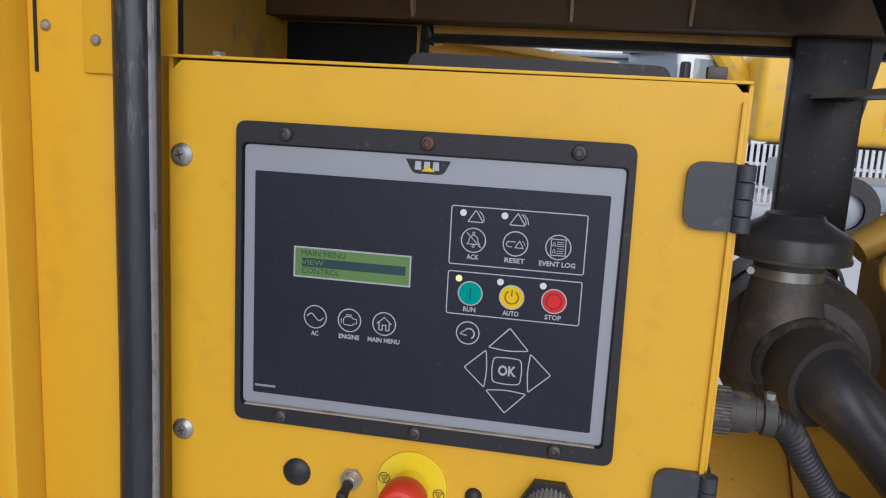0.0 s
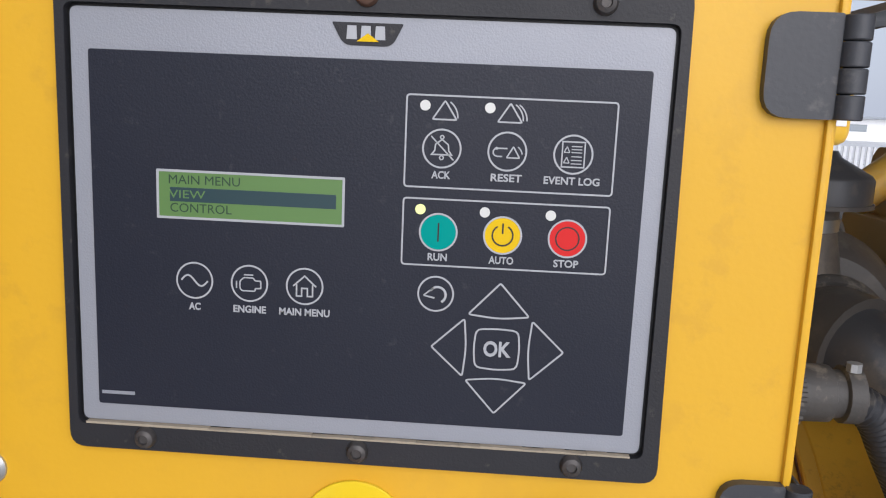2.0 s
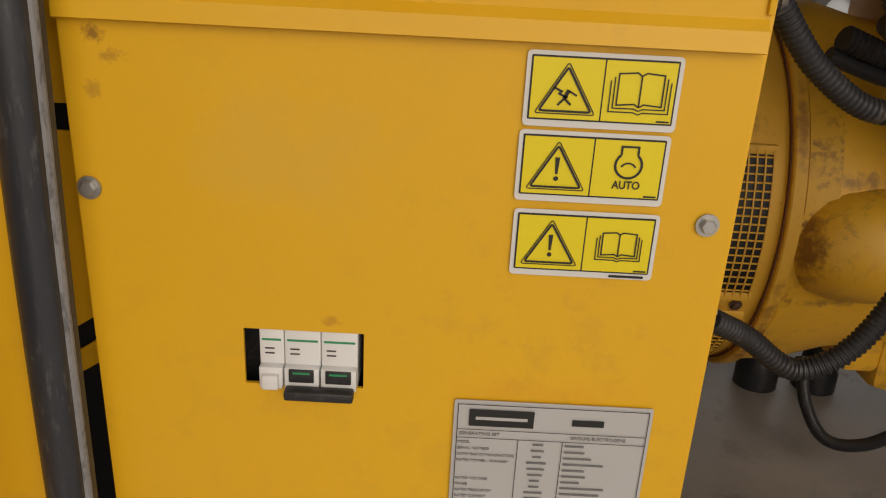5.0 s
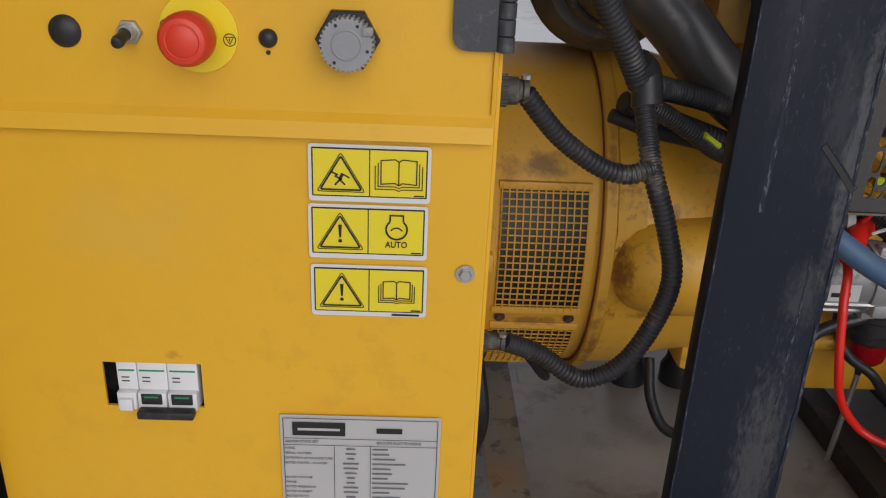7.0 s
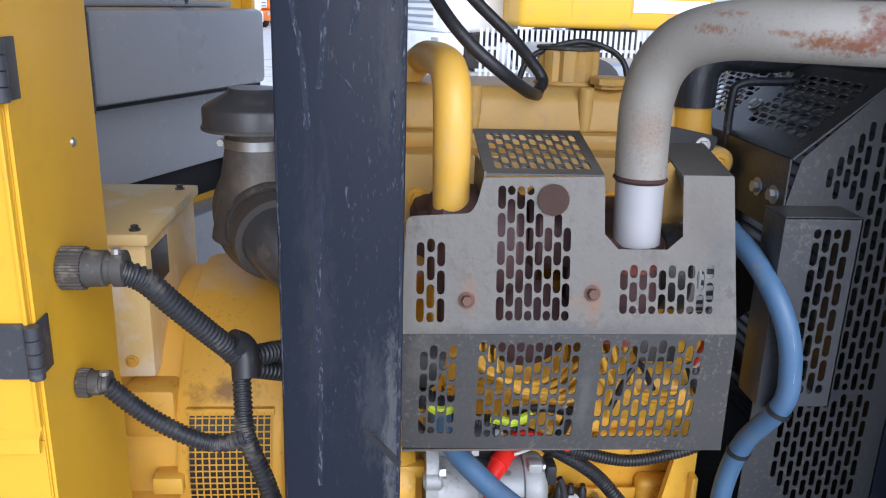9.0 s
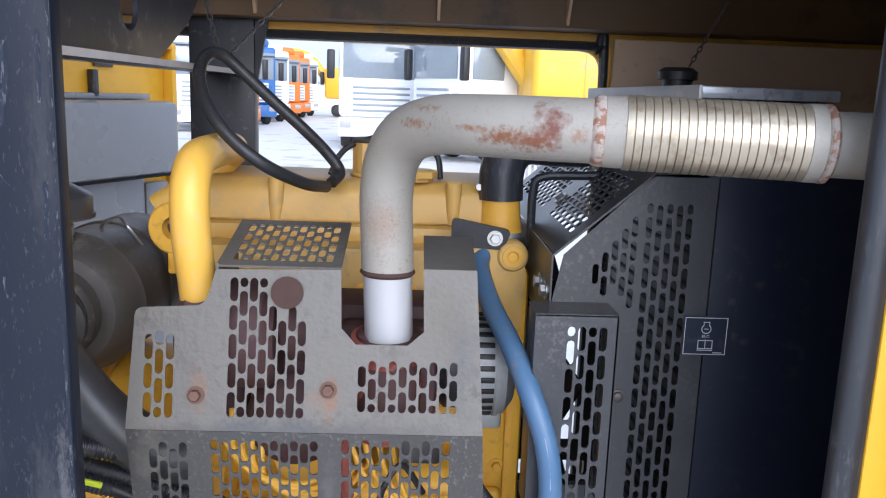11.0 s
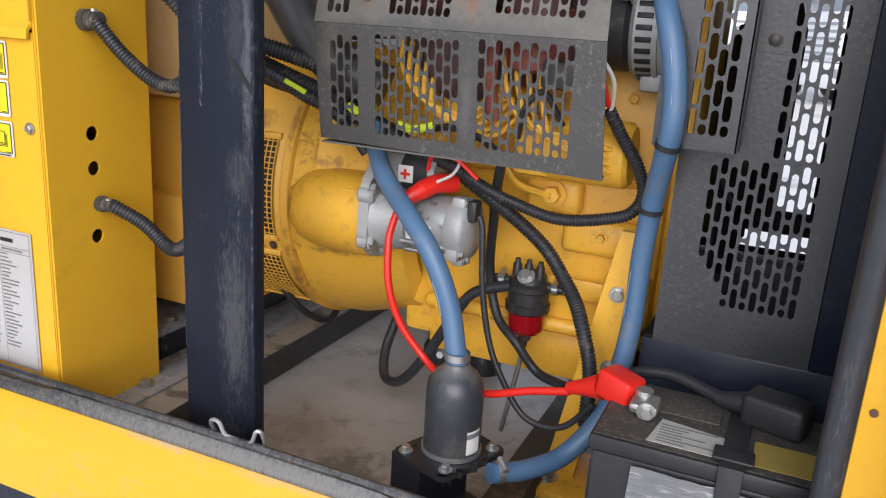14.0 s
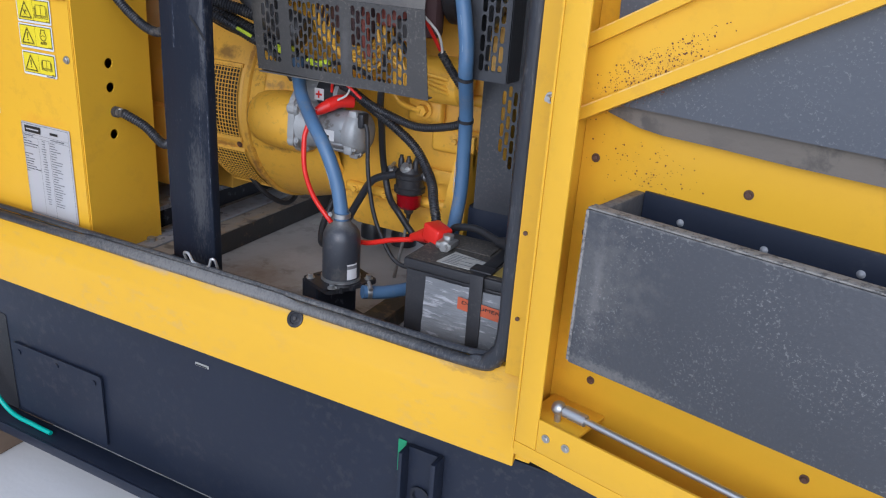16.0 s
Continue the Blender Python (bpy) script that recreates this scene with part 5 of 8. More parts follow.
key("reset_key", -0.0535, 1.4503, R, "RESET", 1.437, 0.0155, [([(0.0, 0.0015), (-0.005, 0.0015)] + arc(-0.005, -0.0005, 0.002, 90, 270, 5) + [(-0.0025, -0.0025)], 0.0007, False), (rounded([(-0.0002, -0.003), (0.0062, -0.003), (0.003, 0.0025)], 0.0005, 2), 0.0007, True), (arc(0.002, -0.002, 0.0055, 10, 55, 4), 0.0006, False)])
key("event_log_key", -0.021, 1.4503, R, "EVENT LOG", 1.437, 0.0275, [(rect(-0.0055, 0.0055, -0.0062, 0.0062), 0.0007, True), ([(-0.001, 0.004), (0.0042, 0.004)], 0.0005, False), ([(-0.001, 0.0025), (0.0042, 0.0025)], 0.0005, False), ([(-0.001, 0.001), (0.0042, 0.001)], 0.0005, False), ([(-0.001, -0.001), (0.0042, -0.001)], 0.0005, False), ([(-0.001, -0.0028), (0.0042, -0.0028)], 0.0005, False), ([(-0.001, -0.0045), (0.0042, -0.0045)], 0.0005, False), (rounded([(-0.0046, 0.001), (-0.0018, 0.001), (-0.0032, 0.0038)], 0.0002, 1), 0.0005, True), (rounded([(-0.0046, -0.0042), (-0.0018, -0.0042), (-0.0032, -0.0014)], 0.0002, 1), 0.0005, True)])
key("run_key", -0.086, 1.4082, R, "RUN", 1.3952, 0.0098, [([(0, 0.0048), (0, -0.0048)], 0.0008, False)], TEAL, "round green run key")
key("auto_key", -0.0535, 1.4082, R, "AUTO", 1.3952, 0.0125, [(arc(0, 0, 0.0052, 120, 420, 18), 0.0008, False), ([(0, 0.0062), (0, 0.0008)], 0.0008, False)], KEY_Y, "round yellow auto key")
key("stop_key", -0.021, 1.4082, R, "STOP", 1.3952, 0.0125, [(circle(0, 0, 0.0058, 24), 0.0007, True)], KEY_R, "round red stop key")
key("back_key", -0.086, 1.3762, 0.009, "", 0, 0, [(arc(0.001, -0.0005, 0.0042, -60, 150, 10), 0.0012, False), ([(-0.0062, -0.001), (-0.0012, 0.0032)], 0.0008, False), ([(-0.0062, -0.001), (-0.0005, -0.0022)], 0.0008, False)])
key("ac_key", -0.212, 1.3762, R, "AC", 1.3622, 0.0062, [([(-0.007, 0.0)] + [(-0.007 + 0.014 * i / 12, 0.0028 * math.sin(2 * math.pi * i / 12)) for i in range(1, 13)], 0.0009, False)])
key("engine_key", -0.183, 1.3762, R, "ENGINE", 1.3622, 0.0172, [(rounded([(-0.004, -0.004), (0.003, -0.004), (0.003, -0.0025), (0.006, -0.0025), (0.006, 0.0015), (0.003, 0.0015), (0.002, 0.003), (-0.003, 0.003), (-0.005, 0.001), (-0.005, -0.0025)], 0.0004, 1), 0.0007, True), ([(-0.003, 0.0045), (0.002, 0.0045)], 0.0007, False), ([(-0.0068, 0.001), (-0.0068, -0.0028)], 0.0007, False)])
key("main_menu_key", -0.154, 1.3762, R, "MAIN MENU", 1.3622, 0.0265, [([(-0.006, 0.0), (0, 0.0055), (0.006, 0.0)], 0.0008, False), ([(-0.0042, 0.001), (-0.0042, -0.0052), (-0.0015, -0.0052), (-0.0015, -0.001), (0.0015, -0.001), (0.0015, -0.0052), (0.0042, -0.0052), (0.0042, 0.001)], 0.0008, False)])
for nm, q in (("up_key", [(-0.053, 1.3835), (-0.0375, 1.3665), (-0.053, 1.3648), (-0.0688, 1.3665)]), ("left_key", [(-0.0872, 1.3482), (-0.0705, 1.3640), (-0.0690, 1.3485), (-0.0705, 1.3330)]), ("right_key", [(-0.019, 1.3488), (-0.0357, 1.3645), (-0.0372, 1.3488), (-0.0357, 1.3330)]), ("down_key", [(-0.053, 1.3138), (-0.0688, 1.3312), (-0.053, 1.3330), (-0.037, 1.3312)])):
    part(nm, stroke(B(), rounded(q, [0.001, 0.0015, 0.006, 0.0015], 3), 0.0009, G, True), INK, mod)
ok = part("ok_key", stroke(B(), rounded([(-0.0642, 1.3385), (-0.053, 1.3375), (-0.0425, 1.3385), (-0.0415, 1.3485), (-0.0425, 1.3588), (-0.053, 1.3595), (-0.0642, 1.3588), (-0.0652, 1.3485)], [0.003, 0.004, 0.003, 0.004] * 2, 3), 0.0009, G, True), INK, mod)
part("caption", add(B(), words("OK", 0.0112, G @ Matrix.Translation((-0.0534, 1.3482, 0.0003)), 0.0142, 0.0003)), INK, ok)
part("model_bar", prism(B(), rect(-0.2635, -0.2455, 1.3112, 1.3130), front(0.6033), 0.0002), FACE_GREY, mod)

# ---- support post between cabinet and engine ----
post = thing("support_post", (0.367, 0.67, 0.56), "scuffed black square-tube lifting post with pale scratches", "post")
part("tube", box(B(), 0.311, 0.424, 0.640, 0.662, 0.5605, 2.00, 0.003), POST_BLACK, post)
rnd = random.Random(31)
for run, w in ((((0.3295, 1.635), (0.3305, 1.598), (0.3295, 1.55), (0.336, 1.51), (0.3395, 1.45)), 0.0030),
               (((0.3665, 1.61), (0.358, 1.575), (0.3535, 1.52), (0.3505, 1.485)), 0.0034),
               (((0.382, 1.60), (0.384, 1.57), (0.3775, 1.53)), 0.0040),
               (((0.352, 1.395), (0.347, 1.33), (0.346, 1.265), (0.347, 1.20), (0.346, 1.10)), 0.0026),
               (((0.4125, 1.61), (0.412, 1.55)), 0.0022), (((0.4125, 1.485), (0.4115, 1.435)), 0.0026),
               (((0.3725, 1.40), (0.374, 1.385), (0.378, 1.379)), 0.0016), (((0.365, 1.50), (0.385, 1.478)), 0.0012),
               (((0.40, 1.06), (0.401, 0.98), (0.399, 0.90)), 0.0014)):
    fine = [(p.x + rnd.uniform(-0.0005, 0.0005), p.y + rnd.uniform(-0.001, 0.001)) for p in spline([(x, z, 0) for x, z in run], 8)]
    bm, M, last = B(), front(0.6397), None
    for x, z in fine:  # a ragged ribbon of uneven width
        a, b = x - w * rnd.uniform(0.5, 1.1), x + w * rnd.uniform(0.5, 1.1)
        pair = [bm.verts.new(M @ Vector((q, z, 0))) for q in (a, b)]
        if last:
            bm.faces.new((last[0], last[1], pair[1], pair[0]))
        last = pair
    part("scratch", bm, SCRATCH, post)
for x, z0, z1, w in ((0.4212, 1.02, 1.36, 0.0028), (0.4215, 1.39, 1.46, 0.0020), (0.4210, 0.80, 0.99, 0.0032), (0.4215, 1.50, 1.66, 0.0018), (0.3128, 0.78, 1.1, 0.0016), (0.3128, 1.2, 1.45, 0.0014)):
    fine = [(x + rnd.uniform(-0.0006, 0.0006), z0 + (z1 - z0) * i / 14) for i in range(15)]
    part("worn_edge", stroke(B(), fine, w, front(0.6396)), SCRATCH, post)
gouge = spline([(0.388, 1.161, 0), (0.404, 1.143, 0), (0.423, 1.121, 0)], 6)
part("gouge", stroke(B(), [(p.x, p.y) for p in gouge], 0.005, front(0.6394)), INK_BLACK, post, "dark gouge in the paint")
part("gouge_edge", stroke(B(), [(p.x + 0.002, p.y + 0.0035) for p in gouge], 0.0012, front(0.6392)), SCRATCH, post)
part("foot_plate", box(B(), 0.285, 0.455, 0.625, 0.70, 0.5605, 0.572, 0.002), POST_BLACK, post)
for i, sx in enumerate((-1, 1)):
    x = 0.311 if sx < 0 else 0.424
    bm = prism(B(), [(x, 0.572), (x + sx * 0.032, 0.572), (x, 0.66)], Matrix(((1, 0, 0, 0), (0, 0, 1, 0.650), (0, 1, 0, 0), (0, 0, 0, 1))), 0.006)
    part("foot_gusset", bm, POST_BLACK, post)
hook = thing("wire_hook", (0.44, 0.575, 0.69), "bent bright wire hook on the sill seal", "hook")
bm = tube(B(), [(0.404, 0.590, 0.690), (0.403, 0.580, 0.712), (0.408, 0.576, 0.721), (0.418, 0.576, 0.720), (0.425, 0.577, 0.707), (0.432, 0.578, 0.703), (0.460, 0.578, 0.702), (0.468, 0.578, 0.708), (0.473, 0.578, 0.721), (0.479, 0.582, 0.718), (0.480, 0.590, 0.690)], 0.0028, seg=8)
part("wire", bm, ZINC, hook)

far_post = thing("lifting_post", (0.38, 1.40, 0.56), "black square-tube lifting post on the far side", "post")
part("tube", box(B(), 0.311, 0.429, 1.450, 1.487, 0.5605, 2.00, 0.004), BLACKP, far_post)
bm = prism(B(), [(0.429, 1.56), (0.429, 2.0), (0.51, 2.0)], Matrix(((1, 0, 0, 0), (0, 0, 1, 1.455), (0, 1, 0, 0), (0, 0, 0, 1))), 0.01)
part("gusset", bm, BLACKP, far_post)
lb = thing("lifting_beam", (0.38, 1.03, 1.592), "black steel lifting beam between the posts with a worn edge", "beam")
part("flange", box(B(), 0.345, 0.412, 0.6625, 1.4495, 1.592, 1.598, 0.001), BLACKP, lb)
part("worn_edge", box(B(), 0.4122, 0.4145, 0.6625, 1.4495, 1.591, 1.599), BARE_EDGE, lb)
part("worn_edge", box(B(), 0.3425, 0.3448, 0.6625, 1.4495, 1.591, 1.599), BARE_EDGE, lb)
part("web", sheet([(0.6625, 1.5985), (1.05, 1.5985), (1.20, 1.66), (1.3995, 1.80), (1.3995, 1.93), (0.6625, 1.93)], [circle(0.95, 1.66, 0.03, 20)], Matrix(((0, 0, 1, 0.381), (1, 0, 0, 0), (0, 1, 0, 0), (0, 0, 0, 1))), 0.006), BLACKP, lb)

# ---- alternator ----
AY, AZ = 1.15, 0.925
alt = thing("alternator", (0.1, AY, 0.67), "dusty yellow round alternator with mesh grilles and terminal box", "alternator")
part("frame", lathe(B(), (-0.20, AY, AZ), (0.14, AY, AZ), [(0, 0.10), (0.005, 0.19), (0.03, 0.215), (0.34, 0.222)], 48), ALT_Y, alt)
ring = part("fan_housing", lathe(B(), (0.13, AY, AZ), (0.275, AY, AZ), [(0, 0.20), (0, 0.236), (0.006, 0.239), (0.139, 0.239), (0.145, 0.236), (0.145, 0.20)], 64, caps=False), RUSTY_Y, alt)


def curved_patch(bm, x0, x1, a0, a1, r, n=10):
    """A strip of the alternator's round skin from angle a0 to a1, counted upwards from straight towards the sill."""
    rows = []
    for i in range(n + 1):
        a = radians(a0 + (a1 - a0) * i / n)
        y, z = AY - r * math.cos(a), AZ + r * math.sin(a)
        rows.append((bm.verts.new((x0, y, z)), bm.verts.new((x1, y, z))))
    for p, q in zip(rows, rows[1:]):
        bm.faces.new((p[0], p[1], q[1], q[0]))
    return bm


for a0, a1 in ((-17, 24), (-58, -24)):
    g = part("grille_recess", curved_patch(B(), 0.147, 0.256, a0, a1, 0.2412, 24), INK_BLACK, alt)
    for i in range(13):
        x = 0.147 + 0.109 * i / 12
        pts = [(x, AY - 0.2438 * math.cos(radians(a0 + (a1 - a0) * j / 8)), AZ + 0.2438 * math.sin(radians(a0 + (a1 - a0) * j / 8))) for j in range(9)]
        part("wire", tube(B(), pts, 0.0011, seg=5, n=1), RUSTY_Y, g)
    k = 19 if a0 > -20 else 15
    for i in range(k + 1):
        a = radians(a0 + (a1 - a0) * i / k)
        y, z = AY - 0.2424 * math.cos(a), AZ + 0.2424 * math.sin(a)
        part("wire", cyl(B(), (0.147, y, z), (0.256, y, z), 0.0011, seg=5), RUSTY_Y, g)
    for a in (a0, a1):
        y, z = AY - 0.2405 * math.cos(radians(a)), AZ + 0.2405 * math.sin(radians(a))
        part("edge_strip", box(B(), 0.143, 0.26, y - 0.004, y + 0.004, z - 0.005, z + 0.005, 0.001), RUSTY_Y, g)
for x in (0.155, 0.247):
    a = radians(-20.5)
    part("bolt", hexbolt(B(), (x, AY - 0.240 * math.cos(a), AZ + 0.240 * math.sin(a)), (0, -1, -0.3), 0.005, 0.004), RUSTBOLT, alt)
part("adapter_flange", lathe(B(), (0.275, AY, AZ), (0.292, AY, AZ), [(0, 0.20), (0, 0.248), (0.002, 0.25), (0.015, 0.25), (0.017, 0.246), (0.017, 0.2)], 64, caps=False), RUSTY_Y, alt)
part("rust_line", lathe(B(), (0.2735, AY, AZ), (0.2755, AY, AZ), [(0, 0.2395), (0, 0.2425), (0.002, 0.2425), (0.002, 0.2395)], 64, caps=False), RUST, alt)
# terminal box
bm = B()
box(bm, -0.24, 0.100, 0.955, 1.225, 1.06, 1.248, 0.006)
tb = part("terminal_box", bm, DUSTY_LIT_LID, alt, "dusty yellow terminal box")
part("lid", box(B(), -0.245, 0.106, 0.945, 1.232, 1.249, 1.265, 0.003), DUSTY_LIT_LID, tb, "lid under pale dust, paled further for daylight")
for x, y in ((0.085, 0.965), (0.085, 1.20), (-0.10, 0.965)):
    part("lid_bolt", hexbolt(B(), (x, y, 1.265), (0, 0, 1), 0.005, 0.006), DARKBOLT, tb)
part("data_plate", box(B(), 0.1, 0.1015, 0.975, 1.05, 1.18, 1.235), PLASTIC, tb)
part("side_bolt", hexbolt(B(), (0.07, 0.955, 1.085), (0, -1, 0), 0.006, 0.004), ALT_Y, tb)
part("box_foot", box(B(), -0.18, 0.09, 0.99, 1.21, 1.0, 1.06, 0.01), ALT_Y, alt)
bm = B()
box(bm, 0.06, 0.13, 0.925, 1.0, 0.985, 1.055, 0.008)
part("lifting_lug", bm, RUSTY_Y, alt)
part("lug_hole", cyl(B(), (0.131, 0.955, 1.025), (0.1312, 0.955, 1.025), 0.012, seg=16), INK_BLACK, alt)
part("small_block", box(B(), 0.10, 0.14, 0.898, 0.93, 0.915, 0.94, 0.003), ALT_Y, alt)
part("side_cover", box(B(), -0.10, 0.135, 0.905, 0.98, 0.70, 0.90, 0.012), ALT_Y, alt)
for x0 in (-0.12, 0.02):
    part("foot", box(B(), x0, x0 + 0.08, 1.06, 1.32, 0.6685, 0.73, 0.006), ALT_Y, alt)
part("black_pipe", tube(B(), [(0.12, 0.93, 0.60), (0.135, 0.9, 0.70), (0.12, 0.94, 0.80)], 0.014, seg=10), PLASTIC, alt)

# ---- engine ----
eng = thing("diesel_engine", (0.62, 1.14, 0.62), "oily yellow four-cylinder diesel engine", "engine")
part("flywheel_housing", lathe(B(), (0.292, AY, AZ), (0.49, AY, AZ), [(0, 0.2), (0, 0.240), (0.004, 0.243), (0.055, 0.240), (0.12, 0.222), (0.185, 0.214), (0.198, 0.19)], 64, caps=False), ENGINE_Y, eng)
# starter hump: a bullet with a rounded end
bm = lathe(B(), (0.287, 0.928, 0.921), (0.450, 0.928, 0.921), [(0, 0.002), (0.005, 0.024), (0.016, 0.042), (0.032, 0.056), (0.055, 0.063), (0.085, 0.0655), (0.15, 0.0655), (0.163, 0.062)], 32)
part("starter_hump", bm, ENGINE_Y, eng)
for x0, x1, a0, a1 in ((0.294, 0.33, 8, 44), (0.292, 0.306, -20, 8)):
    part("rust_stain", curved_patch(B(), x0, x1, a0, a1, 0.2436, 10), RUST_SPECK, eng)
part("hump_rib", box(B(), 0.40, 0.468, 0.878, 0.90, 0.948, 0.968, 0.006), ENGINE_Y, eng)
bm = B()
box(bm, 0.47, 0.862, 1.00, 1.30, 0.76, 1.19, 0.012)
blk = part("block", bm, ENGINE_Y, eng)
rnd = random.Random(11)
for x0, x1, z0, z1, d in ((0.49, 0.86, 1.005, 1.03, 0.016), (0.62, 0.70, 1.04, 1.09, 0.030), (0.72, 0.775, 1.035, 1.10, 0.040), (0.72, 0.84, 0.90, 0.955, 0.022), (0.79, 0.86, 0.80, 0.88, 0.030), (0.50, 0.86, 0.765, 0.79, 0.014), (0.66, 0.745, 0.955, 1.01, 0.024)):  # cast ledges and bosses
    part("boss", box(B(), x0, x1, 1.0 - d, 1.003, z0, z1, 0.011, None, 3), ENGINE_Y, blk)
for x, z, d in ((0.735, 1.085, 0.040), (0.76, 1.050, 0.040), (0.735, 1.052, 0.040), (0.78, 0.93, 0.022), (0.82, 0.86, 0.030), (0.53, 0.776, 0.014), (0.61, 0.776, 0.014), (0.69, 0.776, 0.014), (0.77, 0.776, 0.014), (0.50, 1.018, 0.016), (0.85, 1.06, 0.0), (0.80, 1.13, 0.0)):
    part("bolt", hexbolt(B(), (x, 1.0 - d, z), (0, -1, 0), 0.0065, 0.007), ENGINE_Y, blk)
part("plug_bolt", hexbolt(B(), (0.705, 0.970, 0.986), (0, -1, 0), 0.013, 0.014), ENGINE_Y, blk)
part("fuel_line", tube(B(), [(0.60, 0.965, 1.03), (0.63, 0.96, 1.02), (0.655, 0.96, 0.995), (0.705, 0.958, 0.985)], 0.006, seg=8), ENGINE_Y, blk)
part("fuel_line", tube(B(), [(0.50, 0.97, 1.14), (0.54, 0.93, 1.10), (0.60, 0.92, 1.11), (0.66, 0.95, 1.13)], 0.006, seg=8), ENGINE_Y, blk)
part("fuel_line", tube(B(), [(0.53, 0.95, 1.06), (0.57, 0.91, 1.07), (0.62, 0.915, 1.09), (0.68, 0.94, 1.07)], 0.006, seg=8), ENGINE_Y, blk)
part("injection_pump", cyl(B(), (0.70, 0.93, 1.06), (0.82, 0.93, 1.06), 0.045, seg=20, bev=0.006), ENGINE_Y, eng)
part("pump_head", box(B(), 0.66, 0.72, 0.90, 0.98, 1.02, 1.10, 0.01), ENGINE_Y, eng)
part("pulley_cover", cyl(B(), (0.60, 0.94, 1.12), (0.60, 0.90, 1.12), 0.05, seg=24, bev=0.006), ENGINE_Y, eng)
part("head", box(B(), 0.41, 0.868, 1.02, 1.30, 1.19, 1.362, 0.01), ENGINE_TOP, eng)
part("rocker_base", box(B(), 0.42, 0.86, 1.06, 1.29, 1.36, 1.385, 0.008), ENGINE_TOP, eng)
bm = B()
prism(bm, rounded([(1.075, 1.385), (1.285, 1.385), (1.285, 1.43), (1.27, 1.445), (1.105, 1.445), (1.085, 1.43)], 0.008, 3), Matrix(((0, 0, 1, 0.435), (1, 0, 0, 0), (0, 1, 0, 0), (0, 0, 0, 1))), 0.40)
vc = part("valve_cover", bm, ENGINE_TOP, eng)
for x in (0.53, 0.69, 0.78):
    part("cover_boss", cyl(B(), (x, 1.085, 1.385), (x, 1.085, 1.448), 0.011, seg=16, bev=0.002), ENGINE_TOP, vc)
rim = []
for i in range(72):  # fluted like a column
    a = 2 * math.pi * i / 72
    q = 0.046 - 0.0055 * max(0.0, math.cos(9 * a)) ** 2
    rim.append((0.677 + q * math.cos(a), 1.16 + q * math.sin(a)))
part("cover_tower", prism(B(), rim, pose(0, 0, 1.4455), 0.050), ENGINE_TOP, vc)
part("tower_rim", lathe(B(), (0.677, 1.16, 1.4958), (0.677, 1.16, 1.502), [(0, 0.043), (0.001, 0.048), (0.005, 0.048), (0.006, 0.044)], 36), CONN, vc)
part("tower_foot", cyl(B(), (0.677, 1.16, 1.4452), (0.677, 1.16, 1.452), 0.05, seg=28, bev=0.002), ENGINE_TOP, vc)
part("tower_cap", lathe(B(), (0.728, 1.105, 1.4455), (0.728, 1.105, 1.462), [(0, 0.022), (0.005, 0.023), (0.006, 0.029), (0.0145, 0.029), (0.0165, 0.026)], 8), ENGINE_TOP, vc)
part("breather_hose", tube(B(), [(0.60, 1.14, 1.447), (0.612, 1.15, 1.475), (0.635, 1.15, 1.493), (0.69, 1.15, 1.508), (0.735, 1.15, 1.498), (0.757, 1.14, 1.478), (0.762, 1.13, 1.447)], 0.0045, seg=10), PLASTIC, vc)
for x in (0.45, 0.52, 0.60, 0.66, 0.72):
    part("head_bolt", hexbolt(B(), (x, 1.02, 1.30), (0, -1, 0), 0.009, 0.009), ENGINE_Y, eng)
part("front_lug", cyl(B(), (0.858, 1.02, 1.360), (0.858, 0.995, 1.360), 0.021, seg=20, bev=0.003), ENGINE_TOP, eng)
part("front_housing", prism(B(), rounded([(0.765, 1.25), (0.872, 1.25), (0.878, 1.34), (0.862, 1.382), (0.80, 1.372), (0.775, 1.335)], 0.012, 4), front(1.022), 0.022), ENGINE_TOP, eng)
part("plug", lathe(B(), (0.858, 0.9955, 1.360), (0.858, 0.992, 1.360), [(0, 0.014), (0.003, 0.014), (0.003, 0.008), (0.001, 0.006)], 18), RUSTY_Y, eng)
bm = prism(B(), rounded([(0.775, 1.372), (0.845, 1.368), (0.855, 1.395), (0.775, 1.41)], 0.008, 3), front(1.005), 0.008)
part("lifting_strap", bm, PLASTIC, eng)
part("strap_bolt", hexbolt(B(), (0.833, 0.997, 1.384), (0, -1, 0), 0.007, 0.006), ZINC, eng)
part("thermostat_neck", lathe(B(), (0.848, 1.09, 1.38), (0.848, 1.09, 1.435), [(0, 0.034), (0.02, 0.03), (0.04, 0.028), (0.055, 0.028)], 20), RUSTY_Y, eng)
bm = lathe(B(), (0.395, 1.05, 1.375), (0.397, 1.068, 1.375), [(0, 0.016), (0, 0.034), (0.003, 0.037), (0.015, 0.037), (0.018, 0.034), (0.018, 0.016), (0, 0.016)], 26, caps=False)
box(bm, 0.385, 0.43, 1.052, 1.066, 1.31, 1.345, 0.004)
part("lifting_eye", bm, ENGINE_Y, eng)
part("oil_pan", box(B(), 0.49, 0.86, 1.025, 1.275, 0.672, 0.765, 0.02), ENGINE_Y, eng)
part("rear_sump_edge", box(B(), 0.445, 0.50, 1.03, 1.27, 0.70, 0.80, 0.012), ENGINE_Y, eng)
for x in (0.43, 0.525):
    part("rubber_mount", lathe(B(), (x, 1.235, 0.5605), (x, 1.235, 0.672), [(0, 0.034), (0.03, 0.034), (0.045, 0.026), (0.07, 0.024), (0.1115, 0.024)], 22), RUBBER, eng)
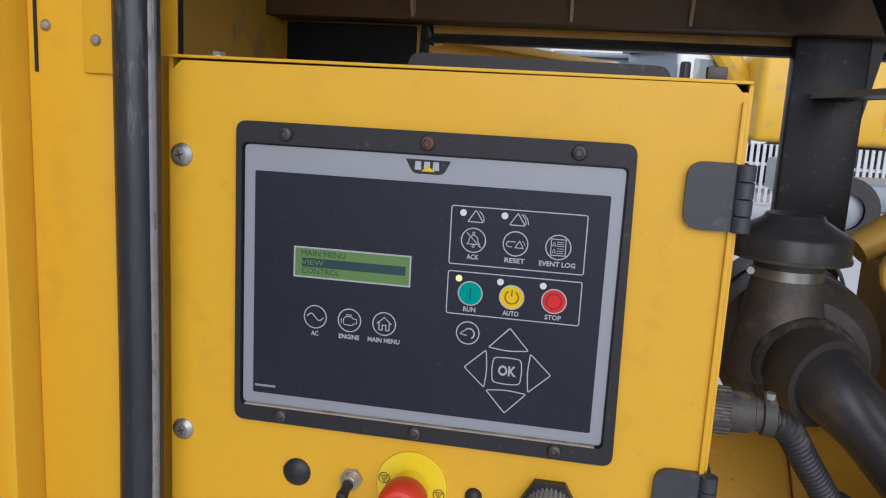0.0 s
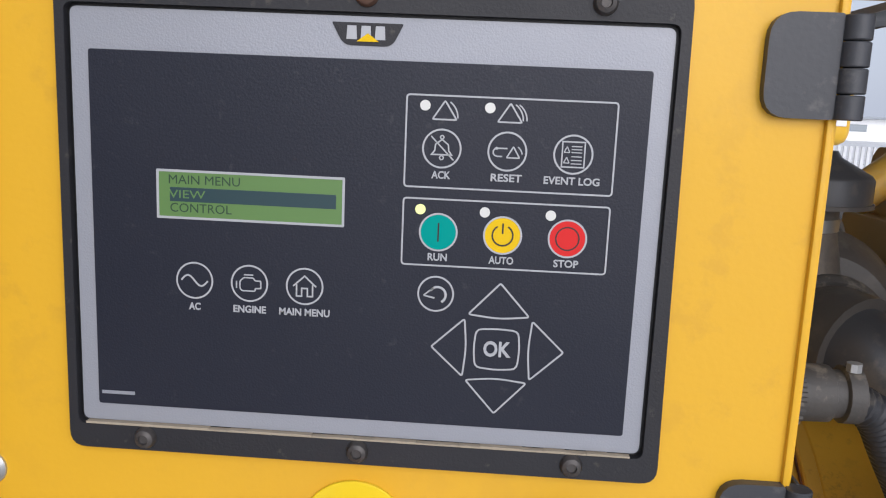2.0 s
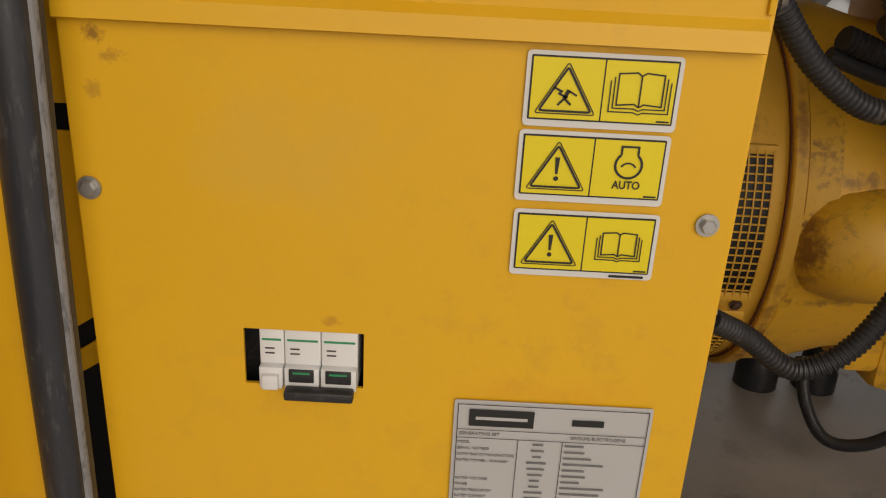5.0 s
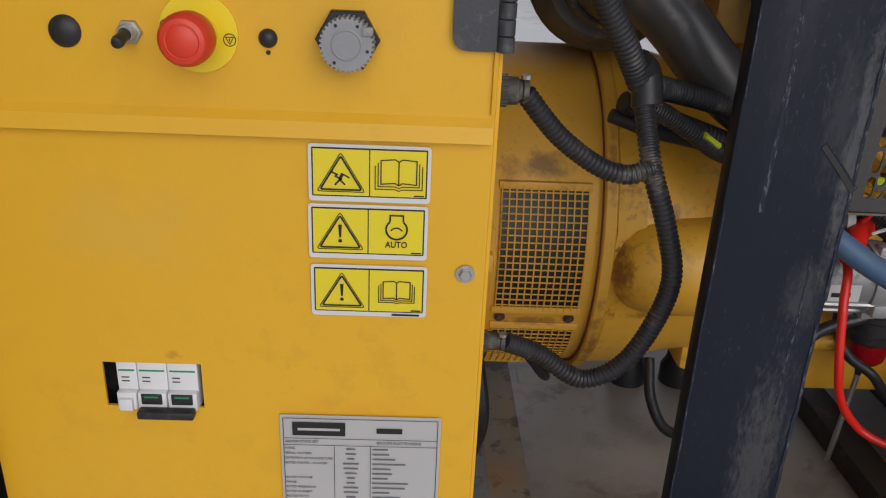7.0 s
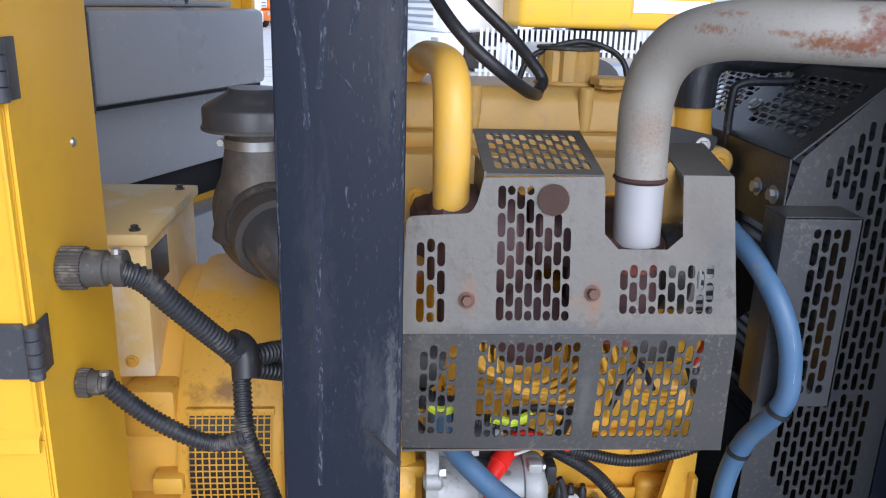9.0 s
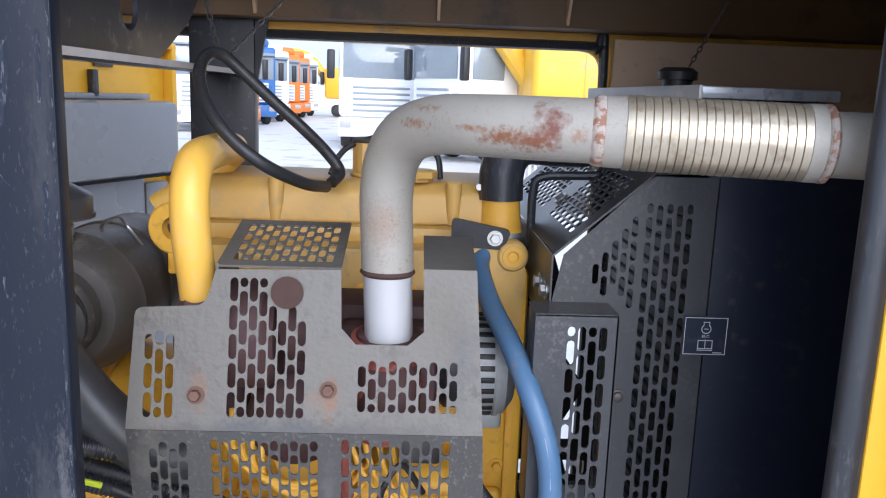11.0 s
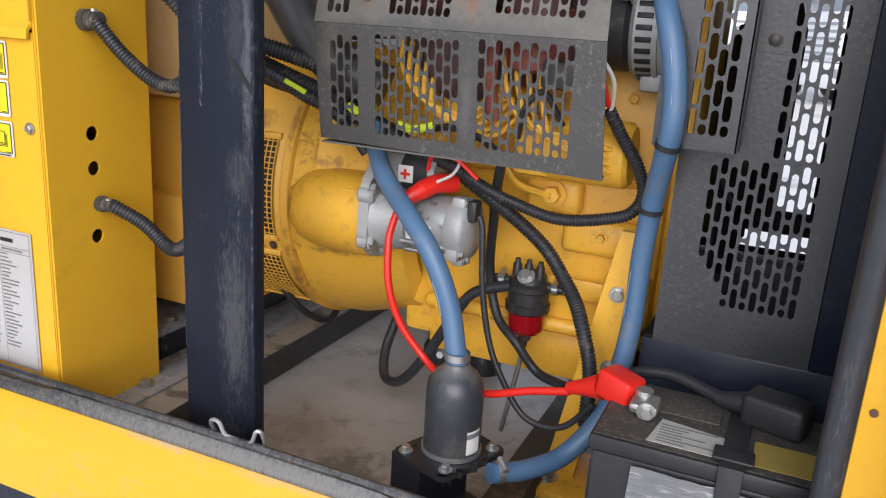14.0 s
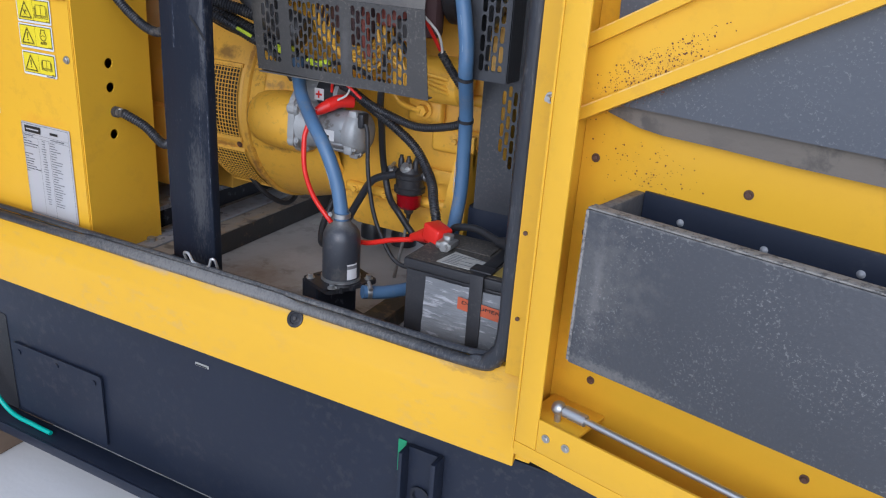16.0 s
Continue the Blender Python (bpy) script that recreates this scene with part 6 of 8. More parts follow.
# manifold and turbo behind the guard
man = part("exhaust_manifold", box(B(), 0.44, 0.765, 0.93, 1.02, 1.235, 1.31, 0.02), MANIFOLD, eng, "red-brown heat-stained exhaust manifold")
for x in (0.50, 0.58, 0.66, 0.735):
    part("runner", box(B(), x - 0.024, x + 0.024, 0.90, 0.94, 1.14, 1.29, 0.012), MANIFOLD, man)
part("manifold_riser", cyl(B(), (0.70, 0.845, 1.20), (0.70, 0.845, 1.30), 0.038, seg=24, bev=0.004), MANIFOLD, eng)
part("turbine_case", cyl(B(), (0.575, 0.875, 1.30), (0.64, 0.875, 1.30), 0.048, seg=28, bev=0.01), MANIFOLD, eng)
part("compressor_case", cyl(B(), (0.46, 0.875, 1.285), (0.57, 0.875, 1.285), 0.066, seg=28, bev=0.012), MANIFOLD, eng)
part("turbine_housing", lathe(B(), (0.698, 0.862, 1.165), (0.698, 0.845, 1.2955), [(0, 0.030), (0.006, 0.040), (0.075, 0.043), (0.082, 0.036), (0.10, 0.034), (0.104, 0.042), (0.13, 0.042)], 28), ORANGE_RED, eng, "dull red-brown turbine housing under the exhaust stub")
part("heat_tube", tube(B(), [(0.655, 0.83, 1.10), (0.65, 0.82, 1.15), (0.652, 0.825, 1.20)], 0.009, seg=10), ORANGE_RED, eng)
part("sensor_block", box(B(), 0.715, 0.765, 0.82, 0.85, 1.145, 1.18, 0.006), DARKBOLT, eng)
for p in ([(0.46, 0.80, 1.10), (0.475, 0.795, 1.095), (0.50, 0.80, 1.102)], [(0.535, 0.80, 1.083), (0.56, 0.795, 1.080), (0.585, 0.80, 1.087)]):
    part("yellow_tag", tube(B(), p, 0.006, seg=8), TAG_Y, eng)
# front end: timing cover and support bracket
part("timing_cover", box(B(), 0.855, 0.885, 1.01, 1.28, 0.78, 1.34, 0.012), ENGINE_Y, eng)
bm = prism(B(), [(0.745, 0.56), (0.79, 0.56), (0.85, 0.90), (0.85, 0.96), (0.82, 0.96)], front(0.93), 0.012)
br = part("support_bracket", bm, ENGINE_Y, eng, "yellow folded engine mounting bracket")
part("bracket_web", box(B(), 0.80, 0.81, 0.90, 1.03, 0.57, 0.93, 0.004, Matrix.Translation((0.04, 0, 0)) @ Matrix.Identity(4)), ENGINE_Y, br)
part("bracket_foot", box(B(), 0.72, 0.83, 0.86, 1.0, 0.5605, 0.575, 0.003), ENGINE_Y, br)
for z in (0.87, 0.76):
    part("bracket_bolt", hexbolt(B(), (0.825, 0.918, z), (0.2, -1, 0), 0.008, 0.008), ZINC, br)
part("foot_bolt", hexbolt(B(), (0.755, 0.90, 0.575), (0, 0, 1), 0.014, 0.014), ZINC, br)

# ---- starter motor ----
st = thing("starter_motor", (0.55, 0.86, 0.90), "grey cast starter motor with solenoid and red boot", "starter motor")
bm = prism(B(), rounded([(0.852, 0.876), (0.905, 0.876), (0.935, 0.92), (0.935, 1.0), (0.90, 1.03), (0.86, 1.03), (0.822, 0.99), (0.815, 0.91)], 0.012, 4), Matrix(((0, 0, 1, 0.462), (1, 0, 0, 0), (0, 1, 0, 0), (0, 0, 0, 1))), 0.016)
part("flange", bm, SILVER, st)
part("nose", lathe(B(), (0.478, 0.868, 0.938), (0.53, 0.868, 0.938), [(0, 0.050), (0.02, 0.047), (0.052, 0.043)], 28), SILVER, st)
part("body", lathe(B(), (0.53, 0.868, 0.938), (0.592, 0.868, 0.938), [(0, 0.041), (0.003, 0.0425), (0.059, 0.0425), (0.062, 0.041)], 32), STARTER_BAND, st)
part("end_cap", lathe(B(), (0.592, 0.868, 0.938), (0.626, 0.868, 0.938), [(0, 0.0445), (0.002, 0.0455), (0.018, 0.0455), (0.024, 0.044), (0.030, 0.038), (0.034, 0.02)], 28), SILVER, st)
for dy, dz in ((-0.034, -0.030), (-0.018, 0.040), (-0.012, -0.042)):
    part("end_lug", box(B(), 0.596, 0.616, 0.868 + dy - 0.009, 0.868 + dy + 0.009, 0.938 + dz - 0.009, 0.938 + dz + 0.009, 0.004), SILVER, st)
    part("lug_nut", hexbolt(B(), (0.616, 0.868 + dy, 0.938 + dz), (1, 0, 0), 0.005, 0.005), ZINC, st)
for dy, dz, r in ((-0.040, -0.032, 0.012), (-0.040, 0.036, 0.013), (0.0, -0.050, 0.011)):
    part("flange_boss", cyl(B(), (0.458, 0.868 + dy, 0.938 + dz), (0.484, 0.868 + dy, 0.938 + dz), r, seg=18, bev=0.004), SILVER, st)
part("terminal_cover", box(B(), 0.620, 0.634, 0.838, 0.862, 0.955, 0.985, 0.004), PLASTIC, st)
part("solenoid", lathe(B(), (0.478, 0.878, 1.008), (0.562, 0.878, 1.008), [(0, 0.026), (0.05, 0.026), (0.054, 0.028), (0.084, 0.028)], 24), SILVER, st)
part("solenoid_cap", lathe(B(), (0.51, 0.878, 1.008), (0.552, 0.878, 1.008), [(0, 0.0284), (0.042, 0.0288)], 24), PLASTIC, st)
me = sheet(rect(0.508, 0.531, 0.996, 1.020), [], front(0.8482), 0.0006)
pl = part("plus_label", me, STICK_W, st, "white label with a red cross")
bm = stroke(B(), [(0.512, 1.008), (0.527, 1.008)], 0.004, front(0.8474))
stroke(bm, [(0.5195, 1.0005), (0.5195, 1.0155)], 0.004, front(0.8470))
part("cross", bm, RED, pl)
me = sheet(rect(0.536, 0.574, 0.922, 0.944), [], front(0.8248), 0.0006)
dl = part("data_label", me, STICK_W, st)
part("print_bar", box(B(), 0.539, 0.562, 0.8235, 0.8241, 0.928, 0.9335), INK_BLACK, dl)
for y, z in ((0.825, 0.905), (0.828, 0.985), (0.90, 0.89)):
    part("flange_bolt", hexbolt(B(), (0.478, y, z), (1, 0, 0), 0.008, 0.008), ZINC, st)
for y, z in ((0.832, 0.915), (0.85, 0.899)):
    part("through_bolt", cyl(B(), (0.525, y, z), (0.610, y, z), 0.004, seg=8), ZINC, st)
st.location = st.location + Vector((0.0, 0.010, -0.001))

# ---- exhaust ----
ex = thing("exhaust_pipe", (0.70, 0.835, 1.25), "pale exhaust pipe with rust patches and flexible bellows", "exhaust pipe")
part("stub", cyl(B(), (0.700, 0.831, 1.296), (0.697, 0.830, 1.372), 0.0275, seg=32), EXH_CLEAN, ex)
part("weld_bead", lathe(B(), (0.697, 0.830, 1.369), (0.697, 0.830, 1.376), [(0, 0.028), (0.0035, 0.0312), (0.007, 0.0295)], 32), DARK_RUST, ex)
line = [(0.697, 0.830, 1.374), (0.695, 0.829, 1.42), (0.694, 0.824, 1.462), (0.700, 0.810, 1.50), (0.717, 0.785, 1.527), (0.748, 0.749, 1.5395), (0.79, 0.713, 1.5415), (0.84, 0.688, 1.5415), (0.884, 0.675, 1.5415)]
part("elbow", tube(B(), line, 0.0292, seg=32, n=8), EXHAUST, ex)
A, Bp = Vector((0.884, 0.675, 1.5415)), Vector((1.071, 0.640, 1.5385))
ax = (Bp - A).normalized()
n = (Bp - A).length
prof = [(-0.003, 0.0285), (-0.001, 0.0305), (0.002, 0.0322), (0.006, 0.0322), (0.009, 0.0312), (0.010, 0.029)]
part("bellows_collar", lathe(B(), A, Bp, prof, 36, caps=False), WELD, ex, "rust-stained weld collar")
part("bellows_sleeve", lathe(B(), A, Bp, [(0.008, 0.030), (0.0085, 0.0318), (0.0275, 0.032)], 36, caps=False), EXHAUST, ex)
prof = []
k = 21
s0, s1 = 0.026, n - 0.012
for i in range(k):
    a = s0 + (s1 - s0) * i / k
    w = (s1 - s0) / k
    prof += [(a, 0.0316), (a + 0.08 * w, 0.0332), (a + 0.9 * w, 0.0336), (a + 0.97 * w, 0.0316)]
part("bellows", lathe(B(), A, Bp, prof, 40, caps=False), FLEX, ex, "bright ribbed stainless bellows")
part("end_collar", lathe(B(), A + ax * (n - 0.013), Bp + ax * 0.006, [(0, 0.032), (0.001, 0.0338), (0.013, 0.0338), (0.015, 0.031)], 36), EXHAUST, ex)
part("end_weld", lathe(B(), A + ax * (n + 0.001), Bp + ax * 0.02, [(0, 0.0315), (0.002, 0.0342), (0.006, 0.034), (0.009, 0.030)], 36, caps=False), WELD, ex)
part("outlet_pipe", cyl(B(), Bp, Bp + ax * 0.15, 0.0285, seg=32), EXHAUST, ex)

# ---- slotted guard in front of the manifold ----
gd = thing("manifold_guard", (0.62, 0.77, 1.06), "dirty grey slotted steel heat guard with rusty bolts", "guard")
ua = math.atan2(0.803 - 0.765, 1.385 - 1.207)
UP = Matrix.Translation((0, 0.765, 1.207)) @ Matrix.Rotation(-ua, 4, "X") @ Matrix.Translation((0, 0, -1.207)) @ FRONT
la = math.atan2(0.779 - 0.765, 1.207 - 1.055)
LOW = Matrix.Translation((0, 0.765, 1.207)) @ Matrix.Rotation(la, 4, "X") @ Matrix.Translation((0, 0, -1.207)) @ FRONT
out = [(0.424, 1.207), (0.806, 1.207), (0.795, 1.386), (0.737, 1.386), (0.739, 1.318), (0.722, 1.303), (0.666, 1.303), (0.650, 1.320), (0.648, 1.383), (0.514, 1.380), (0.507, 1.352), (0.500, 1.341), (0.430, 1.337)]
out = rounded(out, [0, 0, 0.002, 0.002, 0, 0, 0, 0, 0.002, 0.002, 0.006, 0.006, 0.008], 3)
hol = slots(0.440, 0.474, 1.220, 1.313, 0.0113, 0.0068, 0.0265)
hol += slots(0.529, 0.613, 1.222, 1.372, 0.0105, 0.0068, 0.0265, keep=lambda x, z: not (x > 0.569 and z > 1.334))
hol += slots(0.668, 0.778, 1.230, 1.286, 0.011, 0.0068, 0.0225)
hol.append(circle(0.591, 1.357, 0.0138, 26))
hol += [circle(0.4965, 1.246, 0.005), circle(0.638, 1.253, 0.005)]
upper = part("upper_face", sheet(out, hol, UP, 0.0017), GUARD, gd)
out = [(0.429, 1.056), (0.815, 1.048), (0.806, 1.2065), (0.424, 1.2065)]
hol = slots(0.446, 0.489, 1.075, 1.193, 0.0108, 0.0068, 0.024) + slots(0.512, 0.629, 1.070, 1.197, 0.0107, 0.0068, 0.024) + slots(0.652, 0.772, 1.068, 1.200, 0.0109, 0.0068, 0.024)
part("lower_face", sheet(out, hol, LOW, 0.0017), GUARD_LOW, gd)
top_a = math.atan2(0.028, 0.13)
T1 = Matrix.Translation((0, 0.803, 1.381)) @ Matrix.Rotation(top_a, 4, "X")
hol = slots(0.527, 0.638, 0.014, 0.122, 0.0105, 0.0066, 0.0235)
part("top_face", sheet([(0.514, 0.0), (0.648, 0.0), (0.648, 0.135), (0.514, 0.135)], hol, T1, 0.0025), GUARD, gd)
part("rear_top_face", sheet([(0.737, 0.004), (0.795, 0.004), (0.795, 0.10), (0.737, 0.10)], [], T1, 0.0025), GUARD, gd)
part("blanking_disc", sheet(circle(0.591, 1.357, 0.0175, 26), [], UP @ Matrix.Translation((0, 0, 0.0035)), 0.001), DARK_RUST, gd, "rust-brown disc behind the round hole")
part("return_edge", box(B(), 0.514, 0.5165, 0.803, 0.90, 1.345, 1.383), GUARD, gd)
for i in range(5):  # a fan of injection pipes behind the guard
    s = 0.012 * i
    part("injection_pipe", tube(B(), [(0.50 + s, 0.875, 1.20 - s), (0.505 + s, 0.862, 1.155 - s), (0.54 + s, 0.855, 1.115 - 0.6 * s), (0.60 + s, 0.858, 1.10 - 0.5 * s), (0.645 + s, 0.868, 1.125)], 0.0036, seg=8), ENGINE_Y, eng)
for i in range(4):
    s = 0.016 * i
    part("injection_pipe", tube(B(), [(0.655 + s, 0.872, 1.20), (0.66 + s, 0.85, 1.15), (0.69 + 0.8 * s, 0.845, 1.10 - 0.3 * s), (0.75 + 0.4 * s, 0.855, 1.085 - 0.5 * s), (0.80, 0.89, 1.07 - 0.6 * s)], 0.0036, seg=8), ENGINE_Y, eng)
part("turbo_housing", lathe(B(), (0.585, 0.90, 1.17), (0.585, 0.86, 1.17), [(0, 0.055), (0.012, 0.06), (0.028, 0.052), (0.04, 0.03)], 28), MANIFOLD, eng, "dark red-brown cast housing")
part("loom_wire", tube(B(), [(0.69, 0.83, 1.08), (0.70, 0.82, 1.12), (0.72, 0.83, 1.14), (0.745, 0.84, 1.10)], 0.004, seg=8), PLASTIC, eng)
part("loom_wire", tube(B(), [(0.56, 0.83, 1.075), (0.60, 0.82, 1.085), (0.64, 0.825, 1.075), (0.66, 0.835, 1.06)], 0.005, seg=8), PLASTIC, eng)
part("bottom_return", box(B(), 0.429, 0.812, 0.781, 0.80, 1.050, 1.0525), GUARD, gd)
for x, y, z, c in ((0.497, 0.774, 1.244, 0), (0.638, 0.7765, 1.252, 1)):
    part("guard_bolt", hexbolt(B(), (x, y - 0.001, z), (0, -1, 0.2), 0.0064, 0.008), RUSTBOLT, gd, "rusty hexagon bolt")

# big yellow pipe over the manifold
bm = tube(B(), [(0.485, 0.858, 1.28), (0.482, 0.846, 1.35), (0.480, 0.832, 1.405), (0.479, 0.832, 1.447), (0.478, 0.848, 1.474), (0.476, 0.882, 1.487), (0.472, 0.96, 1.489), (0.466, 1.06, 1.486), (0.461, 1.125, 1.482), (0.450, 1.152, 1.470), (0.425, 1.15, 1.445), (0.395, 1.14, 1.422), (0.35, 1.13, 1.39)], 0.0215, seg=24, n=10)
tagged(part("charge_air_pipe", bm, PIPE_Y), "fat bent yellow charge-air pipe", "pipe")

# ---- air cleaner ----
ac = thing("air_cleaner", (0.28, 1.1, 1.18), "dusty black air cleaner with rain cap and rubber elbow", "air cleaner")
part("canister", lathe(B(), (0.2635, 0.98, 1.272), (0.281, 1.25, 1.272), [(0, 0.045), (0.004, 0.075), (0.018, 0.088), (0.045, 0.094), (0.05, 0.098), (0.075, 0.098), (0.08, 0.094), (0.15, 0.094), (0.154, 0.097), (0.165, 0.097), (0.169, 0.094), (0.26, 0.094), (0.27, 0.08)], 44), AIR_RUBBER, ac)
part("canister_step", lathe(B(), (0.262, 0.945, 1.272), (0.2622, 0.985, 1.272), [(0, 0.05), (0.006, 0.056), (0.036, 0.060)], 36), AIR_RUBBER, ac)
part("step_ring", lathe(B(), (0.262, 0.946, 1.272), (0.2622, 0.958, 1.272), [(0, 0.052), (-0.002, 0.056), (0.003, 0.0605), (0.010, 0.0615), (0.012, 0.058)], 40, caps=False), CONN, ac, "dusty brown band round the canister end")
part("inlet_elbow", tube(B(), [(0.238, 1.0, 1.25), (0.238, 1.0, 1.31), (0.238, 1.0, 1.37)], lambda t: 0.062 - 0.022 * t, seg=28), AIR_RUBBER, ac)
part("neck", cyl(B(), (0.238, 1.0, 1.345), (0.238, 1.0, 1.405), 0.0395, seg=28), AIR_RUBBER, ac)
part("clip", clamp(B(), (0.238, 1.0, 1.376), (0, 0, 1), 0.040, 0.012), ZINC, ac)
part("rain_cap", lathe(B(), (0.238, 1.0, 1.394), (0.238, 1.0, 1.448), [(0, 0.062), (0.0, 0.0665), (0.026, 0.0665), (0.030, 0.064), (0.046, 0.036), (0.052, 0.032), (0.054, 0.005)], 40), PIPE_BLACK, ac)
part("cap_rim", lathe(B(), (0.238, 1.0, 1.394), (0.238, 1.0, 1.398), [(0, 0.066), (0, 0.0685), (0.004, 0.0685), (0.004, 0.066)], 40, caps=False), AIR_RUBBER, ac)
bm = tube(B(), [(0.264, 0.945, 1.272), (0.268, 0.915, 1.274), (0.286, 0.886, 1.262), (0.32, 0.868, 1.228), (0.36, 0.86, 1.185), (0.41, 0.862, 1.145), (0.47, 0.875, 1.12)], lambda t: 0.05 - 0.016 * min(1, t / 0.45), seg=24, n=10)
part("outlet_pipe", bm, PIPE_BLACK, ac)
part("outlet_cuff", tube(B(), [(0.263, 0.95, 1.272), (0.265, 0.925, 1.274), (0.274, 0.905, 1.272)], 0.052, seg=24), AIR_RUBBER, ac)
part("wire_clip", tube(B(), [(0.275, 1.10, 1.362), (0.29, 1.09, 1.376), (0.305, 1.10, 1.378), (0.32, 1.09, 1.368), (0.335, 1.10, 1.340)], 0.0025, seg=6), ZINC, ac)

# ---- radiator and its guards ----
rad = thing("radiator", (1.12, 1.15, 0.56), "black engine radiator with header tank and filler cap", "radiator")
part("core", box(B(), 1.075, 1.175, 0.90, 1.44, 0.66, 1.50, 0.006), INK_BLACK, rad)
part("fan_shroud", sheet([(0.872, 0.845), (1.0745, 0.845), (1.0745, 1.478), (0.99, 1.478), (0.925, 1.415), (0.925, 1.30), (0.905, 1.26), (0.872, 1.20)], [[(1.0, 0.93), (1.056, 0.93), (1.056, 1.455), (0.985, 1.455), (0.935, 1.406), (0.935, 1.34), (0.972, 1.322), (1.0, 1.24)], rect(0.935, 1.066, 0.858, 0.888, 0.006)], front(1.38), 0.004), BLACK_FOAM_SHADE, rad)
for i in range(40):
    z = 0.70 + i * 0.02
    part("fin", box(B(), 1.072, 1.0755, 0.93, 1.41, z, z + 0.004), BLACK_FOAM_SHADE, rad)
part("header_tank", box(B(), 1.06, 1.19, 0.88, 1.44, 1.50, 1.575, 0.008), BLACKP, rad)
tt = part("tank_top", box(B(), 1.045, 1.205, 0.865, 1.450, 1.5755, 1.589, 0.002), STRIP_STEEL, rad, "blue-grey flanged tank top")
part("tank_rim", box(B(), 1.040, 1.0445, 0.86, 1.455, 1.566, 1.590, 0.001), SILVER, tt)
part("filler_cap", lathe(B(), (1.123, 1.20, 1.592), (1.123, 1.20, 1.622), [(0, 0.022), (0.012, 0.022), (0.012, 0.03), (0.024, 0.03), (0.03, 0.022)], 20), PLASTIC, rad)
part("top_hose", tube(B(), [(0.848, 1.09, 1.425), (0.848, 1.09, 1.465), (0.858, 1.09, 1.492), (0.885, 1.09, 1.507), (0.96, 1.09, 1.506), (1.07, 1.09, 1.53)], 0.032, seg=20), RUBBER, rad)
part("hose_clip", clamp(B(), (0.848, 1.09, 1.442), (0, 0, 1), 0.0285, 0.01), ZINC, rad)
part("vent_pipe", tube(B(), [(0.888, 1.05, 1.36), (0.888, 1.05, 1.44), (0.90, 1.05, 1.462), (0.96, 1.05, 1.466), (1.06, 1.05, 1.47)], 0.006, seg=10), BLACKP, rad)
part("fan", cyl(B(), (0.92, 1.15, 1.08), (0.95, 1.15, 1.08), 0.05, seg=20, bev=0.005), PLASTIC, rad)
for i in range(7):
    m = Matrix.Translation((0.94, 1.15, 1.08)) @ Matrix.Rotation(2 * math.pi * i / 7, 4, "X") @ Matrix.Rotation(0.5, 4, "Z")
    part("fan_blade", box(B(), -0.004, 0.004, -0.035, 0.035, 0.04, 0.215, 0.003, m), BLACK_FOAM_SHADE, rad)

rg = thing("radiator_guard", (1.0, 0.86, 0.85), "dusty black slotted fan guard beside the radiator", "guard")
out = [(0.887, 0.84), (1.072, 0.84), (1.072, 1.49), (0.998, 1.488), (0.899, 1.392), (0.887, 1.33)]
hol = slots(0.925, 1.048, 0.90, 1.083, 0.0112, 0.0060, 0.0248, 0.0048, keep=lambda x, z: not (x < 0.955 and z < 0.935 + (0.955 - x)))
hol += slots(0.99, 1.048, 1.088, 1.455, 0.0112, 0.0060, 0.0248, 0.0048)
hol += slots(0.932, 0.985, 1.33, 1.445, 0.0107, 0.0058, 0.0235, 0.0048, keep=lambda x, z: z < 1.385 + (x - 0.935) * 1.05 and z > 1.352 - (x - 0.935) * 0.3)
hol.append(rect(0.893, 0.950, 1.105, 1.322))
part("side_plate", sheet(out, hol, front(0.857), 0.0016), GUARD_BLK, rg)
part("blank_plate", box(B(), 1.073, 1.24, 0.8548, 0.8575, 0.84, 1.495, 0.001), PANEL_DARK, rg)
part("inner_face", box(B(), 0.8855, 0.8875, 0.8575, 1.40, 1.30, 1.392), GUARD_BLK, rg)
for y, z in ((0.885, 1.343), (0.93, 1.343)):
    part("bolt", hexbolt(B(), (0.8855, y, z), (-1, 0, 0), 0.008, 0.007), ZINC, rg)
sl = Matrix.Translation((0.8875, 0.857, 1.393)) @ Matrix.Rotation(-math.atan2(0.096, 0.11), 4, "Y")
hol = slots(0.03, 0.13, 0.03, 0.19, 0.0105, 0.0062, 0.022, 0.0045) + slots(0.03, 0.13, 0.25, 0.50, 0.0105, 0.0062, 0.022, 0.0045)
part("sloping_face", sheet([(0, 0), (0.148, 0), (0.148, 0.54), (0, 0.54)], hol, sl, 0.0025), GUARD_BLK, rg)
part("top_band", box(B(), 0.998, 1.06, 0.857, 1.40, 1.486, 1.489), GUARD_BLK, rg)
for y in (1.065, 1.075):
    part("joint_bolt", hexbolt(B(), (0.93 if y < 1.07 else 0.975, y, 1.432 if y < 1.07 else 1.47), (-0.65, 0, 0.75), 0.007, 0.006), ZINC, rg)
bx = part("belt_guard", box(B(), 0.862, 0.888, 0.803, 0.856, 1.095, 1.335, 0.003), GUARD_BLK, rg, "dusty projecting belt guard box")
hol = slots(0.897, 0.9445, 1.112, 1.322, 0.0118, 0.0070, 0.0285)
part("belt_guard_face", sheet(rect(0.862, 0.955, 1.095, 1.335, 0.002), hol, front(0.8025), 0.0025), GUARD_BLK, bx)
part("belt_guard_top", box(B(), 0.862, 0.955, 0.8025, 0.8565, 1.3335, 1.336), GUARD_BLK, bx)
part("belt_guard_side", box(B(), 0.953, 0.9555, 0.8025, 0.8565, 1.095, 1.335), GUARD_BLK, bx)
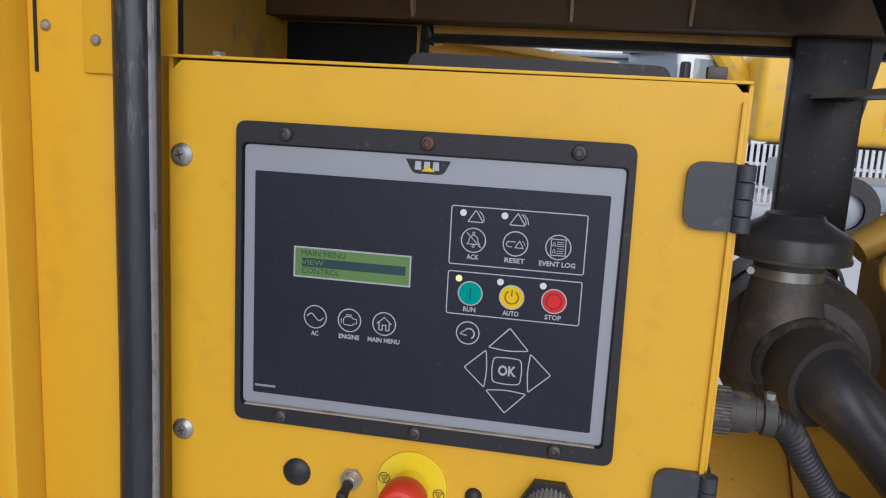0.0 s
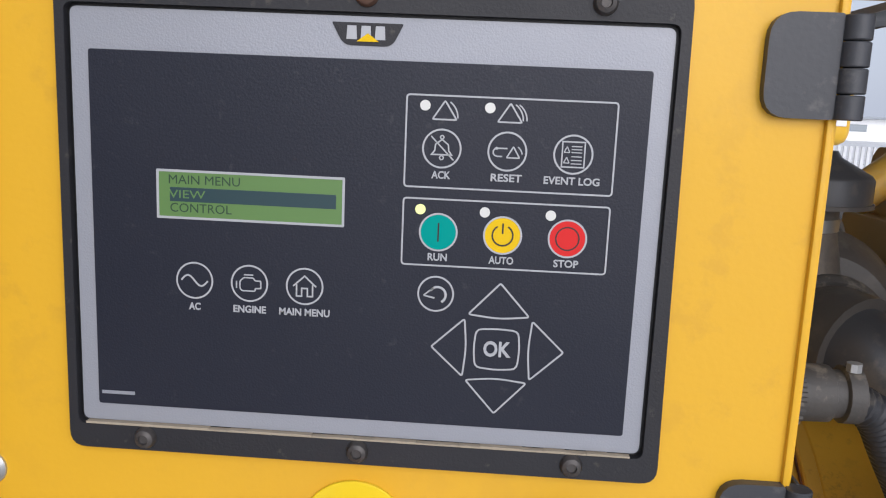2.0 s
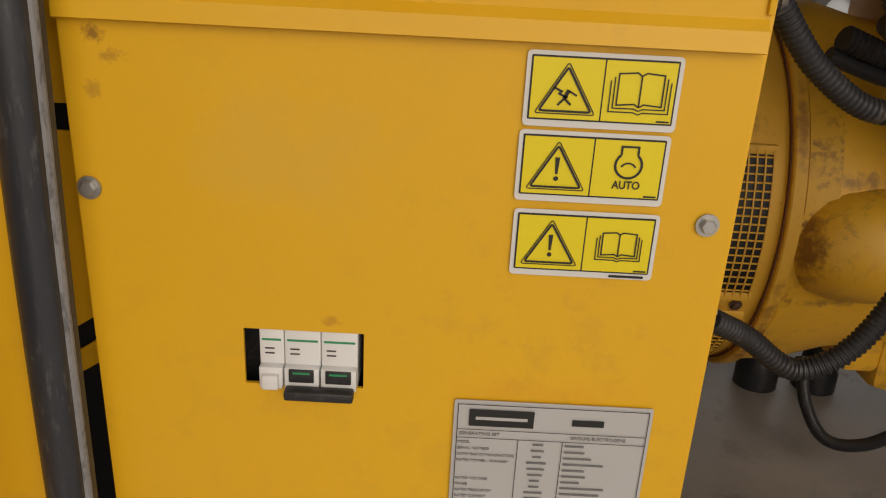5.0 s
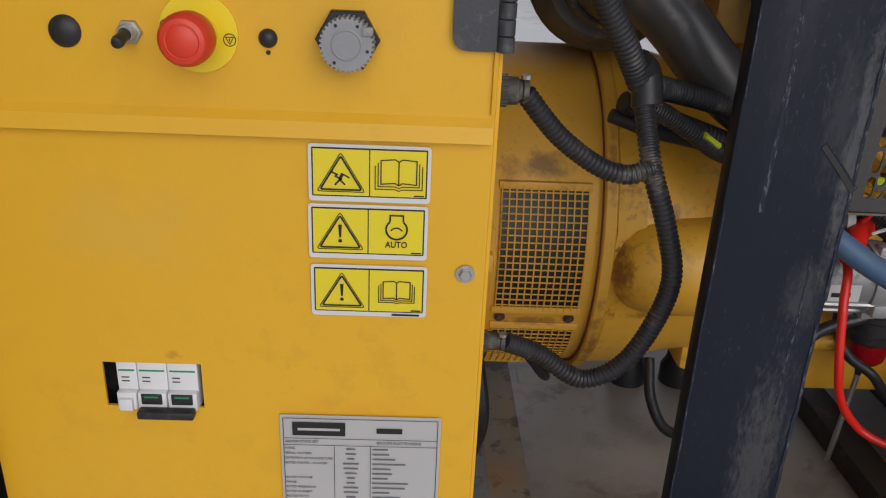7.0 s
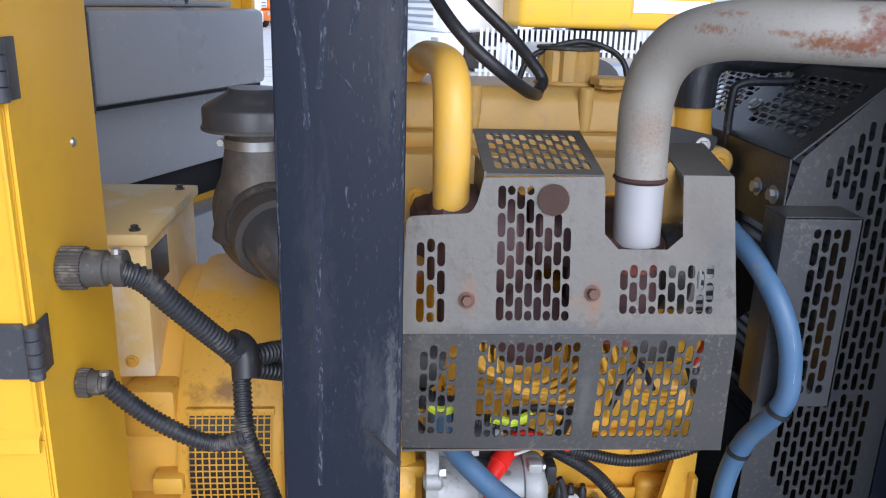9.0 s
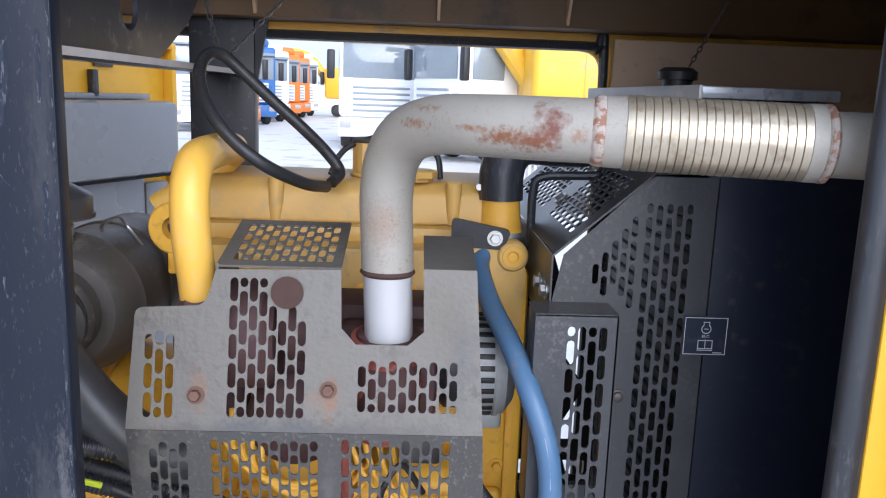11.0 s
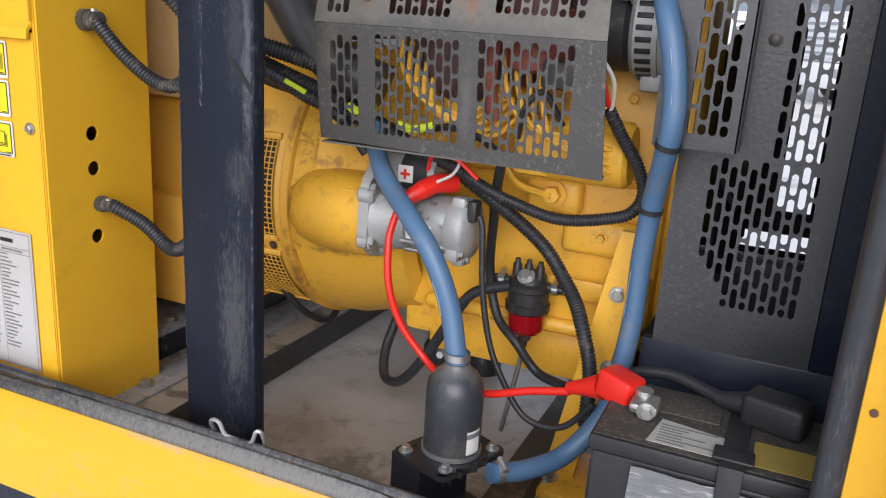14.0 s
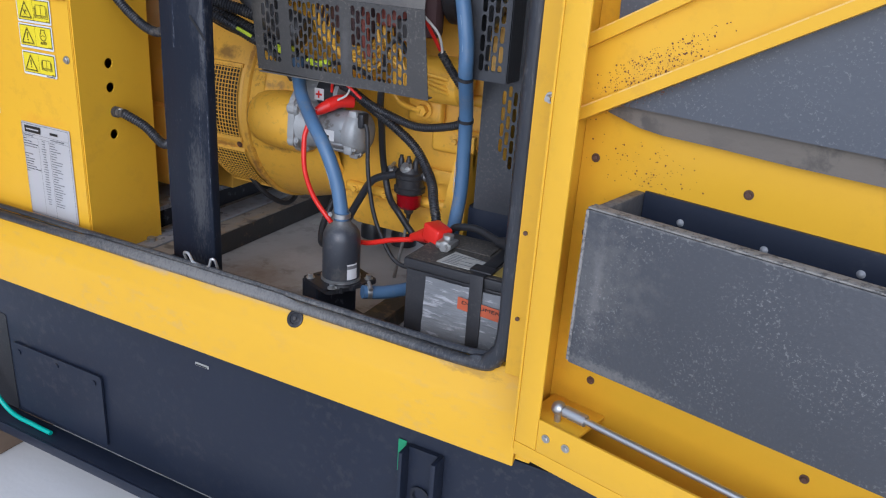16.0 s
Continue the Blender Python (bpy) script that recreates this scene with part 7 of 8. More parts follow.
part("knob_screw", lathe(B(), (0.974, 0.857, 1.221), (0.974, 0.850, 1.221), [(0, 0.0085), (0.0015, 0.0085), (0.002, 0.006), (0.006, 0.006), (0.007, 0.004)], 18), DARKBOLT, rg)
me = sheet(rect(1.046, 1.099, 1.276, 1.3235), [], front(0.8540), 0.0005)
dc = part("coolant_decal", me, NAVY, rg, "dark square decal with white line symbols")
D = front(0.8532)
bm = stroke(B(), rect(1.0475, 1.0975, 1.2775, 1.322), 0.0009, D, True)
part("decal_frame", bm, INK, dc)
bm = stroke(B(), arc(1.073, 1.3085, 0.0055, 125, 415, 14), 0.0011, D)
stroke(bm, [(1.0697, 1.313), (1.0697, 1.3168), (1.0763, 1.3168), (1.0763, 1.313)], 0.0009, D)
stroke(bm, [(1.0705, 1.3085), (1.0755, 1.3085)], 0.0009, D)
stroke(bm, rect(1.0645, 1.0815, 1.2845, 1.2945), 0.001, D, True)
stroke(bm, [(1.073, 1.2845), (1.073, 1.2955)], 0.0009, D)
stroke(bm, [(1.0635, 1.2825), (1.0825, 1.2825)], 0.001, D)
add(bm, words("ELC", 0.0042, D @ Matrix.Translation((1.073, 1.2995, 0.0002)), 0.0085))
part("symbols", bm, INK, dc)
part("print_bar", box(B(), 1.083, 1.094, 0.8529, 0.8533, 1.2790, 1.2800), INK, dc)
part("lower_box", box(B(), 0.872, 1.30, 0.865, 1.40, 0.5605, 0.838, 0.004), NAVY, rg)
# added black sheet paints the box top as if in shade
part("shade_cover", box(B(), 0.874, 1.298, 0.867, 1.398, 0.8385, 0.8405), BLACK_FOAM_SHADE, rg)

# small charging alternator
ca = thing("charging_alternator", (0.82, 0.92, 1.16), "small ribbed aluminium charging alternator", "alternator")
part("rear_case", cyl(B(), (0.762, 0.955, 1.225), (0.801, 0.955, 1.225), 0.058, seg=28, bev=0.008), PLASTIC, ca)
part("front_case", lathe(B(), (0.801, 0.955, 1.225), (0.858, 0.955, 1.225), [(0, 0.060), (0.006, 0.066), (0.045, 0.064), (0.057, 0.048)], 32), SILVER, ca)
for i in range(28):
    a = 2 * math.pi * i / 28
    m = Matrix.Translation((0.822, 0.955, 1.225)) @ Matrix.Rotation(a, 4, "X")
    part("vent_slot", box(B(), -0.012, 0.008, -0.0034, 0.0034, 0.0635, 0.0672, 0.001, m), INK_BLACK, ca)
part("rib_band", lathe(B(), (0.8318, 0.955, 1.225), (0.838, 0.955, 1.225), [(0, 0.064), (0, 0.0685), (0.006, 0.068), (0.006, 0.064)], 32, caps=False), SILVER, ca)
part("case_bolt", hexbolt(B(), (0.801, 0.90, 1.262), (-1, 0, 0), 0.007, 0.012), ZINC, ca)
part("ear", box(B(), 0.815, 0.845, 0.925, 0.965, 1.145, 1.175, 0.006), SILVER, ca)

# ---- hoses, cables and small fittings ----
def hose(name, pts, r, mtl, label, cat="hose", rib=0.0, seg=12, pitch=0.0055):
    return tagged(part(name, tube(B(), pts, r, seg=seg, n=8, rib=rib, pitch=pitch), mtl), label, cat)


def connector(y, z, r, length, label):
    c = thing("cable_connector", (0.108, y, z), label, "connector", "connectors on the cabinet side")
    k = 22
    poly = []
    for i in range(k):
        for f, q in ((0.0, r), (0.35, r), (0.5, r * 0.93), (0.85, r * 0.93)):
            a = 2 * math.pi * (i + f) / k
            poly.append((y + q * math.cos(a), z + q * math.sin(a)))
    part("ring", prism(B(), poly, Matrix(((0, 0, 1, 0.1082), (1, 0, 0, 0), (0, 1, 0, 0), (0, 0, 0, 1))), length * 0.36), CONN, c)
    part("barrel", lathe(B(), (0.1082 + length * 0.34, y, z), (0.1082 + length, y, z), [(0, r * 0.86), (length * 0.34, r * 0.84), (length * 0.36, r * 0.72), (length * 0.62, r * 0.70)], 24), CONN, c)
    bm = B()
    lathe(bm, (0.1082 + length * 0.80, y, z), (0.1082 + length, y, z), [(0, r * 0.74), (0.001, r * 0.86), (length * 0.18, r * 0.86), (length * 0.2, r * 0.74)], 18)
    part("clamp_nut", bm, CONN, c)
    part("clamp_screw", cyl(B(), (0.1082 + length * 0.88, y - 0.006, z + r * 0.8), (0.1082 + length * 0.88, y - 0.006, z + r * 1.05), 0.0045, seg=8), ZINC, c)
    return c


connector(0.677, 1.311, 0.0205, 0.058, "dusty black ribbed round connector")
connector(0.685, 1.189, 0.0145, 0.030, "dusty black hexagonal conduit gland")
connector(0.695, 0.932, 0.0115, 0.028, "short black conduit gland")
hose("corrugated_conduit", [(0.160, 0.674, 1.309), (0.180, 0.682, 1.297), (0.203, 0.70, 1.263), (0.227, 0.72, 1.228), (0.243, 0.737, 1.203), (0.254, 0.746, 1.187), (0.272, 0.766, 1.182), (0.30, 0.80, 1.172), (0.36, 0.83, 1.155), (0.42, 0.85, 1.135), (0.47, 0.865, 1.12)], 0.0125, CONDUIT, "black corrugated cable conduit bending from the cabinet", "conduit", 0.0018)
hose("corrugated_conduit", [(0.135, 0.682, 1.188), (0.155, 0.687, 1.164), (0.176, 0.692, 1.143), (0.211, 0.697, 1.119), (0.240, 0.70, 1.111), (0.264, 0.703, 1.118)], 0.0098, CONDUIT, "black corrugated conduit in a hanging bend", "conduit", 0.0015, pitch=0.005)
hose("corrugated_conduit", [(0.254, 0.746, 1.186), (0.258, 0.724, 1.152), (0.264, 0.705, 1.115), (0.284, 0.70, 1.06), (0.297, 0.698, 1.005), (0.286, 0.704, 0.947), (0.261, 0.71, 0.898), (0.222, 0.715, 0.878), (0.176, 0.712, 0.908), (0.136, 0.695, 0.932)], 0.0104, CONDUIT, "long black corrugated conduit looping low past the alternator", "conduit", 0.0015, pitch=0.005)
tagged(part("conduit_tee", tube(B(), [(0.245, 0.740, 1.208), (0.257, 0.748, 1.196), (0.260, 0.738, 1.168)], 0.0152, seg=16), CONDUIT), "black plastic conduit branch piece", "fitting")
hose("taped_loom", [(0.26, 0.84, 1.150), (0.33, 0.85, 1.125), (0.40, 0.86, 1.100), (0.46, 0.865, 1.075), (0.52, 0.87, 1.045)], 0.013, CONDUIT, "black taped wire bundle", "cable", 0.0014)
loom = hose("taped_loom", [(0.252, 0.752, 1.172), (0.275, 0.772, 1.160), (0.31, 0.80, 1.140), (0.345, 0.822, 1.118), (0.375, 0.842, 1.098), (0.43, 0.86, 1.078), (0.50, 0.875, 1.062)], 0.0105, CONDUIT, "black taped wire bundle with a yellow marker", "cable", 0.0012)
part("marker", tube(B(), [(0.346, 0.812, 1.124), (0.356, 0.820, 1.117), (0.370, 0.829, 1.108)], 0.0038, seg=8), TAG_Y, loom)
hose("taped_loom", [(0.25, 0.84, 1.135), (0.30, 0.842, 1.118), (0.36, 0.84, 1.105), (0.42, 0.845, 1.075), (0.46, 0.85, 1.03)], 0.008, PLASTIC, "thin black cable beside the wiring loom", "cable")
hose("corrugated_conduit", [(0.797, 0.855, 1.125), (0.815, 0.87, 1.09), (0.836, 0.882, 1.055), (0.846, 0.888, 1.022), (0.838, 0.886, 0.998), (0.814, 0.884, 0.984), (0.742, 0.882, 0.971), (0.675, 0.88, 0.985), (0.635, 0.875, 1.0), (0.58, 0.875, 1.024), (0.52, 0.88, 1.035)], 0.0085, CONDUIT, "black corrugated engine harness conduit", "conduit", 0.0012, pitch=0.0045)
hose("corrugated_conduit", [(0.575, 0.89, 1.02), (0.637, 0.898, 0.981), (0.68, 0.915, 0.947), (0.715, 0.925, 0.915), (0.741, 0.92, 0.886), (0.77, 0.902, 0.855), (0.791, 0.874, 0.829), (0.812, 0.856, 0.776), (0.817, 0.845, 0.7)], 0.0105, CONDUIT, "black corrugated conduit running down to the battery", "conduit", 0.0014, pitch=0.005)
hose("black_cable", [(0.655, 0.88, 1.05), (0.642, 0.9, 0.99), (0.634, 0.922, 0.944), (0.628, 0.936, 0.907), (0.624, 0.95, 0.864), (0.63, 0.955, 0.819), (0.648, 0.945, 0.785), (0.68, 0.93, 0.764), (0.719, 0.93, 0.723), (0.77, 0.9, 0.725)], 0.0072, PLASTIC, "thick black battery cable", "cable")
hose("black_cable", [(0.638, 0.852, 0.965), (0.645, 0.85, 0.945), (0.654, 0.842, 0.87), (0.671, 0.836, 0.80), (0.695, 0.83, 0.752), (0.738, 0.822, 0.703), (0.79, 0.82, 0.703), (0.83, 0.82, 0.748)], 0.0045, PLASTIC, "thin black cable in a long sag", "cable")
hose("black_cable", [(0.66, 0.95, 0.843), (0.60, 0.95, 0.818), (0.565, 0.95, 0.765), (0.522, 0.952, 0.690), (0.475, 0.97, 0.632), (0.432, 0.995, 0.618), (0.412, 1.03, 0.65), (0.412, 1.07, 0.70)], 0.0085, RUBBER, "black rubber fuel hose hanging in a loop", "hose")
hose("red_cable", [(0.541, 0.826, 0.981), (0.537, 0.808, 0.968), (0.533, 0.796, 0.942), (0.533, 0.79, 0.922), (0.539, 0.784, 0.867), (0.557, 0.79, 0.812), (0.592, 0.796, 0.768), (0.625, 0.782, 0.754), (0.665, 0.778, 0.746), (0.7, 0.775, 0.748), (0.757, 0.77, 0.769), (0.81, 0.76, 0.786)], 0.0052, RED, "red insulated battery cable", "cable")
hose_a = hose("blue_coolant_hose", [(0.820, 1.012, 1.362), (0.814, 0.99, 1.345), (0.823, 0.92, 1.315), (0.843, 0.846, 1.283), (0.860, 0.798, 1.245), (0.876, 0.781, 1.20), (0.885, 0.778, 1.150), (0.884, 0.784, 1.105), (0.869, 0.830, 1.028), (0.861, 0.85, 0.95), (0.859, 0.85, 0.85), (0.845, 0.832, 0.742), (0.806, 0.802, 0.678), (0.768, 0.752, 0.668), (0.733, 0.71, 0.674)], 0.0132, BLUE, "thick blue coolant hose", "hose", seg=18)
hose_b = hose("blue_coolant_hose", [(0.475, 0.845, 1.075), (0.482, 0.838, 1.045), (0.497, 0.824, 1.023), (0.515, 0.806, 1.01), (0.541, 0.786, 0.993), (0.566, 0.766, 0.981), (0.59, 0.75, 0.966), (0.617, 0.739, 0.941), (0.639, 0.735, 0.905), (0.655, 0.734, 0.864), (0.666, 0.73, 0.82), (0.67, 0.727, 0.795)], 0.0136, BLUE, "blue coolant hose to the heater canister", "hose", seg=18)
for ob, run in ((hose_a, ((0.874, 0.7680, 1.205), (0.881, 0.7655, 1.175), (0.8835, 0.7652, 1.145))), (hose_a, ((0.852, 0.838, 0.93), (0.851, 0.837, 0.90), (0.8505, 0.837, 0.87))), (hose_b, ((0.6305, 0.7235, 0.905), (0.641, 0.722, 0.884), (0.647, 0.7215, 0.864)))):
    part("printed_line", tube(B(), run, 0.0005, seg=6, n=3), HOSE_PRINT, ob)
for p, a, r in (((0.883, 0.786, 1.098), (-0.2, 0.3, -1), 0.0136), ((0.8665, 0.836, 1.012), (-0.1, 0.2, -1), 0.0136)):
    tagged(part("cable_tie", lathe(B(), Vector(p) - Vector(a) * 0.003, Vector(p) + Vector(a) * 0.003, [(0, r), (0, r + 0.0015), (0.006, r + 0.0015), (0.006, r)], 18, caps=False), PLASTIC), "black cable tie round the hose", "cable tie")
hose("twisted_wire", [(0.785, 0.79, 1.20), (0.792, 0.82, 1.165), (0.797, 0.85, 1.13)], 0.0035, RED, "red wire from the engine loom", "wire", seg=8)
hose("twisted_wire", [(0.79, 0.79, 1.195), (0.805, 0.82, 1.165), (0.803, 0.845, 1.135), (0.798, 0.855, 1.12)], 0.0025, CABLE_W, "thin white wire from the engine loom", "wire", seg=8)
hose("twisted_wire", [(0.56, 0.845, 1.02), (0.575, 0.83, 1.045), (0.61, 0.82, 1.045), (0.64, 0.83, 1.02)], 0.003, RED, "thin red wire over the starter", "wire", seg=8)
hose("twisted_wire", [(0.575, 0.845, 1.005), (0.60, 0.84, 1.02), (0.615, 0.835, 1.045)], 0.0022, CABLE_W, "thin white wire over the starter", "wire", seg=8)
bt = thing("terminal_boot", (0.565, 0.855, 1.0), "red rubber terminal boot", "boot")
part("sleeve", lathe(B(), (0.540, 0.822, 0.980), (0.557, 0.847, 0.993), [(0, 0.0085), (0.012, 0.0115), (0.033, 0.013)], 18), RED, bt)
part("hood", tube(B(), [(0.554, 0.842, 0.991), (0.568, 0.862, 0.999), (0.586, 0.884, 0.998)], 0.0135, seg=16), RED, bt)
loop = [(0.612, 1.04, 1.446), (0.621, 1.06, 1.460), (0.602, 1.062, 1.486), (0.572, 1.052, 1.517), (0.531, 1.05, 1.553), (0.491, 1.046, 1.59), (0.468, 1.035, 1.610), (0.453, 1.015, 1.606), (0.455, 0.974, 1.581), (0.476, 0.930, 1.544), (0.505, 0.912, 1.511), (0.545, 0.915, 1.479), (0.585, 0.965, 1.453), (0.607, 1.02, 1.443)]
hose("cable_loop", loop, 0.008, PLASTIC, "black cable hung up in a loop on a chain", "cable")
# chains
ch = thing("chain", (0.49, 1.0, 1.61), "thin steel chain holding the cable loop", "chain")
for a, b in (((0.465, 1.03, 1.616), (0.44, 1.03, 1.72)), ((0.478, 1.035, 1.610), (0.565, 1.04, 1.70))):
    a, b = Vector(a), Vector(b)
    k = int((b - a).length / 0.0075)
    for i in range(k):
        c = a.lerp(b, (i + 0.5) / k)
        m = frame_to(c, c + (b - a)) @ Matrix.Rotation(math.pi / 2 * (i % 2), 4, "Z")
        pts = [m @ Vector((0.003 * math.cos(t), 0, 0.0058 * math.sin(t))) for t in [2 * math.pi * j / 8 for j in range(9)]]
        part("link", tube(B(), pts, 0.0009, seg=4, n=1), DARKBOLT, ch)
ch = thing("chain", (1.13, 1.2, 1.63), "thin steel chain beside the filler cap", "chain")
a, b = Vector((1.14, 1.2, 1.625)), Vector((1.19, 1.2, 1.72))
for i in range(13):
    c = a.lerp(b, (i + 0.5) / 13)
    m = frame_to(c, c + (b - a)) @ Matrix.Rotation(math.pi / 2 * (i % 2), 4, "Z")
    part("link", tube(B(), [m @ Vector((0.003 * math.cos(t), 0, 0.0058 * math.sin(t))) for t in [2 * math.pi * j / 8 for j in range(9)]], 0.0009, seg=4, n=1), DARKBOLT, ch)

# ---- heater canister on its bracket ----
hc = thing("heater_canister", (0.67, 0.727, 0.672), "dusty black domed coolant heater canister on a bracket", "heater")
part("canister", lathe(B(), (0.671, 0.727, 0.682), (0.671, 0.727, 0.805), [(0, 0.036), (0.004, 0.0372), (0.085, 0.0372), (0.098, 0.035), (0.108, 0.029), (0.116, 0.019), (0.123, 0.016)], 36), CANISTER, hc)
part("spigot", cyl(B(), (0.671, 0.727, 0.80), (0.671, 0.727, 0.818), 0.0135, seg=18), BLUE, hc)
part("hose_clip", clamp(B(), (0.6705, 0.727, 0.814), (0, 0, 1), 0.0155, 0.009), ZINC, hc)
part("band", lathe(B(), (0.671, 0.727, 0.683), (0.671, 0.727, 0.689), [(0, 0.037), (0, 0.0395), (0.006, 0.0395), (0.006, 0.037)], 36, caps=False), ZINC, hc)
part("flange", sheet(rounded([(0.604, 0.688), (0.690, 0.656), (0.736, 0.762), (0.650, 0.800)], 0.012, 4), [circle(0.702, 0.684, 0.005), circle(0.712, 0.705, 0.005), circle(0.720, 0.726, 0.004), circle(0.627, 0.712, 0.004)], pose(0, 0, 0.682), 0.008), PLASTIC, hc)
part("base", sheet(rounded([(0.600, 0.694), (0.650, 0.676), (0.682, 0.768), (0.634, 0.787)], 0.004, 3), [], pose(0, 0, 0.674), 0.075), BLACKP, hc)
part("base_foot", sheet(rounded([(0.600, 0.694), (0.700, 0.658), (0.732, 0.75), (0.634, 0.787)], 0.004, 3), [], pose(0, 0, 0.599), 0.038), BLACKP, hc)
for x, y in ((0.622, 0.693), (0.686, 0.675), (0.718, 0.755), (0.66, 0.785)):
    part("bolt", hexbolt(B(), (x, y, 0.682), (0, 0, 1), 0.006, 0.007), ZINC, hc)
bm = B()
for i in range(5):
    a0, a1 = radians(-38 + 7 * i), radians(-31 + 7 * i)
    bm.faces.new([bm.verts.new((0.671 + 0.0377 * math.cos(a), 0.727 + 0.0377 * math.sin(a), z)) for a, z in ((a0, 0.692), (a1, 0.692), (a1, 0.724), (a0, 0.724))])
part("label", bm, STICK_W, hc, "small white and blue label")
bm = B()
for i in range(5):
    a0, a1 = radians(-38 + 7 * i), radians(-31 + 7 * i)
    bm.faces.new([bm.verts.new((0.671 + 0.0380 * math.cos(a), 0.727 + 0.0380 * math.sin(a), z)) for a, z in ((a0, 0.714), (a1, 0.714), (a1, 0.721), (a0, 0.721))])
part("label_bar", bm, FADED, hc)
part("outlet_clip", clamp(B(), (0.741, 0.720, 0.673), (0.75, 0.8, 0), 0.0136, 0.009), ZINC, hc)

# ---- fuel filter ----
ff_at = Vector((-0.009, 0.012, 0.0))
ff = thing("fuel_filter", (0.692, 0.955, 0.76), "small fuel filter with black head and red bowl", "fuel filter")
part("head", lathe(B(), (0.692, 0.955, 0.802), (0.692, 0.955, 0.862), [(0, 0.030), (0.003, 0.034), (0.014, 0.0345), (0.016, 0.031), (0.034, 0.031), (0.036, 0.034), (0.044, 0.034), (0.048, 0.027), (0.06, 0.024)], 28), PLASTIC, ff)
part("bowl", lathe(B(), (0.692, 0.955, 0.768), (0.692, 0.955, 0.802), [(0, 0.022), (0.006, 0.027), (0.034, 0.029)], 28), BOWL, ff, "translucent red bowl")
part("drain", lathe(B(), (0.692, 0.955, 0.742), (0.692, 0.955, 0.768), [(0, 0.004), (0.010, 0.006), (0.014, 0.010), (0.026, 0.012)], 14), DARKBOLT, ff)
part("drain_tube", tube(B(), [(0.692, 0.955, 0.745), (0.685, 0.95, 0.69), (0.672, 0.94, 0.60)], 0.004, seg=8), ZINC, ff)
for dx in (-0.018, 0.0, 0.018):
    part("port", lathe(B(), (0.692 + dx, 0.945, 0.858), (0.692 + dx, 0.945, 0.885), [(0, 0.007), (0.018, 0.0065), (0.022, 0.004), (0.027, 0.004)], 12), PLASTIC, ff)
part("vent_screw", hexbolt(B(), (0.692, 0.935, 0.862), (0, -0.7, 0.7), 0.009, 0.008), ZINC, ff)
for sx in (-1, 1):
    part("side_clip", clamp(B(), (0.692 + sx * 0.042, 0.953, 0.845), (1, 0, 0), 0.0088, 0.008), ZINC, ff)
    part("side_port", cyl(B(), (0.692 + sx * 0.03, 0.953, 0.845), (0.692 + sx * 0.055, 0.953, 0.845), 0.0075, seg=12), RUBBER, ff)
part("holder", box(B(), 0.70, 0.80, 0.97, 0.976, 0.83, 0.86, 0.002), ENGINE_Y, ff)
ff.location = ff.location + ff_at

# ---- battery ----
ba = thing("battery", (0.98, 0.71, 0.56), "dusty black starter battery with worn labels and strap", "battery")
bm = B()
box(bm, 0.870, 1.12, 0.632, 0.785, 0.5605, 0.788, 0.004)
part("case", bm, PLASTIC, ba)
part("lid", box(B(), 0.866, 1.124, 0.628, 0.789, 0.789, 0.808, 0.004), PLASTIC, ba)
part("grimy_top", box(B(), 0.870, 1.120, 0.633, 0.785, 0.8075, 0.8086, 0.0), DUSTY_TOP, ba, "grime on the battery top")
for i in range(16):
    y = 0.64 + i * 0.009
    part("case_rib", box(B(), 0.8675, 0.8705, y, y + 0.004, 0.575, 0.77), PLASTIC, ba)
me = sheet([(0.923, 0.642), (0.998, 0.642), (1.006, 0.687), (0.931, 0.700)], [], pose(0, 0, 0.8096), 0.0006)
wl = part("white_label", me, LABEL_GREY, ba, "torn white printed label")
rnd = random.Random(8)
for i in range(7):
    a = rnd.uniform(0.02, 0.06)
    part("print_bar", box(B(), 0.932, 0.932 + a, 0.646 + 0.0066 * i, 0.6482 + 0.0066 * i, 0.8096, 0.8100), FADED, wl)
part("yellow_label", sheet(rect(1.028, 1.11, 0.645, 0.700, 0.001), [], pose(0, 0, 0.8096), 0.0006), LABEL_YEL, ba, "worn yellow label")
part("strap", box(B(), 0.998, 1.022, 0.622, 0.792, 0.8085, 0.8125, 0.001), PLASTIC, ba)
part("strap_front", box(B(), 0.998, 1.022, 0.6205, 0.6245, 0.60, 0.8125, 0.001), PLASTIC, ba)
part("strap_buckle", box(B(), 0.990, 1.030, 0.632, 0.66, 0.8125, 0.8165, 0.002), PLASTIC, ba)
bm = B()
g = 14
rnd = random.Random(3)
vs = [[bm.verts.new((0.908 + 0.165 * i / g + 0.006 * j / 10, 0.6265 - rnd.uniform(0, 0.0038), 0.640 + 0.145 * j / 10)) for i in range(g + 1)] for j in range(11)]
for j in range(10):
    for i in range(g):
        bm.faces.new((vs[j][i], vs[j][i + 1], vs[j + 1][i + 1], vs[j + 1][i]))
part("document_pouch", bm, CLEAR, ba, "crumpled clear document pouch with orange band")
band = part("orange_band", sheet([(0.978, 0.765), (1.085, 0.759), (1.085, 0.737), (0.978, 0.743)], [], front(0.6222), 0.0005), ORANGE, ba)
part("band_text", add(B(), words("DOCUMENTS", 0.0085, front(0.6214) @ Matrix.Translation((1.030, 0.7545, 0)) @ Matrix.Rotation(-0.056, 4, "Z"), 0.088)), INK_BLACK, band)
part("moss_grime", box(B(), 0.89, 0.99, 0.715, 0.780, 0.8086, 0.8115, 0.0015), DUSTY_TOP, ba, "grimy battery top")
part("positive_post", lathe(B(), (0.905, 0.72, 0.808), (0.905, 0.72, 0.830), [(0, 0.012), (0.022, 0.010)], 16), ZINC, ba)
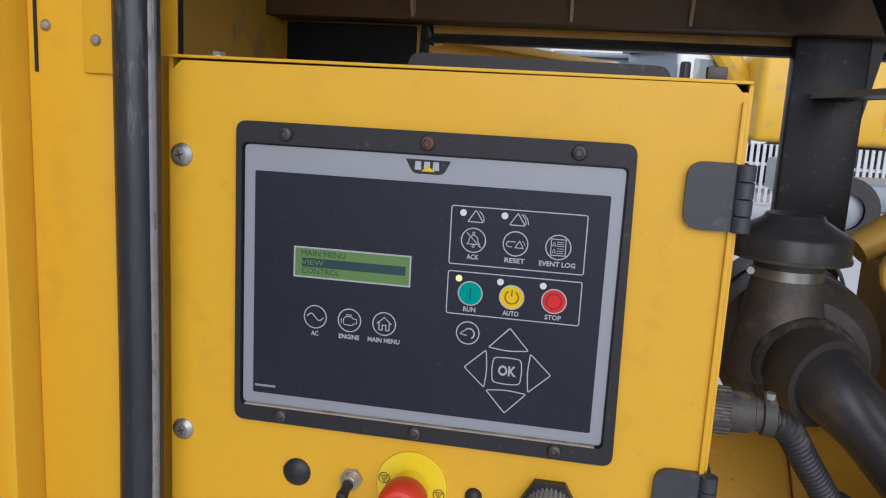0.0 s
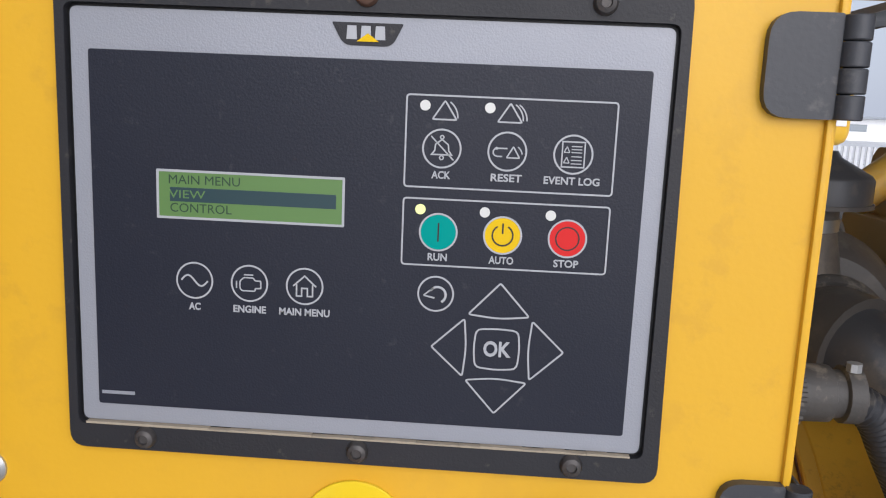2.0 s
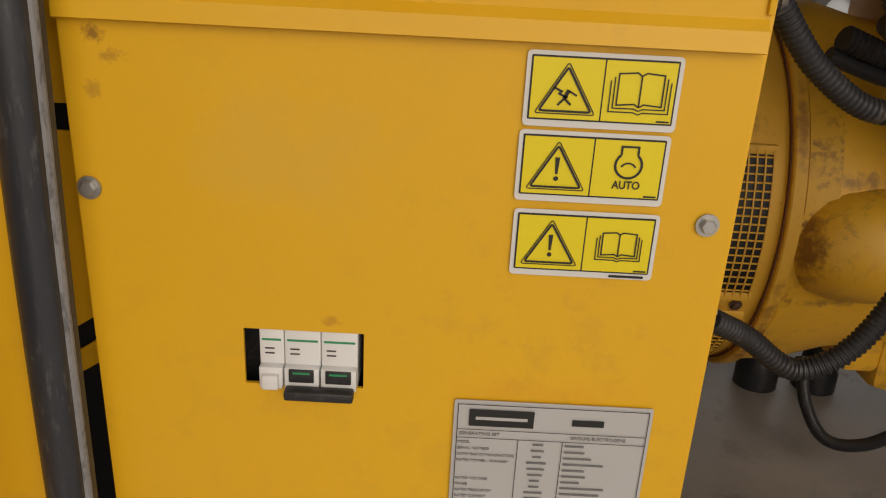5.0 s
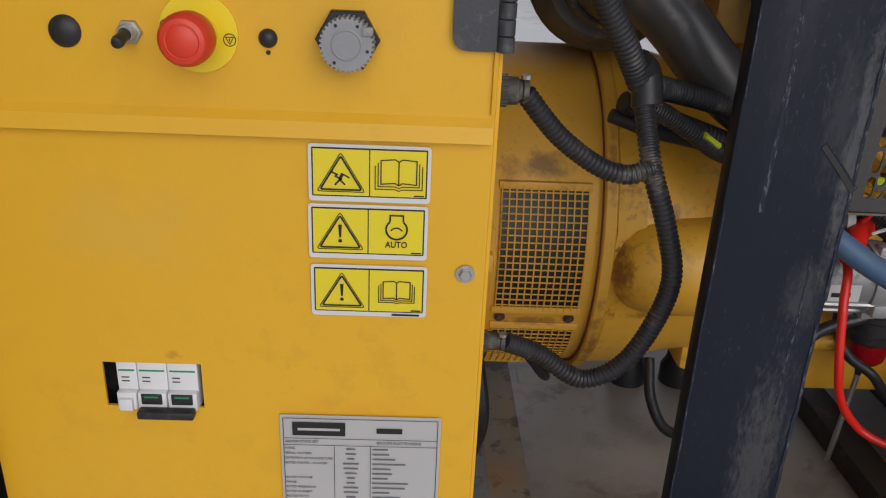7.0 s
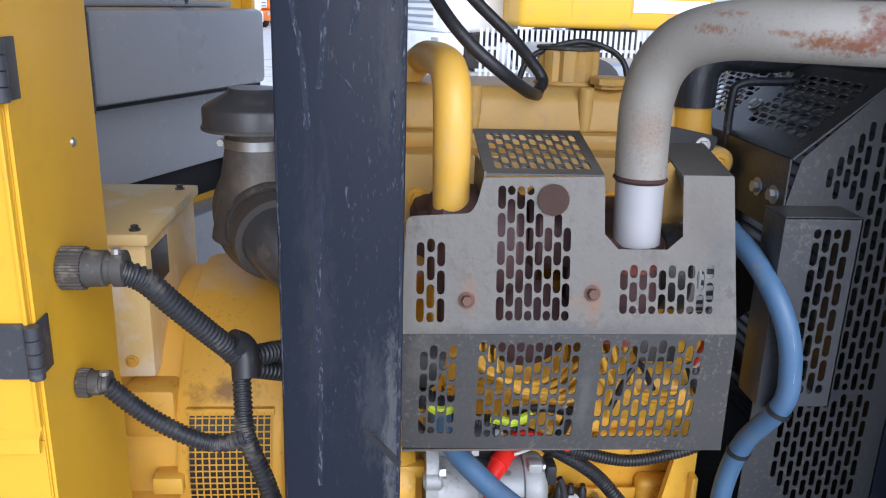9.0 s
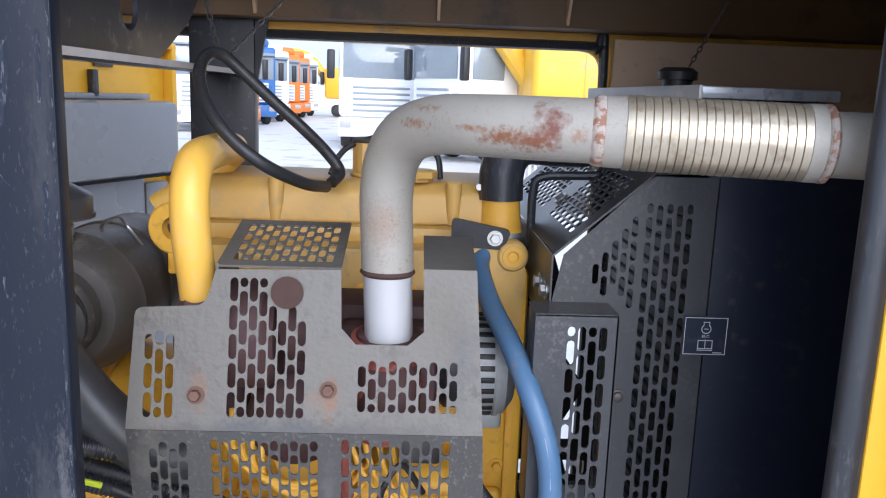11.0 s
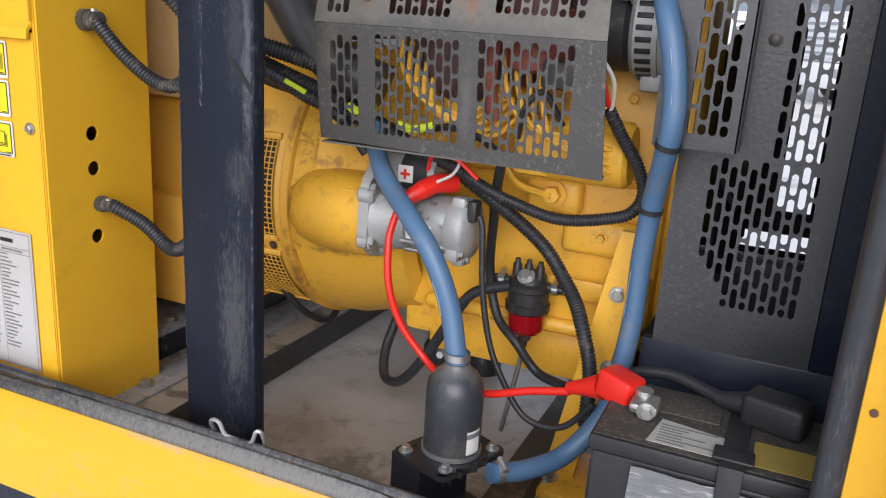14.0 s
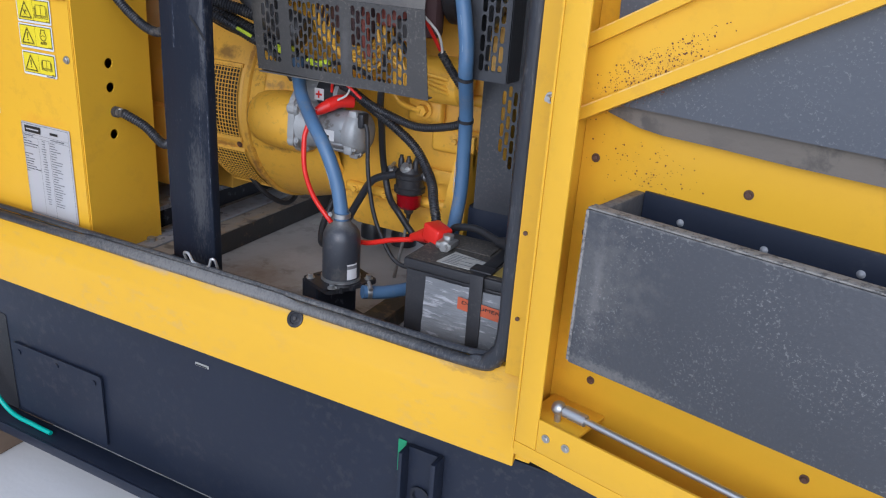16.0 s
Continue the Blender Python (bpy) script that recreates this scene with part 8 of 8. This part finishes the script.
part("post_clamp", box(B(), 0.893, 0.925, 0.690, 0.728, 0.811, 0.824, 0.005), ZINC, ba)
part("clamp_bolt", hexbolt(B(), (0.913, 0.69, 0.818), (0.2, -1, 0), 0.007, 0.009), ZINC, ba)
m = Matrix.Translation((0.875, 0.735, 0.822)) @ Matrix.Rotation(-0.45, 4, "Z") @ Matrix.Rotation(0.12, 4, "Y")
cap = part("terminal_cap", box(B(), -0.023, 0.023, -0.018, 0.018, -0.020, 0.015, 0.005, m, 3), RED, ba, "bright red rubber terminal cap")
part("sleeve", lathe(B(), (0.808, 0.762, 0.790), (0.858, 0.744, 0.812), [(0, 0.0075), (0.016, 0.0095), (0.05, 0.016)], 16), RED, cap)
m = Matrix.Translation((1.045, 0.745, 0.828)) @ Matrix.Rotation(-0.3, 4, "Z")
nb = part("negative_boot", box(B(), -0.034, 0.034, -0.022, 0.022, -0.02, 0.018, 0.007, m, 3), PLASTIC, ba, "black rubber terminal boot")
part("sleeve", lathe(B(), (0.98, 0.765, 0.820), (1.02, 0.754, 0.826), [(0, 0.008), (0.04, 0.015)], 16), PLASTIC, nb)
hose("black_cable", [(0.868, 0.80, 0.80), (0.885, 0.792, 0.818), (0.926, 0.788, 0.826), (0.965, 0.775, 0.822), (0.99, 0.762, 0.821)], 0.0072, PLASTIC, "black battery earth cable", "cable")
tagged(part("floor_cable", tube(B(), [(0.10, 0.95, 0.80), (0.17, 0.975, 0.775), (0.204, 1.0, 0.744), (0.238, 1.03, 0.69), (0.255, 1.09, 0.655), (0.235, 1.16, 0.668), (0.19, 1.20, 0.70)], 0.0065, seg=10), PLASTIC), "black cable sagging low under the alternator", "cable")
wire = [(-0.36, 0.60, 0.30), (-0.33, 0.60, 0.17), (-0.27, 0.603, 0.10), (-0.18, 0.605, 0.088), (-0.12, 0.606, 0.085)]
hose("earth_wire", wire, 0.006, TEALWIRE, "green earthing wire hanging down to the base flange", "wire")
# behind the post: low left conduits in the cabinet foot
tagged(part("left_conduit", tube(B(), [(-0.42, 0.70, 1.12), (-0.38, 0.69, 1.121), (-0.33, 0.69, 1.12)], 0.011, seg=12, rib=0.0015), CONDUIT), "short black conduit beside the cabinet", "conduit")
tagged(part("inner_panel", box(B(), -0.45, -0.346, 0.78, 0.80, 0.85, 1.45, 0.003), YELLOW_IN), "yellow inner sheet panel behind the pillar", "panel")

# ---- near right door, folded back wide open ----
dn = thing("enclosure_door", (1.20, 0.53, 0.60), "open yellow enclosure door lined with dusty grey foam", "door")
DM = Matrix(((0.976, 0, -0.217, 1.25), (-0.217, 0, -0.976, 0.508), (0, 1, 0, 0), (0, 0, 0, 1)))  # along the door, up, out of its inner face


def dbox(x0, x1, z0, z1, d0, d1, bev=0.002):
    return box(B(), x0, x1, z0, z1, d0, d1, bev, DM)


part("skin", dbox(-0.0630, 0.85, 0.60, 1.85, -0.03, 0.0), YELLOW, dn)
part("hinge_edge", dbox(-0.0675, -0.0635, 0.645, 1.85, -0.03, 0.085, 0.001), YELLOW, dn)
part("hinge_lip", dbox(-0.0630, -0.027, 0.66, 1.85, 0.080, 0.085, 0.002), YELLOW, dn)
part("bottom_flange", dbox(-0.0630, 0.85, 0.640, 0.645, 0.0005, 0.079, 0.001), YELLOW, dn)
part("bottom_lip", dbox(-0.0630, 0.85, 0.638, 0.6595, 0.080, 0.085, 0.001), YELLOW, dn)
bm = B()
prism(bm, [(-0.058, 1.124), (0.85, 1.624), (0.85, 1.72), (-0.058, 1.222)], DM, 0.03)
br = part("brace", bm, YELLOW, dn, "diagonal yellow folded brace with dirt specks")
for off in (0.0, 0.090):
    bm = prism(B(), [(-0.058, 1.120 + off), (0.85, 1.620 + off), (0.85, 1.636 + off), (-0.058, 1.136 + off)], DM, 0.042)
    part("brace_flange", bm, YELLOW, br)
    part("worn_line", prism(B(), [(-0.058, 1.1355 + off), (0.85, 1.6355 + off), (0.85, 1.6375 + off), (-0.058, 1.1375 + off)], DM @ Matrix.Translation((0, 0, 0.0403)), 0.0018), PALE_WEAR, br)
bm = B()
prism(bm, [(-0.02, 1.149), (0.85, 1.149), (0.85, 1.85), (-0.05, 1.85)], DM, 0.022)
part("foam_lining", bm, FOAM, dn, "grey foam lining")
bm = B()
prism(bm, [(-0.027, 1.136), (0.02, 1.124), (0.05, 1.121), (0.114, 1.1205), (0.205, 1.118), (0.85, 1.116), (0.85, 1.1485), (-0.02, 1.1485)], DM, 0.012)
part("foam_skirt", bm, SKIRT, dn, "dirty brown edge of the foam, shade in its colour")
bx = part("duct_front", dbox(0.022, 0.85, 0.838, 1.043, 0.105, 0.12, 0.003), FOAM_DUSTY, dn, "dusty grey foam-covered air duct, open on top")
part("duct_end", dbox(0.022, 0.036, 0.838, 1.043, 0.0, 0.1045, 0.002), FOAM_DUSTY, bx)
part("duct_base", dbox(0.037, 0.85, 0.838, 0.85, 0.0, 0.1045, 0.002), FOAM_DUSTY, bx)
part("duct_lining", dbox(0.037, 0.85, 0.851, 1.046, 0.0005, 0.006, 0.001), NAVY, bx)
part("worn_lip", dbox(0.022, 0.85, 1.0435, 1.0460, 0.103, 0.1205, 0.001), WORN_EDGE, bx)
part("worn_corner", dbox(0.0205, 0.0245, 0.842, 1.0425, 0.1165, 0.1215, 0.001), WORN_EDGE, bx)
for i in range(7):
    s = 0.09 + 0.105 * i
    c = DM @ Vector((s, 1.018 - 0.004 * (i % 2), 0.006))
    part("rivet", lathe(B(), c, c + DM.to_3x3() @ Vector((0, 0, 0.003)), [(0, 0.005), (0.0015, 0.0042), (0.003, 0.0018)], 12), GREYCAP, bx)
for s, z in ((-0.041, 1.071), (0.163, 1.072), (-0.04, 0.966), (0.0, 0.752), (0.30, 0.745), (0.42, 1.07)):
    c = DM @ Vector((s, z, 0.0))
    part("bolt", hexbolt(B(), c, DM.to_3x3() @ Vector((0, 0, 1)), 0.004, 0.004), RUSTBOLT, dn)
rnd = random.Random(21)
bm = B()
for i in range(900):
    s = rnd.gauss(0.035, 0.035)
    z = rnd.gauss(1.172 + s * 0.55, 0.022) if i % 5 else rnd.gauss(1.085, 0.035)
    d = 0.0302 if 1.142 + s * 0.55 < z < 1.206 + s * 0.55 else 0.0006
    if z < 1.105 or d > 0.01:
        prism(bm, circle(s, z, 0.0004 + 0.0009 * rnd.random() ** 3, 6), DM @ Matrix.Translation((0, 0, d)), 0.0003)
tagged(part("dirt_specks", bm, RUST, dn), kind="stuff")
sb = part("stay_bracket", dbox(-0.055, 0.03, 0.700, 0.706, 0.0005, 0.079, 0.001), YELLOW, dn)
part("stay_bracket_face", dbox(-0.0265, 0.85, 0.660, 0.712, 0.0802, 0.085, 0.001), YELLOW, sb)
for s in (-0.012, 0.02):
    c = DM @ Vector((s, 0.688, 0.085))
    part("bracket_bolt", hexbolt(B(), c, DM.to_3x3() @ Vector((0, 0, 1)), 0.0042, 0.003), ZINC, sb)
gs = thing("door_stay", tuple(DM @ Vector((0.0, 0.729, 0.06))), "bright steel door stay rod with ball end", "door stay")
a, b = DM @ Vector((-0.012, 0.727, 0.060)), DM @ Vector((0.62, 0.712, 0.062))
part("rod", cyl(B(), a, b, 0.005, seg=14), ZINC, gs)
part("ball_end", ball(B(), a, 0.0105), ZINC, gs)
part("socket", cyl(B(), a.lerp(b, 0.015), a.lerp(b, 0.07), 0.0088, seg=14, bev=0.001), ZINC, gs)
part("ball_stud", cyl(B(), a, a - Vector((0, 0, 0.028)), 0.005, seg=10), ZINC, gs)

# ---- near left door, standing open at a right angle ----
ld2 = thing("enclosure_door", (-0.50, 0.49, 0.60), "open yellow enclosure door lined with dark grey foam", "door")
d3 = Vector((-0.13, -0.99, 0)).normalized()
n3 = Vector((-d3.y, d3.x, 0))
LM = Matrix(((d3.x, 0, n3.x, -0.505), (d3.y, 0, n3.y, 0.492), (0, 1, 0, 0), (0, 0, 0, 1)))
for nm, q, mtl, lab in (("skin", (0.0, 0.80, 0.60, 1.85, -0.03, 0.0), YELLOW, ""), ("hinge_lip", (0.0, 0.03, 0.60, 1.85, 0.0005, 0.03), YELLOW, ""), ("latch_lip", (0.77, 0.80, 0.60, 1.85, 0.0005, 0.03), YELLOW, ""), ("bottom_flange", (0.0305, 0.7695, 0.60, 0.625, 0.0005, 0.05), YELLOW, ""), ("foam_lining", (0.04, 0.76, 1.11, 1.82, 0.0005, 0.022), FOAM, "grey foam lining"), ("duct_box", (0.05, 0.75, 0.84, 1.04, 0.0005, 0.11), FOAM_DUSTY, "dusty foam-covered air duct"), ("door_seal", (0.772, 0.798, 0.61, 1.84, 0.0305, 0.042), RUBBER, "black rubber door seal"), ("latch", (0.69, 0.755, 1.20, 1.29, 0.0225, 0.04), PLASTIC, "black latch housing")):
    part(nm, box(B(), *q, 0.002, LM), mtl, ld2, lab)

# ---- far door, half open, seen from inside through the enclosure ----
fd = thing("far_door", (-0.32, 1.53, 0.65), "half-open yellow far door with grey foam duct boxes", "door")
d2 = Vector((0.325, 0.76, 0)).normalized()
n2 = Vector((d2.y, -d2.x, 0))
FM = Matrix(((d2.x, 0, n2.x, -0.325), (d2.y, 0, n2.y, 1.53), (0, 1, 0, 0), (0, 0, 0, 1)))


def fbox(x0, x1, z0, z1, d0, d1, bev=0.003):
    return box(B(), x0, x1, z0, z1, d0, d1, bev, FM)


part("skin", fbox(0, 0.838, 0.62, 1.682, -0.03, 0.0), YELLOW, fd)
part("edge", fbox(0.8385, 0.858, 0.62, 1.682, -0.03, 0.03), YELLOW, fd)
part("top_edge", fbox(0, 0.837, 1.665, 1.682, 0.0005, 0.03), YELLOW, fd)
# the far foam is coloured lighter to stand for daylight on it
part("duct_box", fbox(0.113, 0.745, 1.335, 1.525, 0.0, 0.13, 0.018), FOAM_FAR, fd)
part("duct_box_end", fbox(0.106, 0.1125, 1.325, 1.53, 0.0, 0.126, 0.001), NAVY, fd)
# black strips paint the shade under the duct box
part("shade_gap", fbox(0.113, 0.745, 1.3185, 1.3255, 0.0, 0.06, 0.0), INK_BLACK, fd)
part("shade_base", fbox(0.113, 0.745, 1.326, 1.3345, 0.0, 0.108, 0.001), BLACK_FOAM_SHADE, fd)
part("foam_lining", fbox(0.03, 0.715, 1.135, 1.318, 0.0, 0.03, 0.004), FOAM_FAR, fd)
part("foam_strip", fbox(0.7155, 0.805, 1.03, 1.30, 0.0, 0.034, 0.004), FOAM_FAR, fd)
# thin black sheet for the shade below the lining
part("shade_strip", fbox(0.03, 0.715, 1.0455, 1.1345, 0.0005, 0.004, 0.001), BLACK_FOAM_SHADE, fd)
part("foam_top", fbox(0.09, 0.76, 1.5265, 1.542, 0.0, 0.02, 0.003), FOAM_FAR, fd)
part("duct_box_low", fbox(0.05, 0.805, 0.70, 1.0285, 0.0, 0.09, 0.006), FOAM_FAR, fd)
for s in (0.20, 0.375):
    c = FM @ Vector((s, 1.575, 0.0))
    part("bolt", hexbolt(B(), c, n2, 0.0036, 0.003), DARKBOLT, fd)
part("latch", fbox(0.575, 0.64, 1.608, 1.632, 0.0, 0.008), DARKBOLT, fd)
part("seal_stub", fbox(0.555, 0.575, 1.53, 1.60, 0.0, 0.02), RUBBER, fd)

# ---- the yard behind: trucks, machines, fence ----
def wheel(parent, x, y, r, w):
    wl = part("wheel", lathe(B(), (x - w / 2, y, GROUND + r), (x + w / 2, y, GROUND + r), [(0, r * 0.55), (0, r * 0.9), (w * 0.15, r), (w * 0.85, r), (w, r * 0.9), (w, r * 0.55)], 28, caps=False), TYRE, parent)
    part("rim", lathe(B(), (x - w * 0.35, y, GROUND + r), (x + w * 0.35, y, GROUND + r), [(0, r * 0.2), (0.02, r * 0.56), (w * 0.7 - 0.02, r * 0.56), (w * 0.7, r * 0.2)], 24), TRUCK_G, wl)


def truck(x, y, turn, paint, label):
    t = thing("truck", (0, 0, GROUND), label, "truck", "parked trucks in the yard")
    part("cab", box(B(), -1.2, 1.2, 0, 2.2, 0.85, 3.35, 0.14, None, 3), paint, t)
    part("roof_fairing", box(B(), -1.05, 1.05, 0.5, 2.1, 3.3, 3.75, 0.2, None, 3), paint, t)
    part("windscreen", box(B(), -1.08, 1.08, -0.03, 0.05, 1.95, 2.95, 0.02), GLASS_D, t)
    part("sun_visor", box(B(), -1.1, 1.1, -0.22, 0.02, 2.95, 3.08, 0.03), GLASS_D, t)
    gr = part("grille", box(B(), -0.85, 0.85, -0.05, 0.05, 0.95, 1.8, 0.03), TRUCK_W, t)
    for i in range(5):
        part("grille_bar", box(B(), -0.8, 0.8, -0.08, -0.04, 1.02 + 0.16 * i, 1.08 + 0.16 * i, 0.01), TRUCK_G, gr)
    part("bumper", box(B(), -1.22, 1.22, -0.12, 0.6, 0.3, 0.85, 0.08), paint, t)
    for sx in (-1, 1):
        part("headlight", box(B(), sx * 1.0 - 0.16, sx * 1.0 + 0.16, -0.14, -0.05, 0.55, 0.75, 0.03), EXH_CLEAN, t)
        part("side_window", box(B(), sx * 1.2 - 0.02, sx * 1.2 + 0.02, 0.35, 1.25, 1.95, 2.8, 0.02), GLASS_D, t)
        part("mirror", box(B(), sx * 1.42 - 0.11, sx * 1.42 + 0.11, -0.1, 0.08, 1.9, 2.7, 0.05), PLASTIC, t)
        part("step", box(B(), sx * 1.15 - 0.08, sx * 1.15 + 0.08, 0.7, 1.3, 0.4, 0.8, 0.03), PLASTIC, t)
        wheel(t, sx * 1.0, 1.15, 0.5, 0.32)
        wheel(t, sx * 0.95, 4.6, 0.5, 0.5)
    part("chassis", box(B(), -0.45, 0.45, 2.2, 6.0, 0.6, 0.9, 0.03), PLASTIC, t)
    t.location = (x, y, GROUND)
    t.rotation_euler = (0, 0, radians(turn))
    return t


for i, paint, lab in ((0, TRUCK_W, "white parked lorry cab"), (1, TRUCK_O, "orange parked lorry cab"), (2, TRUCK_B, "blue parked lorry cab"), (3, TRUCK_W, "white parked lorry cab"), (4, TRUCK_O, "orange parked lorry cab"), (5, TRUCK_O, "orange parked lorry cab"), (6, TRUCK_W, "white parked lorry cab")):
    truck(-6.75 + 0.04 * i, 29.0 + 3.6 * i, 24, paint, lab)
truck(-0.28, 23.0, 3, TRUCK_W, "white parked lorry facing the generator")
truck(1.15, 20.15, -62, TRUCK_W, "white parked lorry cab with dark window")
truck(6.4, 33.5, -18, TRUCK_W, "white parked lorry cab with dark window")
ca = thing("container_trailer", (-6, 14, GROUND), "white box trailer parked in the yard", "trailer")
part("box_body", box(B(), -9.2, -5.4, 12.0, 20.0, 0.9, 3.6, 0.05), TRUCK_W, ca)
part("under_frame", box(B(), -9.0, -5.6, 12.5, 19.5, 0.45, 0.9, 0.05), PLASTIC, ca)
for y in (13.5, 15.0):
    wheel(ca, -5.8, y, 0.5, 0.4)


def digger(x, y, turn, label):
    t = thing("excavator", (0, 0, GROUND), label, "excavator", "yellow machines in the yard")
    part("upper_body", box(B(), -2.4, 1.6, -1.3, 1.3, 1.06, 2.95, 0.15, None, 3), MACHINE_Y, t)
    part("counterweight", box(B(), 1.4, 2.2, -1.3, 1.3, 1.0, 2.7, 0.3, None, 4), MACHINE_Y, t)
    part("door_seam", box(B(), -1.22, -1.19, -1.31, -1.29, 1.3, 2.8, 0.004), RUSTY_Y, t)
    part("panel_seam", box(B(), 0.16, 0.19, -1.31, -1.29, 1.3, 2.8, 0.004), RUSTY_Y, t)
    part("small_vent", box(B(), -0.92, -0.5, -1.312, -1.29, 2.0, 2.4, 0.01), RUSTY_Y, t)
    part("stripe", box(B(), 0.2, 2.0, -1.325, -1.29, 1.44, 1.72, 0.01), TRUCK_W, t)
    part("slew_ring", cyl(B(), (0, 0, 0.7), (0, 0, 1.08), 0.8, seg=24), PLASTIC, t)
    for sy in (-1.1, 1.1):
        part("track", box(B(), -2.0, 2.0, sy - 0.28, sy + 0.28, 0.0, 0.72, 0.3, None, 4), TYRE, t)
    part("boom", tube(B(), [(-2.2, 0, 2.0), (-3.6, 0, 3.6), (-5.4, 0, 3.9)], 0.28, seg=10), MACHINE_Y, t)
    t.location = (x, y, GROUND)
    t.rotation_euler = (0, 0, radians(turn))


digger(5.6, 19.6, 4, "yellow tracked excavator behind a white fence")
digger(-2.6, 52.0, 0, "yellow excavator far off in the yard")
fe = thing("palisade_fence", (4, 20, GROUND), "white palisade fence across the yard", "fence")
for i in range(110):
    x = 2.27 + 0.115 * i
    part("pale", box(B(), x, x + 0.06, 16.5, 16.53, GROUND, 1.07, 0.0), FENCE_W, fe)
for z in (0.2, 0.65):
    part("rail", box(B(), 2.2, 14.9, 16.54, 16.59, z, z + 0.06), FENCE_W, fe)
ld = thing("wheel_loader", (6, 12, GROUND), "grey machine with a large muddy wheel", "loader")
part("chassis", box(B(), 2.75, 6.2, 11.76, 13.4, 0.35, 0.75, 0.12), TRUCK_G, ld)
part("counterweight", box(B(), 2.62, 3.1, 11.9, 13.2, 0.5, 0.98, 0.06), LABEL_GREY, ld)
for x in (3.3, 5.1):
    w = part("wheel", lathe(B(), (x, 11.3, 0.40), (x, 11.75, 0.40), [(0, 0.25), (0, 0.4), (0.06, 0.46), (0.39, 0.46), (0.45, 0.4), (0.45, 0.25)], 28, caps=False), TYRE, ld)
    part("hub", lathe(B(), (x, 11.36, 0.40), (x, 11.7, 0.40), [(0, 0.1), (0.05, 0.26), (0.3, 0.26), (0.34, 0.1)], 24), TRUCK_G, w)
sh = thing("far_building", (20, 90, GROUND), "pale low industrial hall on the horizon", "building")
wl = part("wall", box(B(), -60, 60, 85, 100, GROUND, 2.2, 0.0), TRUCK_W, sh)
part("roof", box(B(), -61, 61, 84, 101, 2.2, 2.4, 0.0), TRUCK_G, sh)
for i in range(16):
    part("window", box(B(), -56 + 7 * i, -53 + 7 * i, 84.9, 85.0, 0.9, 1.6), GLASS_D, wl)
